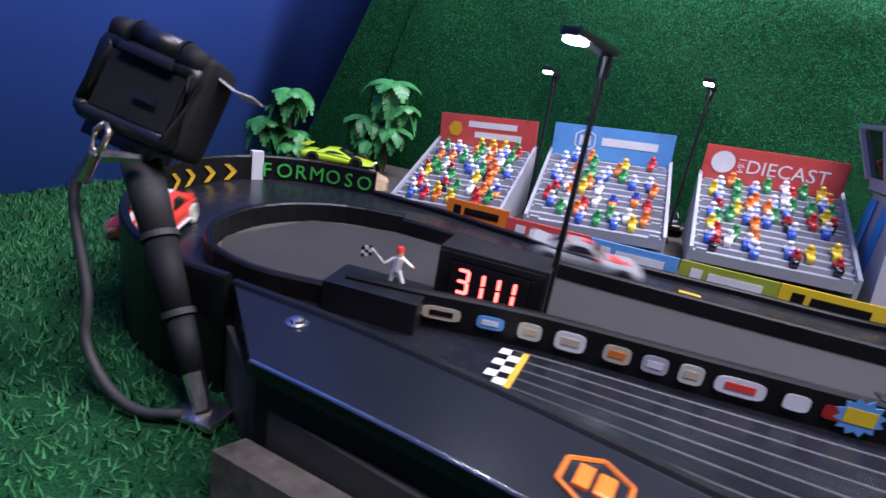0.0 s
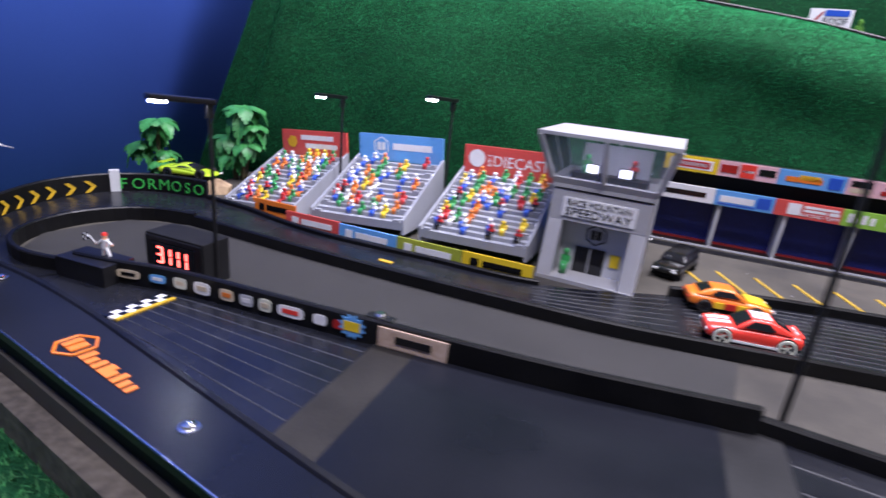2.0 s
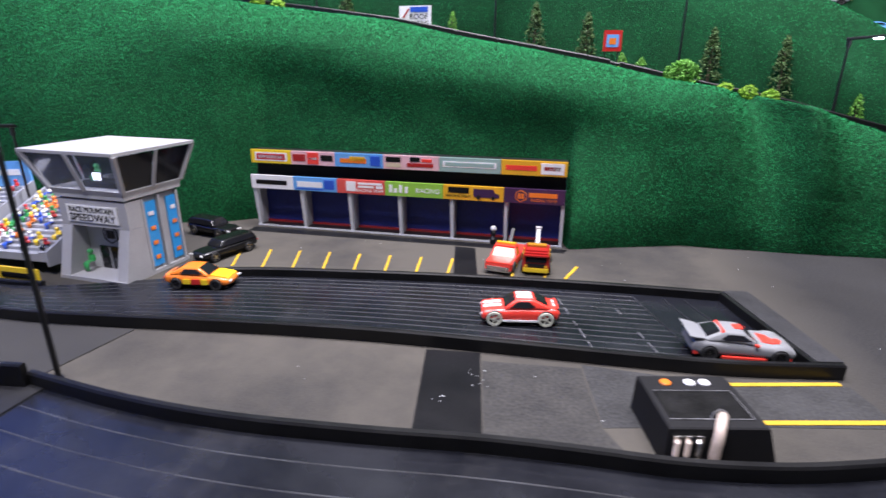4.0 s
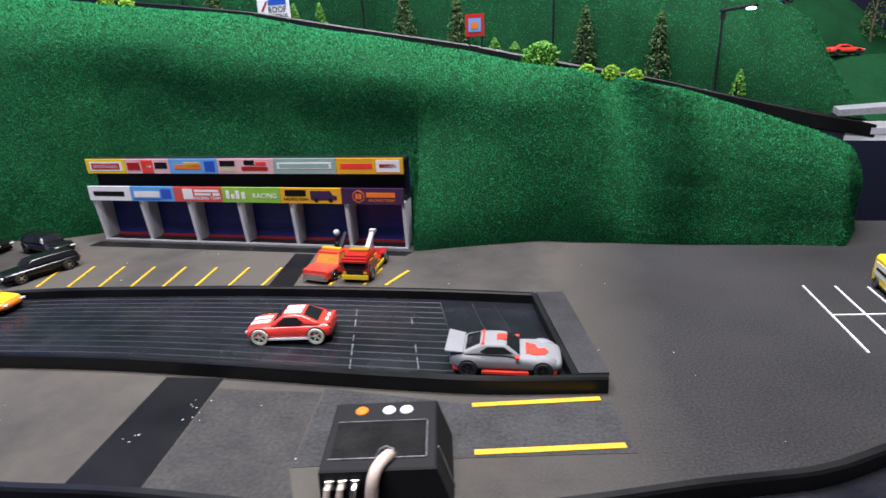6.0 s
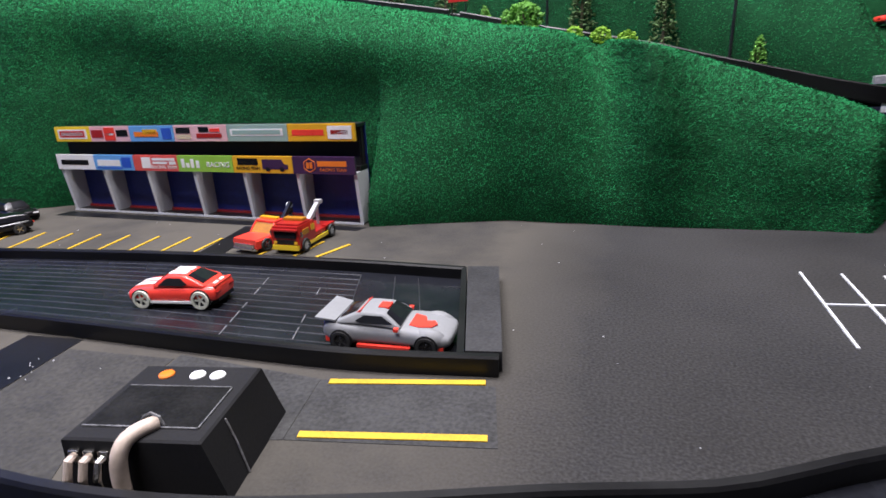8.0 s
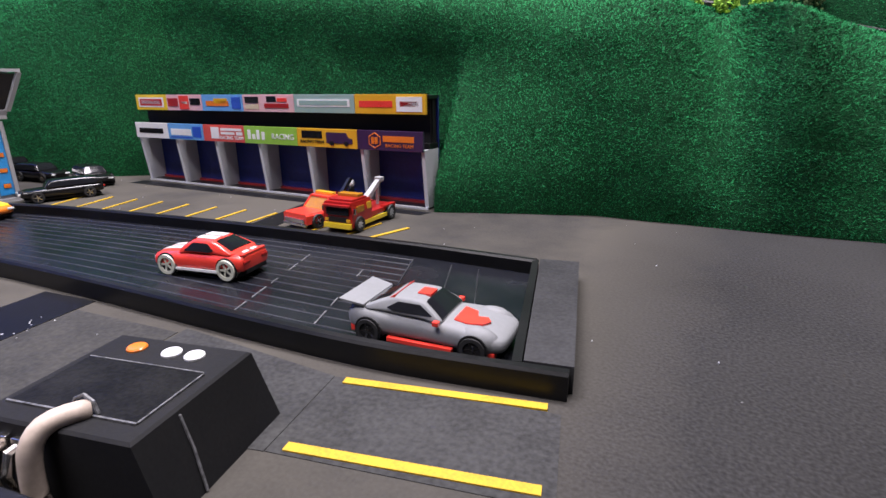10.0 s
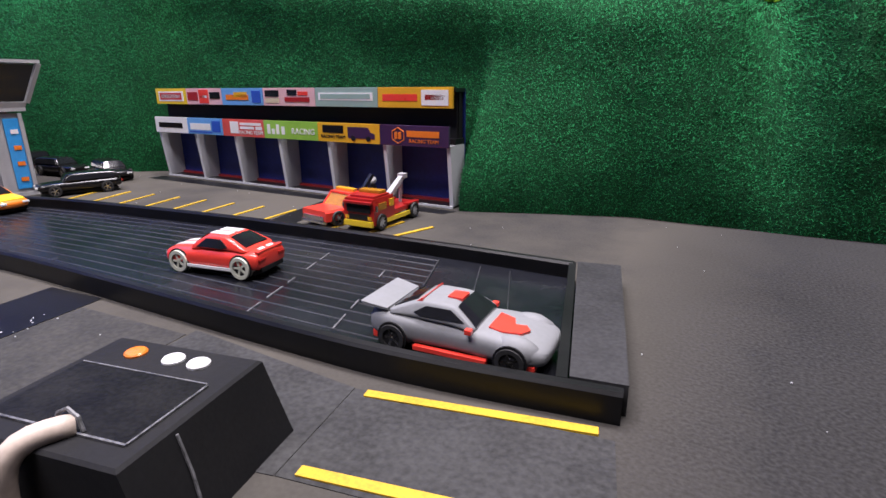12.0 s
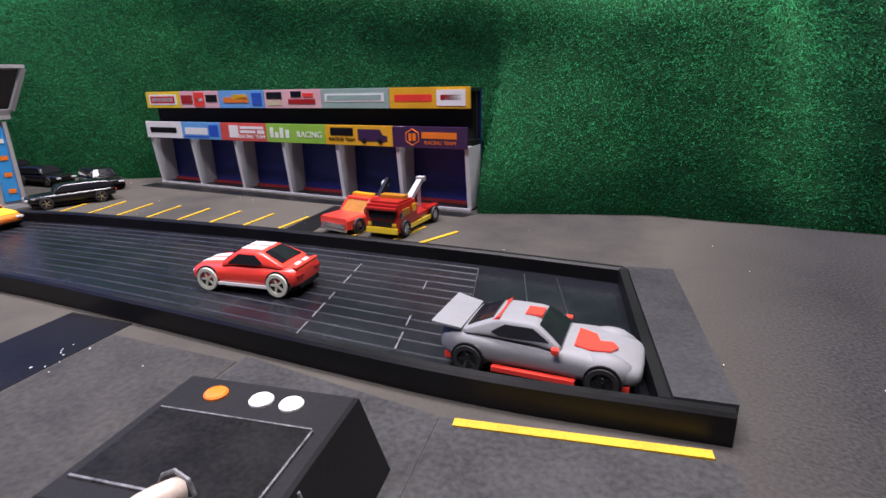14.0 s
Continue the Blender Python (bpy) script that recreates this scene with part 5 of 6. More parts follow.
part("desk", box(-0.088, 0.57, 0.0936, -0.014, 0.59, 0.102, 0.0005), M_BLACKMAT, tower)
part("back_board", box(-0.085, 0.612, 0.0936, -0.016, 0.615, 0.128), M_LIGHTGREY, tower, "pale grey inner board")
for x, c in ((-0.075, "green"), (-0.03, "black")):
    f = new("toy_figure", CROWD[("green", "green") if c == "green" else ("red", "black")])
    f.matrix_world = pose(x, 0.583, 0.1030) @ Matrix.Scale(1.8, 4)
    tagged(f, "tiny plastic toy figure behind the tower window", "figurine", "tower figures")
tower.matrix_world = pose(-0.05, 0.583, 0, 0, 0, -3) @ pose(0.05, -0.583, 0)
f = new("toy_figure", CROWD[("green", "green")])
f.matrix_world = pose(-0.076, 0.553, 0.0095) @ Matrix.Scale(2.0, 4)
tagged(f, "tiny green plastic toy figure at the tower door", "figurine", "tower figures")

# ---- garages ----
gar = thing("pit_garage", "two-storey toy pit garage with six bays and printed fascias", "garage", pose(0, 0.772, 0, 0, 0, 0.6) @ Matrix.Diagonal((1, 1, 0.968, 1)))
GW, GD = 0.442, 0.024
part("back_wall", box(0, GD - 0.002, 0.002, GW, GD, 0.115), M_BLUEBAY, gar, "deep blue back wall")
part("base", box(0, 0, 0, GW, GD, 0.002), M_BLACK, gar)
part("front_sill", box(0, -0.0016, 0, GW, -0.0002, 0.0024, 0.0003), M_LIGHTGREY, gar, "pale grey front sill")
part("deck", box(0, 0.004, 0.0625, GW, GD - 0.0022, 0.068), M_BLACK, gar)
part("upper_roof", box(0, 0.004, 0.112, GW, GD, 0.1155), M_BLACK, gar)
part("upper_back", box(0.002, GD - 0.014, 0.068, GW - 0.002, GD - 0.0022, 0.112), M_BLACKMAT, gar, "black upper storey back")
for k in range(7):
    x = k * (GW - 0.004) / 6
    bm = loft([[(x, 0.0, 0.002), (x + 0.004, 0.0, 0.002), (x + 0.004, GD - 0.0022, 0.002), (x, GD - 0.0022, 0.002)], [(x, -0.006, 0.0622), (x + 0.004, -0.006, 0.0622), (x + 0.004, GD - 0.0022, 0.0622), (x, GD - 0.0022, 0.0622)]])
    part("bay_divider", bm, M_LIGHTGREY, gar, "pale grey bay divider")
    if k == 0:
        part("end_cover", box(x - 0.001 if k == 0 else x + 0.0042, 0.012, 0.0682, x - 0.0002 if k == 0 else x + 0.005, GD, 0.1118), M_BLACKMAT, gar, "matt black end wall")
    part("upper_post", box(x + 0.0005, 0.012, 0.0682, x + 0.0035, 0.016, 0.1118), M_BLACKMAT, gar)
for k in range(6):
    x = k * (GW - 0.004) / 6 + 0.0045
    part("floor_strip", box(x, GD - 0.006, 0.002, x + 0.0675, GD - 0.0024, 0.0048), M_REDSTRIP, gar, "dark red floor strip")
LOWER = [(0.0, 0.066, "white"), (0.066, 0.132, "sky"), (0.132, 0.202, "signred"), (0.202, 0.283, "lime"), (0.283, 0.364, "gold"), (0.364, 0.442, "purple")]
UPPERF = [(0.0, 0.062, "yellow"), (0.062, 0.128, "pink"), (0.128, 0.198, "sky"), (0.198, 0.276, "pink"), (0.276, 0.358, "sage"), (0.358, 0.442, "gold")]
yl, yu = -0.009, -0.002
for x0, x1, c in LOWER:
    part("fascia_panel", box(x0 + 0.0002, yl, 0.0605, x1 - 0.0002, yl + 0.003, 0.0805, 0.0003), INK[c], gar, f"{c} printed fascia panel")
for x0, x1, c in UPPERF:
    part("fascia_panel", box(x0 + 0.0002, yu, 0.097, x1 - 0.0002, yu + 0.003, 0.1165, 0.0003), INK[c], gar, f"{c} printed fascia panel")


def fbar(x0, x1, z0, z1, c, y=yl):
    part("print_bar", box(x0, y - 0.0005, z0, x1, y + 0.0002, z1), INK[c], gar)


fbar(0.008, 0.056, 0.067, 0.0735, "black")
fbar(0.072, 0.110, 0.066, 0.074, "white"), fbar(0.113, 0.128, 0.064, 0.0775, "blue"), fbar(0.070, 0.112, 0.0625, 0.0642, "blue")
fbar(0.146, 0.160, 0.064, 0.078, "white"), fbar(0.163, 0.198, 0.074, 0.077, "white"), fbar(0.163, 0.186, 0.0695, 0.0725, "white"), fbar(0.189, 0.199, 0.069, 0.073, "white")
lettering("fascia_lettering", "RACING TEAM", 0.006, INK["white"], gar, pose(0.1805, yl - 0.0004, 0.0655, 90, 0, 0), 0.0005)
for k, (x, h) in enumerate(((0.208, 0.011), (0.215, 0.006), (0.222, 0.011), (0.23, 0.009))):
    fbar(x, x + 0.0045, 0.0655, 0.0655 + h, "white")
lettering("fascia_lettering", "RACING", 0.009, INK["white"], gar, pose(0.262, yl - 0.0004, 0.0695, 90, 0, 0), 0.0005)
fbar(0.290, 0.318, 0.070, 0.078, "black")
lettering("fascia_lettering", "RACING TEAM", 0.005, M_BLACK, gar, pose(0.304, yl - 0.0004, 0.066, 90, 0, 0), 0.0005)
vanp = prism([(0, 0), (0.034, 0), (0.034, 0.005), (0.029, 0.0062), (0.026, 0.0115), (0.0, 0.0115)], 0, 0.0006)
part("van_print", vanp, INK["purple"], gar, "dark printed van silhouette").matrix_local = pose(0.324, yl - 0.0001, 0.0655, 90, 0, 0)
for x in (0.331, 0.350):
    part("van_print_wheel", lathe([(0.0028, 0), (0.0028, 0.0009)], 14), M_BLACK, gar).matrix_local = pose(x, yl - 0.0001, 0.0655, 90, 0, 0)
hexagon("hexagon_logo", 0.0078, 0.0005, gar, pose(0.386, yl - 0.0004, 0.0705, 90, 0, 0), INK["orange"], "orange hexagon emblem")
fbar(0.396, 0.432, 0.0695, 0.0755, "orange")
lettering("fascia_lettering", "RACING TEAM", 0.005, INK["orange"], gar, pose(0.415, yl - 0.0004, 0.0655, 90, 0, 0), 0.0005)
for x0, x1, z0, z1, c in ((0.006, 0.056, 0.1005, 0.113, "white"), (0.009, 0.053, 0.1025, 0.111, "red"), (0.012, 0.050, 0.1045, 0.109, "white"), (0.065, 0.084, 0.102, 0.112, "deepred"), (0.087, 0.104, 0.0985, 0.115, "carred"), (0.089, 0.102, 0.105, 0.108, "white"), (0.107, 0.125, 0.104, 0.112, "black"), (0.136, 0.174, 0.103, 0.109, "orange"), (0.150, 0.172, 0.106, 0.112, "gold"), (0.180, 0.194, 0.1, 0.1135, "blue"), (0.202, 0.223, 0.107, 0.114, "black"), (0.202, 0.223, 0.1, 0.1055, "tan"), (0.232, 0.268, 0.1015, 0.1065, "deepred"), (0.236, 0.250, 0.1085, 0.1145, "black"), (0.252, 0.266, 0.1085, 0.1125, "carred"), (0.281, 0.352, 0.1035, 0.1115, "white"), (0.284, 0.349, 0.105, 0.11, "sage"), (0.288, 0.345, 0.1062, 0.1088, "white"), (0.364, 0.404, 0.1035, 0.110, "carred"), (0.409, 0.438, 0.0995, 0.114, "white"), (0.413, 0.434, 0.1045, 0.1095, "deepred")):
    d = 0.0 if c in ("white", "carred") and x1 - x0 > 0.04 else 0.0003
    part("print_bar", box(x0, yu - 0.0005 - d, z0, x1, yu + 0.0002, z1), INK[c], gar)
part("helmet_figure", lathe([(0.004, 0), (0.0045, 0.008), (0.002, 0.012), (0.0034, 0.014), (0.0034, 0.018), (0.001, 0.020)], 10), M_BLACK, gar, "small dark figure ornament").matrix_local = pose(0.352, -0.008, 0.0)
part("helmet", lathe([(0.001, 0.0205), (0.0036, 0.0225), (0.0040, 0.0250), (0.0030, 0.0275), (0.001, 0.0285)], 12), INK["white"], gar, "white helmet of the ornament", smooth=True).matrix_local = pose(0.352, -0.008, -0.002)


# ---- street lamps ----
def street_lamp(base, height, reach, angle, label, r=0.0017, head=0.02):
    t = thing("street_lamp", label, "street lamp", pose(*base), "street lamps")
    part("foot", rod((0, 0, 0), (0, 0, 0.006), r * 2.2, r * 1.5), M_BLACK, t)
    part("pole", rod((0, 0, 0.006), (0, 0, height - 0.004), r, r * 0.85), M_BLACK, t)
    part("collar", rod((0, 0, height - 0.012), (0, 0, height - 0.002), r * 1.8, r * 1.8), M_BLACK, t)
    a = radians(angle)
    d = Vector((math.cos(a), math.sin(a), 0))
    arm = part("arm", box(-0.004, -0.0045, -0.002, reach + 0.006, 0.0045, 0.002, 0.0012), M_BLACK, t)
    arm.matrix_local = pose(0, 0, height, 0, -4, angle)
    led = part("led", box(reach - 0.006, -0.0034, -0.0036, reach + 0.004, 0.0034, -0.0021, 0.0005), M_LED, arm, "bright cold white led")
    return t


street_lamp((-0.327, 0.346, 0.0), 0.147, 0.037, 250, "black toy street lamp beside the timing box")
street_lamp((0.0865, 0.362, 0.0), 0.220, 0.048, 272, "tall black toy street lamp at the lane divider", 0.002)
street_lamp((-0.384, 0.618, 0.0), 0.140, 0.046, 268, "black toy street lamp between the grandstands")
street_lamp((-0.2425, 0.630, 0.0), 0.152, 0.044, 258, "black toy street lamp behind the grandstands")

# ---- timing box, flag figure ----
tb = thing("timing_box", "black timing box with red digit display on the divider", "timer", pose(-0.3585, 0.333, 0.0, 0, 0, 0))
part("case", box(-0.030, 0, 0.0, 0.031, 0.028, 0.0375, 0.0012), M_BLACKMAT, tb)
for x0, x1, z0, z1 in ((-0.0295, 0.0295, 0.0318, 0.0355), (-0.0295, 0.0295, 0.006, 0.0095), (-0.0295, -0.0225, 0.0096, 0.0317), (0.0225, 0.0295, 0.0096, 0.0317)):
    part("bezel", box(x0, -0.0011, z0, x1, 0.0002, z1, 0.0003), M_BLACK, tb)
part("display", box(-0.022, -0.0012, 0.010, 0.022, -0.0002, 0.031, 0.0002), M_GLASSDARK, tb, "dark red-tinted display window")
SEGS = {"3": "abcdg", "1": "bc"}
for i, ch in enumerate("3111"):
    cx, cz, w2, h2 = -0.0138 + i * 0.0086, 0.0205, 0.0027, 0.0064
    for s in SEGS[ch]:
        b = {"a": (-w2, h2 - 0.0008, w2, h2 + 0.0008), "d": (-w2, -h2 - 0.0008, w2, -h2 + 0.0008), "g": (-w2, -0.0008, w2, 0.0008), "b": (w2 - 0.0009, 0.0007, w2 + 0.0009, h2), "c": (w2 - 0.0009, -h2, w2 + 0.0009, -0.0007)}[s]
        part("digit_segment", box(cx + b[0], -0.0018, cz + b[1], cx + b[2], -0.0013, cz + b[3]), M_DIGIT, tb)
blk = part("starter_block", box(-0.025, -0.014, 0.0, 0.025, 0.014, 0.0195, 0.0008), M_BLACK, label="black block carrying the flag figure")
tagged(blk, category="stand")
blk.matrix_world = pose(-0.408, 0.302, 0.0, 0, 0, 3)
bm = bmesh.new()
for a, b, r0, r1, mt in (((-0.0022, 0, 0), (-0.001, 0, 0.0062), 0.0009, 0.0013, 0), ((0.0036, 0, 0.0006), (0.001, 0, 0.0062), 0.0009, 0.0013, 0), ((0, 0, 0.006), (0.0008, 0, 0.0128), 0.0019, 0.0022, 0), ((0.0022, 0, 0.0122), (0.0068, -0.001, 0.0098), 0.0008, 0.0007, 0), ((-0.0014, 0, 0.012), (-0.0052, -0.001, 0.0088), 0.0008, 0.0007, 0), ((0.0068, -0.001, 0.0098), (0.0078, -0.001, 0.0092), 0.0009, 0.0007, 1), ((-0.0052, -0.001, 0.0088), (-0.006, -0.001, 0.0086), 0.0009, 0.0007, 1), ((0.0006, 0, 0.0128), (0.0006, 0, 0.016), 0.0017, 0.0016, 1), ((0.0006, 0, 0.0157), (0.0006, 0, 0.0175), 0.0019, 0.0014, 2), ((-0.0055, -0.001, 0.0086), (-0.0125, -0.001, 0.0148), 0.0003, 0.0003, 0)):
    add_rod(bm, a, b, r0, r1, 8, mt)
for i in range(3):
    for j in range(3):
        add_box(bm, -0.0135 - 0.0016 * i, -0.0012, 0.0108 + 0.0016 * j - 0.0006 * i, -0.0119 - 0.0016 * i, -0.0008, 0.0124 + 0.0016 * j - 0.0006 * i, 0, 0 if (i + j) % 2 else 3)
fl = part("flag_figurine", bm, (INK["white"], INK["skin"], INK["carred"], INK["black"]), label="white toy figurine waving a checkered flag on a block")
tagged(fl, category="figurine")
fl.matrix_world = pose(-0.402, 0.307, 0.0195, 0, 0, 8) @ Matrix.Scale(1.15, 4)


# ---- stickers and lettering on the walls ----
def on_line(line, u):
    e = evened(line, 200)
    i = min(198, int(u * 199))
    d = e[i + 1] - e[i]
    return e[i], math.degrees(math.atan2(d[1], d[0]))


def x_on(line, x):
    e = evened(line, 400)
    i = int(np.argmin([abs(p[0] - x) for p in e]))
    i = min(i, 398)
    d = e[i + 1] - e[i]
    return e[i], math.degrees(math.atan2(d[1], d[0]))


def sticker(line, x, z, w, h, colour, label, inner=None, round_=True, off=0.0034):
    p, ang = x_on(line, x)
    n = 14
    if round_:
        pts = [(w / 2 * math.copysign(abs(math.cos(a)) ** 0.5, math.cos(a)), h / 2 * math.copysign(abs(math.sin(a)) ** 0.5, math.sin(a))) for a in (2 * math.pi * k / n for k in range(n))]
    else:
        pts = [((w / 2 if k % 2 else w / 2 * 0.74) * math.cos(2 * math.pi * k / 24), (h / 2 if k % 2 else h / 2 * 0.74) * math.sin(2 * math.pi * k / 24)) for k in range(24)]
    ob = part("sticker", prism(pts, 0, 0.0004), INK[colour], label=label)
    a = radians(ang - 90)
    ob.matrix_world = pose(p[0] + off * math.cos(a), p[1] + off * math.sin(a), z, 90, 0, ang)
    tagged(ob, category="sticker", group="divider stickers")
    if inner:
        part("print", box(-w * 0.3, -h * 0.18, 0.0003, w * 0.3, h * 0.2, 0.0007), INK[inner], ob)
    return ob


for x, w, h, c, i in ((-0.374, 0.020, 0.007, "tan", "black"), (-0.350, 0.014, 0.007, "sky", "white"), (-0.330, 0.012, 0.009, "cream", "tan"), (-0.310, 0.015, 0.010, "white", "tan"), (-0.288, 0.013, 0.009, "tan", "orange"), (-0.270, 0.012, 0.009, "silver", "white"), (-0.254, 0.011, 0.010, "cream", "tan"), (-0.233, 0.022, 0.009, "white", "carred"), (-0.209, 0.011, 0.008, "white", None), (-0.194, 0.009, 0.007, "deepred", None)):
    sticker(DIVIDER, x, 0.0125, w, h, c, "small worn printed sticker on the divider wall", i)
sticker(DIVIDER, -0.183, 0.0135, 0.021, 0.019, "sky", "light blue starburst sticker on the divider wall", "yellow", False)
p, ang = x_on(DIVIDER, -0.139)
plate = part("wall_plate", box(-0.025, -0.0012, -0.0075, 0.025, 0.0, 0.0075, 0.001), surface("worn_tan_plate", (0.55, 0.42, 0.33), (0.4, 0.28, 0.2), 0.6, 0, 300, 60), label="worn tan name plate on the divider wall")
plate.matrix_world = pose(p[0], p[1] - 0.0032, 0.012, 0, 0, ang)
tagged(plate, category="sign")
part("lettering_bar", box(-0.012, -0.0018, -0.002, 0.014, -0.0011, 0.003), M_BLACK, plate)
nut = thing("clamp_bolt", "shiny metal clamp bolt on the divider wall", "bolt", pose(-0.166, 0.329, 0.022))
part("head", lathe([(0.004, 0), (0.0044, 0.002), (0.003, 0.0036)], 6), M_METAL, nut)
part("plate", box(-0.010, -0.004, -0.0005, 0.010, 0.004, 0.0006), M_BLACK, nut)
for x, y in ((-0.416, 0.240), (-0.188, 0.186), (-0.005, 0.150)):
    t = thing("screw", "bright steel screw in the black ledge", "screw", pose(x, y, 0.0205), "ledge screws")
    part("washer", lathe([(0.0048, -0.0004), (0.0048, 0.0006), (0.0030, 0.0009)], 18), M_METAL, t)
    part("head", lathe([(0.0034, 0.0006), (0.003, 0.0022), (0.0012, 0.0028)], 12), M_METAL, t)
# orange emblem and bars on the ledge
ang = math.degrees(math.atan2(-0.0165, 0.08))
emblem = thing("ledge_decal", "orange emblem decal on the black ledge top", "decal", pose(-0.294, 0.2075, 0.0208, 0, 0, ang))
hexagon("hexagon_logo", 0.0115, 0.0009, emblem, pose(0, 0, 0), INK["orange"], "")
for k, (w, h) in enumerate(((0.0065, 0.011), (0.006, 0.008), (0.006, 0.010), (0.009, 0.011), (0.006, 0.008), (0.006, 0.011), (0.006, 0.008), (0.005, 0.008))):
    part("letter_bar", box(0.0135 + k * 0.0066, -0.005, 0, 0.0135 + k * 0.0066 + w * 0.72, -0.005 + h * 0.8, 0.0005), INK["orange"], emblem)

M_LETTER = INK["lime"]
word = "FORMOSO"
walln = evened(U_OUT, 400)
sign = thing("wall_lettering", "green raised letters on the black bend wall", "lettering", kind="structure")
for k, ch in enumerate(word):
    i = int(400 * (0.762 + 0.215 * k / 6))
    p, d = walln[i], walln[i + 2] - walln[i]
    an = math.degrees(math.atan2(d[1], d[0]))
    a = radians(an - 90)
    lettering("letter", ch, 0.019, paint("letter_green", (0.03, 0.42, 0.07)), sign, pose(p[0] + 0.0034 * math.cos(a), p[1] + 0.0034 * math.sin(a), 0.0125, 90, 0, an), 0.0006, "green letter")
for k in range(6):
    i = int(400 * (0.43 + 0.25 * k / 5))
    p, d = walln[i], walln[i + 2] - walln[i]
    an = math.degrees(math.atan2(d[1], d[0]))
    a = radians(an - 90)
    ob = part("chevron", prism([(-0.007, 0.007), (-0.002, 0.007), (0.006, 0), (-0.002, -0.007), (-0.007, -0.007), (0.0005, 0)], 0, 0.0005), M_YELLOW, label="yellow chevron on the black bend wall")
    ob.matrix_world = pose(p[0] + 0.0034 * math.cos(a), p[1] + 0.0034 * math.sin(a), 0.0118, 90, 0, an)
    tagged(ob, category="chevron", group="bend chevrons", kind="structure")
p, d = walln[296], walln[298] - walln[296]
an = math.degrees(math.atan2(d[1], d[0]))
cl = part("wall_clip", box(-0.0055, -0.003, -0.004, 0.0055, 0.0032, 0.030, 0.0006), M_LIGHTGREY, label="pale grey joint clip over the bend wall")
tagged(cl, category="clip")
cl.matrix_world = pose(p[0], p[1], 0, 0, 0, an)
bar_line(far_lane, (-0.243, 0.470), (-0.228, 0.469), 0.005, 0.0034, M_YELLOW, "mark", "small yellow tape mark")
bar_line(far_lane, (-0.018, 0.452), (-0.009, 0.454), 0.004, 0.0034, M_WHITE, "mark", "small white tape mark")

# ---- control box ----
M_FILM = sheen(surface("dark_screen_film", (0.016, 0.016, 0.016), (0.006, 0.006, 0.006), 0.5, 0, 700, 50), 0.06)
M_FILMEDGE = surface("worn_film_edge", (0.2, 0.2, 0.21), (0.03, 0.03, 0.03), 0.5, 0, 600, 60)
cb = thing("control_box", "black control box with orange and white buttons and pale cable", "control box", pose(0.5335, 0.4115, 0.0, 0, 0, 13))
hx, hy = 0.029, 0.0275
part("case", loft([[(-hx - 0.001, -hy - 0.001, 0), (hx + 0.009, -hy - 0.001, 0), (hx + 0.009, hy + 0.002, 0), (-hx - 0.001, hy + 0.002, 0)], [(-hx - 0.0003, -hy - 0.0003, 0.0262), (hx + 0.0008, -hy - 0.0003, 0.0262), (hx + 0.0008, hy + 0.0003, 0.0262), (-hx - 0.0003, hy + 0.0003, 0.0262)], [(-hx + 0.0007, -hy + 0.0007, 0.027), (hx - 0.0003, -hy + 0.0007, 0.027), (hx - 0.0003, hy - 0.0007, 0.027), (-hx + 0.0007, hy - 0.0007, 0.027)]]), M_BLACKMAT, cb)
part("screen", box(-hx + 0.004, -hy + 0.008, 0.0268, hx - 0.005, hy - 0.0185, 0.0276, 0.0002), M_FILM, cb, "satin dark screen film")
for x0, y0, x1, y1 in ((-hx + 0.004, hy - 0.0184, hx - 0.005, hy - 0.0179), (hx - 0.0049, -hy + 0.008, hx - 0.0043, hy - 0.0186), (-hx + 0.003, -hy + 0.0072, hx - 0.0046, -hy + 0.0079)):
    part("film_edge", box(x0, y0, 0.0269, x1, y1, 0.0277), M_FILMEDGE, cb, "worn pale film edge")
for x, c in ((-0.0135, "orange"), (0.0022, "white"), (0.0122, "white")):
    part("button", lathe([(0.0037, 0.0268), (0.0037, 0.0276), (0.0032, 0.0281), (0.0016, 0.0283)], 22), INK[c], cb, f"{c} round button").matrix_local = pose(x, hy - 0.0085, 0)
M_CABLE = surface("pale_cable", (0.55, 0.45, 0.38), (0.42, 0.34, 0.28), 0.5, 0, 400, 50)
cab = [(0.006, -hy + 0.009, 0.0285), (0.003, -hy + 0.004, 0.0292), (0.0, -hy - 0.001, 0.0282), (-0.002, -hy - 0.0045, 0.023), (-0.003, -hy - 0.0055, 0.014), (-0.003, -hy - 0.0055, 0.004), (-0.003, -hy - 0.0045, 0.001)]
part("cable", tube([tuple(q) for q in smooth_line(cab, 0.002)], 0.0032, 12), M_CABLE, cb, "thick pale bent cable", smooth=True)
part("cable_clip", tube([(0.0095, -hy + 0.0085, 0.0276), (0.0078, -hy + 0.0092, 0.0312), (0.0040, -hy + 0.0096, 0.0328), (0.0008, -hy + 0.0092, 0.0312), (-0.0010, -hy + 0.0085, 0.0276)], 0.0006, 6), M_FILMEDGE, cb, "worn thin clip over the cable")
part("side_wire", tube([(hx + 0.0014, -0.010, 0.0250), (hx + 0.0050, -0.0105, 0.0140), (hx + 0.0094, -0.0125, 0.0006)], 0.0005, 6), M_FILMEDGE, cb, "thin worn wire down the side")
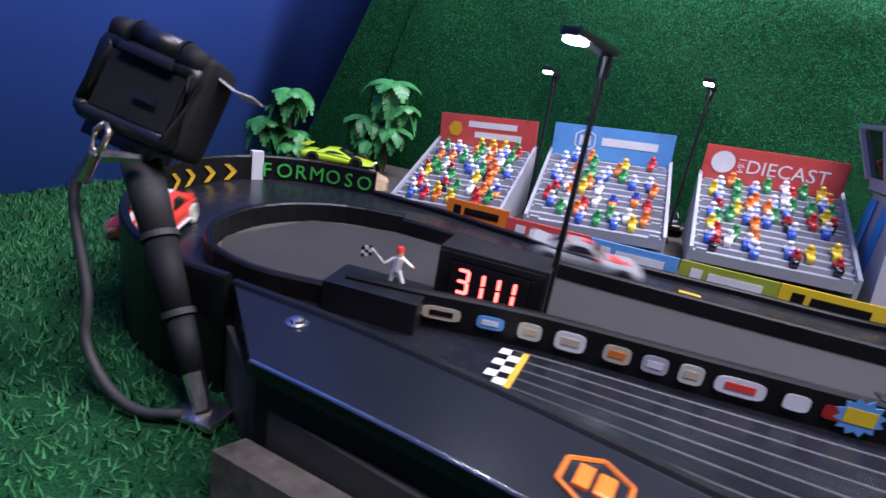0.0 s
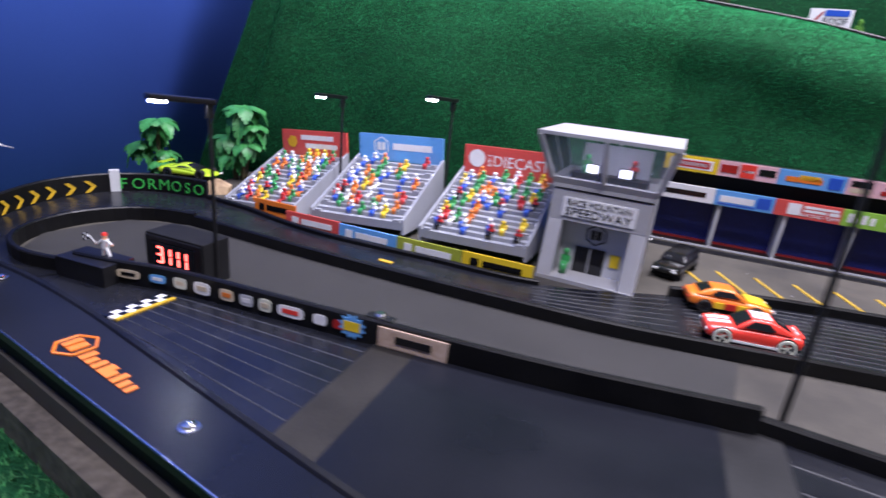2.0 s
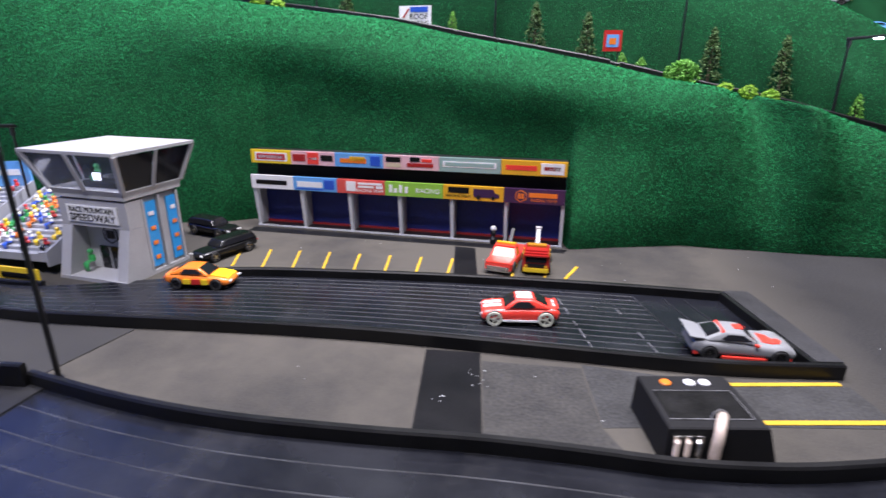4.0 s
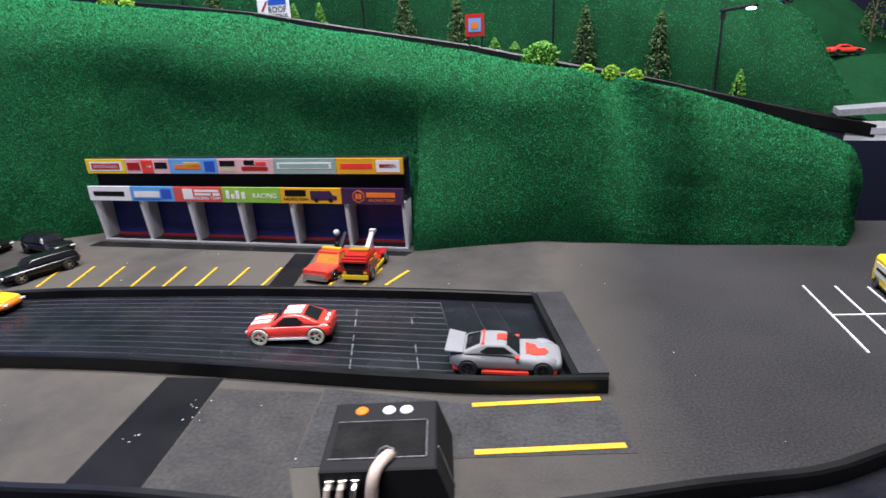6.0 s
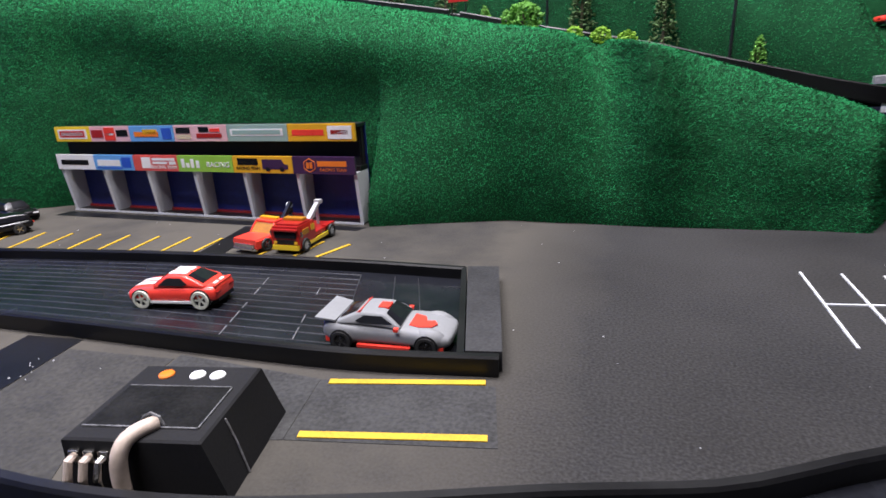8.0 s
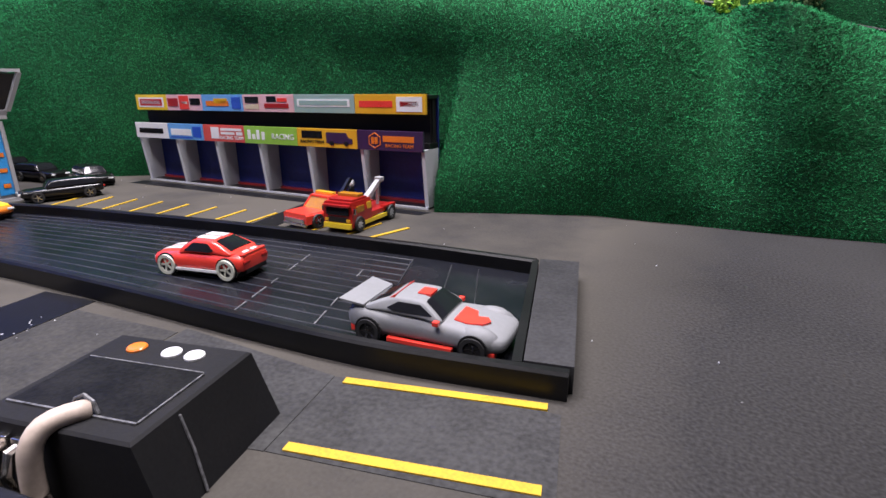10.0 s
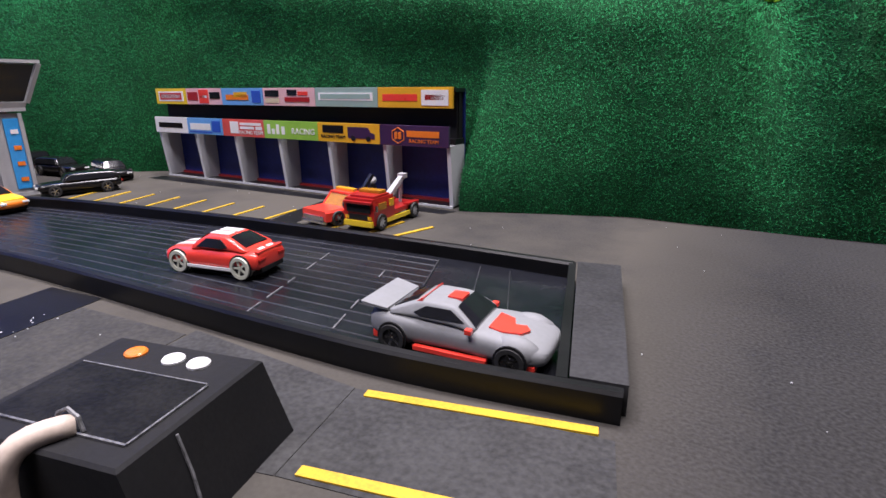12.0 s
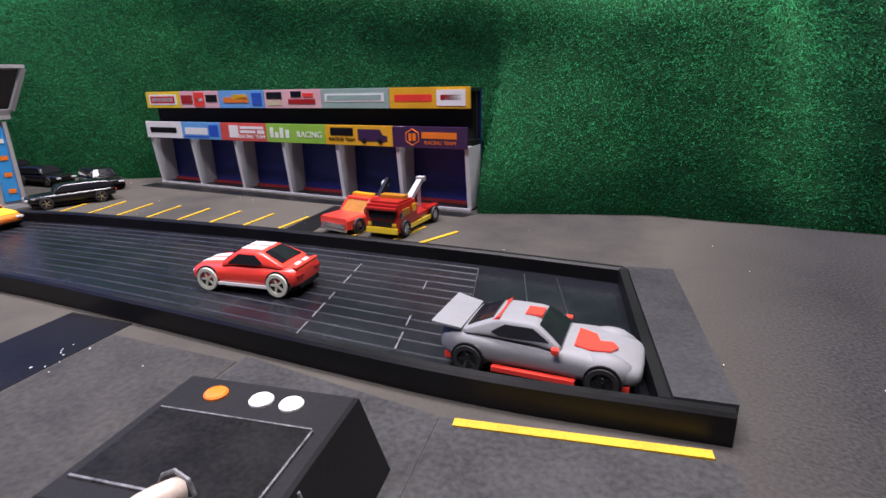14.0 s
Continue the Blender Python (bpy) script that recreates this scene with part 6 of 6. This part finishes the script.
for k in range(3):
    x = -0.024 + 0.0065 * k
    part("wire", tube([(x, -hy + 0.001, 0.020), (x - 0.001, -hy - 0.004, 0.019), (x - 0.002, -hy - 0.0055, 0.012), (x - 0.001, -hy - 0.0045, 0.0018)], 0.0017), M_CABLE if k < 2 else M_METAL, cb)
    part("terminal", box(x - 0.0022, -hy - 0.0022, 0.017, x + 0.0022, -hy + 0.0002, 0.0225, 0.0004), M_METAL, cb, "small metal terminal")

# ---- camera on its arm beside the bend ----
acam = thing("action_camera", "black square action camera clamped to a jointed arm", "camera")
o = Vector((-0.5170, 0.2640, 0.0975))
right, up = Vector((0.9344, 0.3149, 0.1665)), Vector((-0.2548, 0.2643, 0.9302))
lean = radians(24)
ex, ez = right * math.cos(lean) - up * math.sin(lean), up * math.cos(lean) + right * math.sin(lean)
ey = ez.cross(ex)
AM = Matrix.Translation((0, 0, 0)) @ Matrix(((ex.x, ey.x, ez.x, o.x), (ex.y, ey.y, ez.y, o.y), (ex.z, ey.z, ez.z, o.z), (0, 0, 0, 1))) @ Matrix.Scale(0.85, 4)
acam.matrix_world = AM
rounded(part("case", box(-0.0315, -0.005, -0.030, 0.0315, 0.028, 0.0295, 0.008), M_BLACKMAT, acam, smooth=True))
rim = [(-0.025, -0.020), (-0.0242, -0.0228), (-0.022, -0.0242), (0.022, -0.0242), (0.0242, -0.0228), (0.025, -0.020), (0.025, 0.013), (0.0242, 0.0155), (0.022, 0.0165), (-0.022, 0.0165), (-0.0242, 0.0155), (-0.025, 0.013), (-0.025, -0.020)]
part("back_frame", tube([(x, -0.0045, z) for x, z in rim], 0.0044), M_BLACK, acam, "raised rounded frame", smooth=True)
part("back_door", box(-0.0215, -0.0062, -0.020, 0.0215, -0.0038, 0.0135, 0.0008), M_BLACKMAT, acam, "matt black recessed back door")
part("latch", rod((-0.013, -0.003, 0.0235), (0.013, -0.003, 0.0235), 0.0072, 0.0072, 20), M_BLACK, acam, "ribbed latch roller", smooth=True)
part("latch_bar", box(-0.0165, -0.0108, 0.0118, 0.0145, -0.0068, 0.0168, 0.0016), M_BLACK, acam)
for s in (-1, 1):
    part("latch_end", rod((s * 0.0145, -0.002, 0.0225), (s * 0.0255, -0.002, 0.0215), 0.0086, 0.0072, 18), M_BLACKMAT, acam, smooth=True)
    part("latch_collar", rod((s * 0.0128, -0.0028, 0.0232), (s * 0.0142, -0.0028, 0.0232), 0.0084, 0.0084, 18), M_BLACK, acam)
part("badge_bar", box(0.0, -0.009, -0.008, 0.013, -0.0084, -0.004), M_BLACK, acam)
part("shade_flap", loft([[(0.027, 0.004 + 0.002 * k, 0.022 - 0.004 * (k == 2)), (0.027, 0.022, 0.022)] + [(0.027, 0.022, 0.0212), (0.027, 0.004, 0.0208)] for k in (0,)] + [[(0.040, 0.004, 0.018), (0.040, 0.024, 0.018), (0.040, 0.024, 0.0172), (0.040, 0.004, 0.0172)], [(0.050, 0.008, 0.019), (0.050, 0.026, 0.019), (0.050, 0.026, 0.0184), (0.050, 0.008, 0.0184)]]), M_LIGHTGREY, acam, "pale bent card flap")
part("mount_foot", box(-0.024, 0.0, -0.036, 0.016, 0.022, -0.0262, 0.002), M_BLACK, acam)
arm = thing("camera_stand", "jointed black arm with steel clamp holding the camera", "camera mount")
foot = Vector((-0.4530, 0.2300, -0.030))
neck = AM @ Vector((0.004, 0.010, -0.034))
mid1, mid2 = foot.lerp(neck, 0.36), foot.lerp(neck, 0.66)
part("upper_tube", rod(mid2, neck, 0.0076, 0.0090, 24), M_RUBBER, arm, smooth=True)
part("middle_tube", rod(mid1, mid2, 0.0066, 0.0072, 24), M_BLACKMAT, arm, smooth=True)
part("lower_tube", rod(foot.lerp(neck, 0.14), mid1, 0.0052, 0.0060, 24), M_BLACKMAT, arm, smooth=True)
for u, r in ((0.36, 0.0074), (0.66, 0.0084)):
    part("joint_collar", rod(foot.lerp(neck, u - 0.012), foot.lerp(neck, u + 0.012), r, r, 24), M_RUBBER, arm, "black rubber joint collar")
part("clamp", rod(foot, foot.lerp(neck, 0.15), 0.004, 0.0048, 10), M_METAL, arm, "worn steel clamp")
part("clamp_plate", box(-0.011, -0.008, -0.003, 0.011, 0.008, 0.0, 0.001, pose(*foot)), M_METAL, arm, "steel base plate")
wing = AM @ Vector((-0.002, -0.008, -0.036))
M_STEEL = surface("tarnished_steel", (0.62, 0.57, 0.46), (0.35, 0.31, 0.24), 0.3, 1.0, 300, 60, 0.5, 0.3)
loop = [wing + Vector(q) * 0.8 for q in ((0.003, -0.003, 0.012), (0.006, -0.003, 0.008), (0.003, -0.005, 0.0), (0.0, -0.006, -0.006), (-0.004, -0.006, -0.001), (-0.002, -0.004, 0.008), (0.003, -0.003, 0.012))]
part("clasp_loop", tube([tuple(q) for q in loop], 0.0016), M_STEEL, arm, "tarnished steel clasp loop", smooth=True)
part("clasp_hook", rod(wing + Vector((-0.001, -0.005, -0.003)), wing + Vector((-0.007, -0.007, -0.016)), 0.0026, 0.0032, 12), M_STEEL, arm, "tarnished steel clasp hook")
part("clasp_plate", rod(wing + Vector((0.002, -0.003, -0.004)), wing + Vector((0.016, 0.003, -0.003)), 0.0034, 0.0016, 6), M_STEEL, arm, "bent steel clasp plate")
c0 = AM @ Vector((-0.012, 0.002, -0.040))
cab = smooth_line([tuple(c0), tuple(c0 + Vector((-0.009, -0.006, -0.022))), (-0.517, 0.230, 0.008), (-0.512, 0.224, -0.012), (-0.495, 0.219, -0.026), (-0.476, 0.218, -0.0315), (-0.458, 0.224, -0.0300)], 0.006)
cable = part("camera_cable", tube([tuple(p) for p in cab], 0.0023), M_RUBBER, label="black cable looping from the camera to the ledge", smooth=True)
tagged(cable, category="cable")


# ---- palms, trees and bushes ----
def frond(bm, base, heading, length, droop, width):
    n = 9
    d = Vector((math.cos(heading), math.sin(heading), 0))
    side = Vector((-d.y, d.x, 0))
    pts = []
    for i in range(n + 1):
        u = i / n
        pts.append(base + d * length * u * (1 - 0.25 * u) + Vector((0, 0, length * (0.35 * u - droop * u * u))))
    for i in range(n):
        u = (i + 0.5) / n
        w = width * math.sin(math.pi * min(1, 0.12 + u * 0.88)) ** 0.7
        for s in (1, -1):
            a, b = pts[i], pts[i + 1]
            t = a + side * s * w + d * w * 0.45 - Vector((0, 0, w * 0.45))
            t2 = t + (b - a) * 0.75
            vs = [bm.verts.new(p) for p in (a, b, t2, t)]
            bm.faces.new(vs if s > 0 else vs[::-1])
            bm.faces.new([bm.verts.new(p - Vector((0, 0, 0.0004))) for p in ((a, b, t2, t)[::-1] if s > 0 else (a, b, t2, t))])


def palm(x, y, z0, stems, label, seed):
    t = thing("palm_tree", label, "palm tree", pose(x, y, z0), "palm trees")
    rng = random.Random(seed)
    for dx, dy, h, ln in stems:
        pts = [(dx * (0.3 + 0.7 * u * u), dy * (0.3 + 0.7 * u * u), h * u) for u in (0, 0.25, 0.5, 0.75, 1)]
        part("trunk", tube(pts, 0.0028, 8), M_TRUNK, t, "ringed brown trunk")
        bm = bmesh.new()
        for k in range(9):
            frond(bm, Vector((dx, dy, h)), k * 2 * math.pi / 9 + rng.uniform(-0.2, 0.2), ln * rng.uniform(0.8, 1.1), rng.uniform(0.5, 1.05), ln * 0.25)
        for k in range(6):
            frond(bm, Vector((dx, dy, h - 0.004)), k * 2 * math.pi / 6 + rng.uniform(-0.3, 0.3), ln * rng.uniform(0.6, 0.85), rng.uniform(1.1, 1.7), ln * 0.24)
        part("crown", bm, M_PALM, t, "green plastic palm fronds")
    return t


palm(-0.655, 0.575, -0.036, [(0.006, 0.0, 0.118, 0.036), (-0.018, -0.006, 0.084, 0.034), (0.012, 0.005, 0.075, 0.026), (0.016, -0.010, 0.062, 0.024), (-0.010, 0.010, 0.100, 0.028)], "green plastic palm cluster beside the bend wall", 1)
palm(-0.578, 0.65, -0.036, [(0.010, 0.0, 0.142, 0.042), (-0.016, -0.005, 0.098, 0.036), (0.020, -0.008, 0.092, 0.034), (-0.004, -0.012, 0.075, 0.030), (0.026, 0.004, 0.118, 0.030)], "taller green plastic palm cluster before the hill", 2)


def leafy(name, x, y, z, h, r, shape, material, label, seed, n=320, leaf=0.0035):
    """A trunk with limbs and a crown of small leaf clumps."""
    t = thing(name, label, "tree" if "tree" in name else "bush", pose(x, y, z), name + "s")
    rng = np.random.default_rng(seed)
    bm = bmesh.new()
    add_rod(bm, (0, 0, 0), (0, 0, h * 0.85), r * 0.13, r * 0.04, 7)
    for k in range(7):
        a, u = rng.uniform(0, 6.28), rng.uniform(0.2, 0.75)
        add_rod(bm, (0, 0, h * u), (r * 0.6 * math.cos(a), r * 0.6 * math.sin(a), h * (u + 0.12)), r * 0.05, r * 0.02, 5)
    part("trunk", bm, M_TRUNK, t, "thin brown trunk")
    vs, fs = [], []
    for k in range(n):
        u = rng.uniform(0.06, 1.0)
        if shape == "cone":
            rad = r * (1.02 - u) ** 0.7 * rng.uniform(0.55, 1.15)
        else:
            rad = r * math.sqrt(max(0.02, 1 - (2 * u - 1) ** 2)) * rng.uniform(0.6, 1.12)
        a = rng.uniform(0, 6.28)
        c = np.array((rad * math.cos(a), rad * math.sin(a), h * u))
        e1, e2 = rng.normal(size=(2, 3))
        e1 /= np.linalg.norm(e1)
        e2 -= e1 * (e2 @ e1)
        e2 /= np.linalg.norm(e2)
        e3 = np.cross(e1, e2)
        s = leaf * rng.uniform(0.6, 1.3)
        b = len(vs)
        vs += [tuple(c + e1 * s), tuple(c - e1 * s), tuple(c + e2 * s * 0.6), tuple(c - e2 * s * 0.6), tuple(c + e3 * s * 0.45), tuple(c - e3 * s * 0.45)]
        for i, j, k2 in ((0, 2, 4), (2, 1, 4), (1, 3, 4), (3, 0, 4), (2, 0, 5), (1, 2, 5), (3, 1, 5), (0, 3, 5)):
            fs.append((b + i, b + j, b + k2))
    me = bpy.data.meshes.new("crown")
    me.from_pydata(vs, [], fs)
    me.materials.append(material)
    ob = new("crown", me)
    ob.parent = t
    return t


for k, (x, z, h, r) in enumerate(((0.034, 0.292, 0.075, 0.019), (0.37, 0.259, 0.072, 0.019), (0.455, 0.244, 0.072, 0.017), (0.649, 0.208, 0.083, 0.019), (0.754, 0.183, 0.096, 0.019), (-0.24, 0.33, 0.08, 0.02))):
    leafy("cypress_tree", x, 1.062, z - 0.006, h, r, "cone", M_PINE, "slender dark green model cypress on the upper bank", 20 + k)
for k, (x, z, h, r) in enumerate(((0.184, 0.284, 0.037, 0.010), (0.229, 0.278, 0.042, 0.011), (0.514, 0.229, 0.025, 0.010), (0.868, 0.156, 0.038, 0.011), (0.103, 0.288, 0.022, 0.009), (0.545, 0.234, 0.012, 0.008))):
    leafy("small_conifer_tree", x, 1.060, z - 0.006, h, r, "cone", M_FOL, "small green model conifer on the upper bank", 40 + k, 200, 0.0026)
leafy("round_tree", 0.590, 0.95, 0.198, 0.037, 0.022, "ball", M_FOL, "fresh green round model tree at the hill crest", 60, 420, 0.004)
for k, (x, z) in enumerate(((0.650, 0.187), (0.681, 0.184), (0.710, 0.179), (-0.04, 0.308), (-0.076, 0.316))):
    leafy("lime_bush", x, 0.952, z, 0.018, 0.0105, "ball", M_BUSH, "small lime green model bush at the crest", 70 + k, 160, 0.003)
for k, (x, v, h) in enumerate(((0.98, 0.55, 0.10), (1.2, 0.4, 0.12))):
    x, y, z = far_hill_point(x, v)
    leafy("cypress_tree", x, y, z - 0.004, h, 0.024, "cone", M_PINE, "dark model cypress on the far slope", 80 + k)

for x, z in ((-0.024, 0.30), (0.302, 0.268), (0.602, 0.212)):
    street_lamp((x, 1.063, z - 0.012), 0.15, 0.04, 268, "tall black toy street lamp on the top road", 0.0018)
street_lamp((0.835, 1.058, 0.150), 0.118, 0.035, 330, "black toy street lamp on the top road bend", 0.002)


# ---- signs on the hill ----
def hill_sign(x, y, z, w, h, colour, label):
    t = thing("roadside_sign", label, "sign", pose(x, y, z))
    part("board", box(-w / 2, -0.001, 0.004, w / 2, 0.001, 0.004 + h, 0.0003), INK[colour], t)
    for s in (-1, 1):
        part("post", rod((s * w * 0.35, 0.0022, -0.012), (s * w * 0.35, 0.0022, h * 0.8), 0.0011, 0.0011, 6), M_BLACK, t)
    return t


d = hill_sign(0.178, 1.005, 0.271, 0.054, 0.044, "white", "white roadside sign with dark lettering on the crest")
part("name_bar", box(-0.008, -0.0016, 0.0385, 0.022, -0.0009, 0.0465), INK["blue"], d, "blue name bar")
part("cross_mark", prism([(-0.022, 0.030), (-0.018, 0.030), (-0.009, 0.044), (-0.012, 0.044)], 0.0009, 0.0014), INK["deepred"], d).matrix_local = pose(0, 0, 0, 90, 0, 0)
lettering("sign_lettering", "ROOF", 0.0115, M_BLACK, d, pose(0.006, -0.0013, 0.0315, 90, 0, 0), 0.0006)
lettering("sign_lettering", "REPAINTING", 0.010, M_BLACK, d, pose(0, -0.0013, 0.0215, 90, 0, 0), 0.0006, width=0.046)
part("small_bar", box(-0.02, -0.0016, 0.0105, 0.02, -0.0009, 0.0125), INK["silver"], d)
d = hill_sign(0.493, 1.0, 0.245, 0.027, 0.030, "red", "red and blue square roadside sign on the crest")
part("print", box(-0.009, -0.0016, 0.010, 0.009, -0.0009, 0.028, 0.0), INK["sky"], d)
part("print", box(-0.005, -0.002, 0.014, 0.005, -0.0014, 0.023, 0.0), INK["orange"], d)
d = hill_sign(-0.142, 1.0, 0.322, 0.05, 0.03, "pink", "small printed picture board on the crest")
part("print", box(-0.012, -0.0016, 0.010, 0.008, -0.0009, 0.026, 0.0), INK["orange"], d)
d = part("road_board", box(-0.055, -0.001, -0.012, 0.055, 0.001, 0.012, 0.0003), INK["white"], label="white board with a lettering bar beside the top road")
tagged(d, category="sign")
d.matrix_world = pose(1.03, 0.965, 0.112, 0, 0, -6)
part("lettering_bar", box(-0.028, -0.0016, -0.004, 0.016, -0.0009, 0.004), INK["silver"], d)
ramp = part("bright_ramp", loft([[(0.97, 0.985, 0.137), (0.99, 1.05, 0.136), (0.99, 1.05, 0.128), (0.97, 0.985, 0.129)], [(1.55, 0.97, 0.17), (1.55, 1.07, 0.17), (1.55, 1.07, 0.16), (1.55, 0.97, 0.16)]]), surface("pale_track", (0.35, 0.36, 0.38), (0.2, 0.2, 0.22), 0.3, 0, 300, 12), label="pale glossy plastic ramp joining the top road", kind="structure")
tagged(ramp, category="road")
far = car("parked_car", "small red toy car parked on the far turf bank", 0.072, 0.030, SEDAN, ((0.1, 0.26, 0.52, 0.68), 0.0205, 0.66), INK["carred"], M_RUBBER, M_METAL, 0.006, (0.2, 0.79), pose(1.078, 1.26, 0.2005, 0, 0, 10) @ Matrix.Scale(0.78, 4))
for k, (x, c) in enumerate(((0.86, "silver"), (0.95, "sky"), (0.78, "gold"))):
    car("parked_car", f"small {c} toy car high on the upper bank", 0.072, 0.030, SEDAN, ((0.1, 0.26, 0.52, 0.68), 0.0205, 0.66), INK[c], M_RUBBER, M_METAL, 0.006, (0.2, 0.79), pose(x, 1.25, back_hill_point(x, 1.0)[2] + 0.001, 0, 0, 12 * k), group="cars on the upper bank")


def motions():
    """The red car rolls backwards round the bend to its stop; the grey one runs on to the end block."""
    z = 0.0035
    red = [
        (0.0, -0.569, 0.318, 296), (0.1, -0.576, 0.360, 280), (0.2, -0.575, 0.410, 260), (0.3, -0.562, 0.454, 230), (0.4, -0.540, 0.482, 206),
        (0.5, -0.508, 0.488, 186), (0.6, -0.468, 0.480, 176), (0.7, -0.432, 0.472, 172), (0.8, -0.394, 0.468, 175), (0.9, -0.358, 0.463, 180),
        (1.1, -0.280, 0.462, 181), (1.3, -0.200, 0.464, 182), (1.5, -0.120, 0.466, 184), (1.8, 0.005, 0.474, 186), (2.0, 0.084, 0.484, 187),
        (2.2, 0.166, 0.495, 188), (2.4, 0.248, 0.510, 190), (2.6, 0.326, 0.524, 191), (2.8, 0.384, 0.535, 192), (3.0, 0.410, 0.543, 193),
        (3.2, 0.408, 0.545, 191), (14.0, 0.408, 0.545, 191),
    ]
    walk(camaro, [(t, pose(x, y, z, 0, 0, a)) for t, x, y, a in red])
    grey = [
        (0.0, -0.312, 0.458, 1), (0.1, -0.262, 0.458, 1), (0.2, -0.216, 0.459, 1), (0.3, -0.180, 0.460, 1), (0.5, -0.106, 0.462, 2), (0.7, -0.030, 0.464, 3),
        (1.0, 0.082, 0.474, 5), (1.5, 0.262, 0.500, 7), (2.0, 0.415, 0.520, 7), (2.4, 0.510, 0.529, 5), (2.8, 0.574, 0.530, 5), (3.1, 0.588, 0.527, 5), (14.0, 0.588, 0.527, 5),
    ]
    walk(greycar, [(t, pose(x, y, z, 0, 0, a)) for t, x, y, a in grey])


motions()
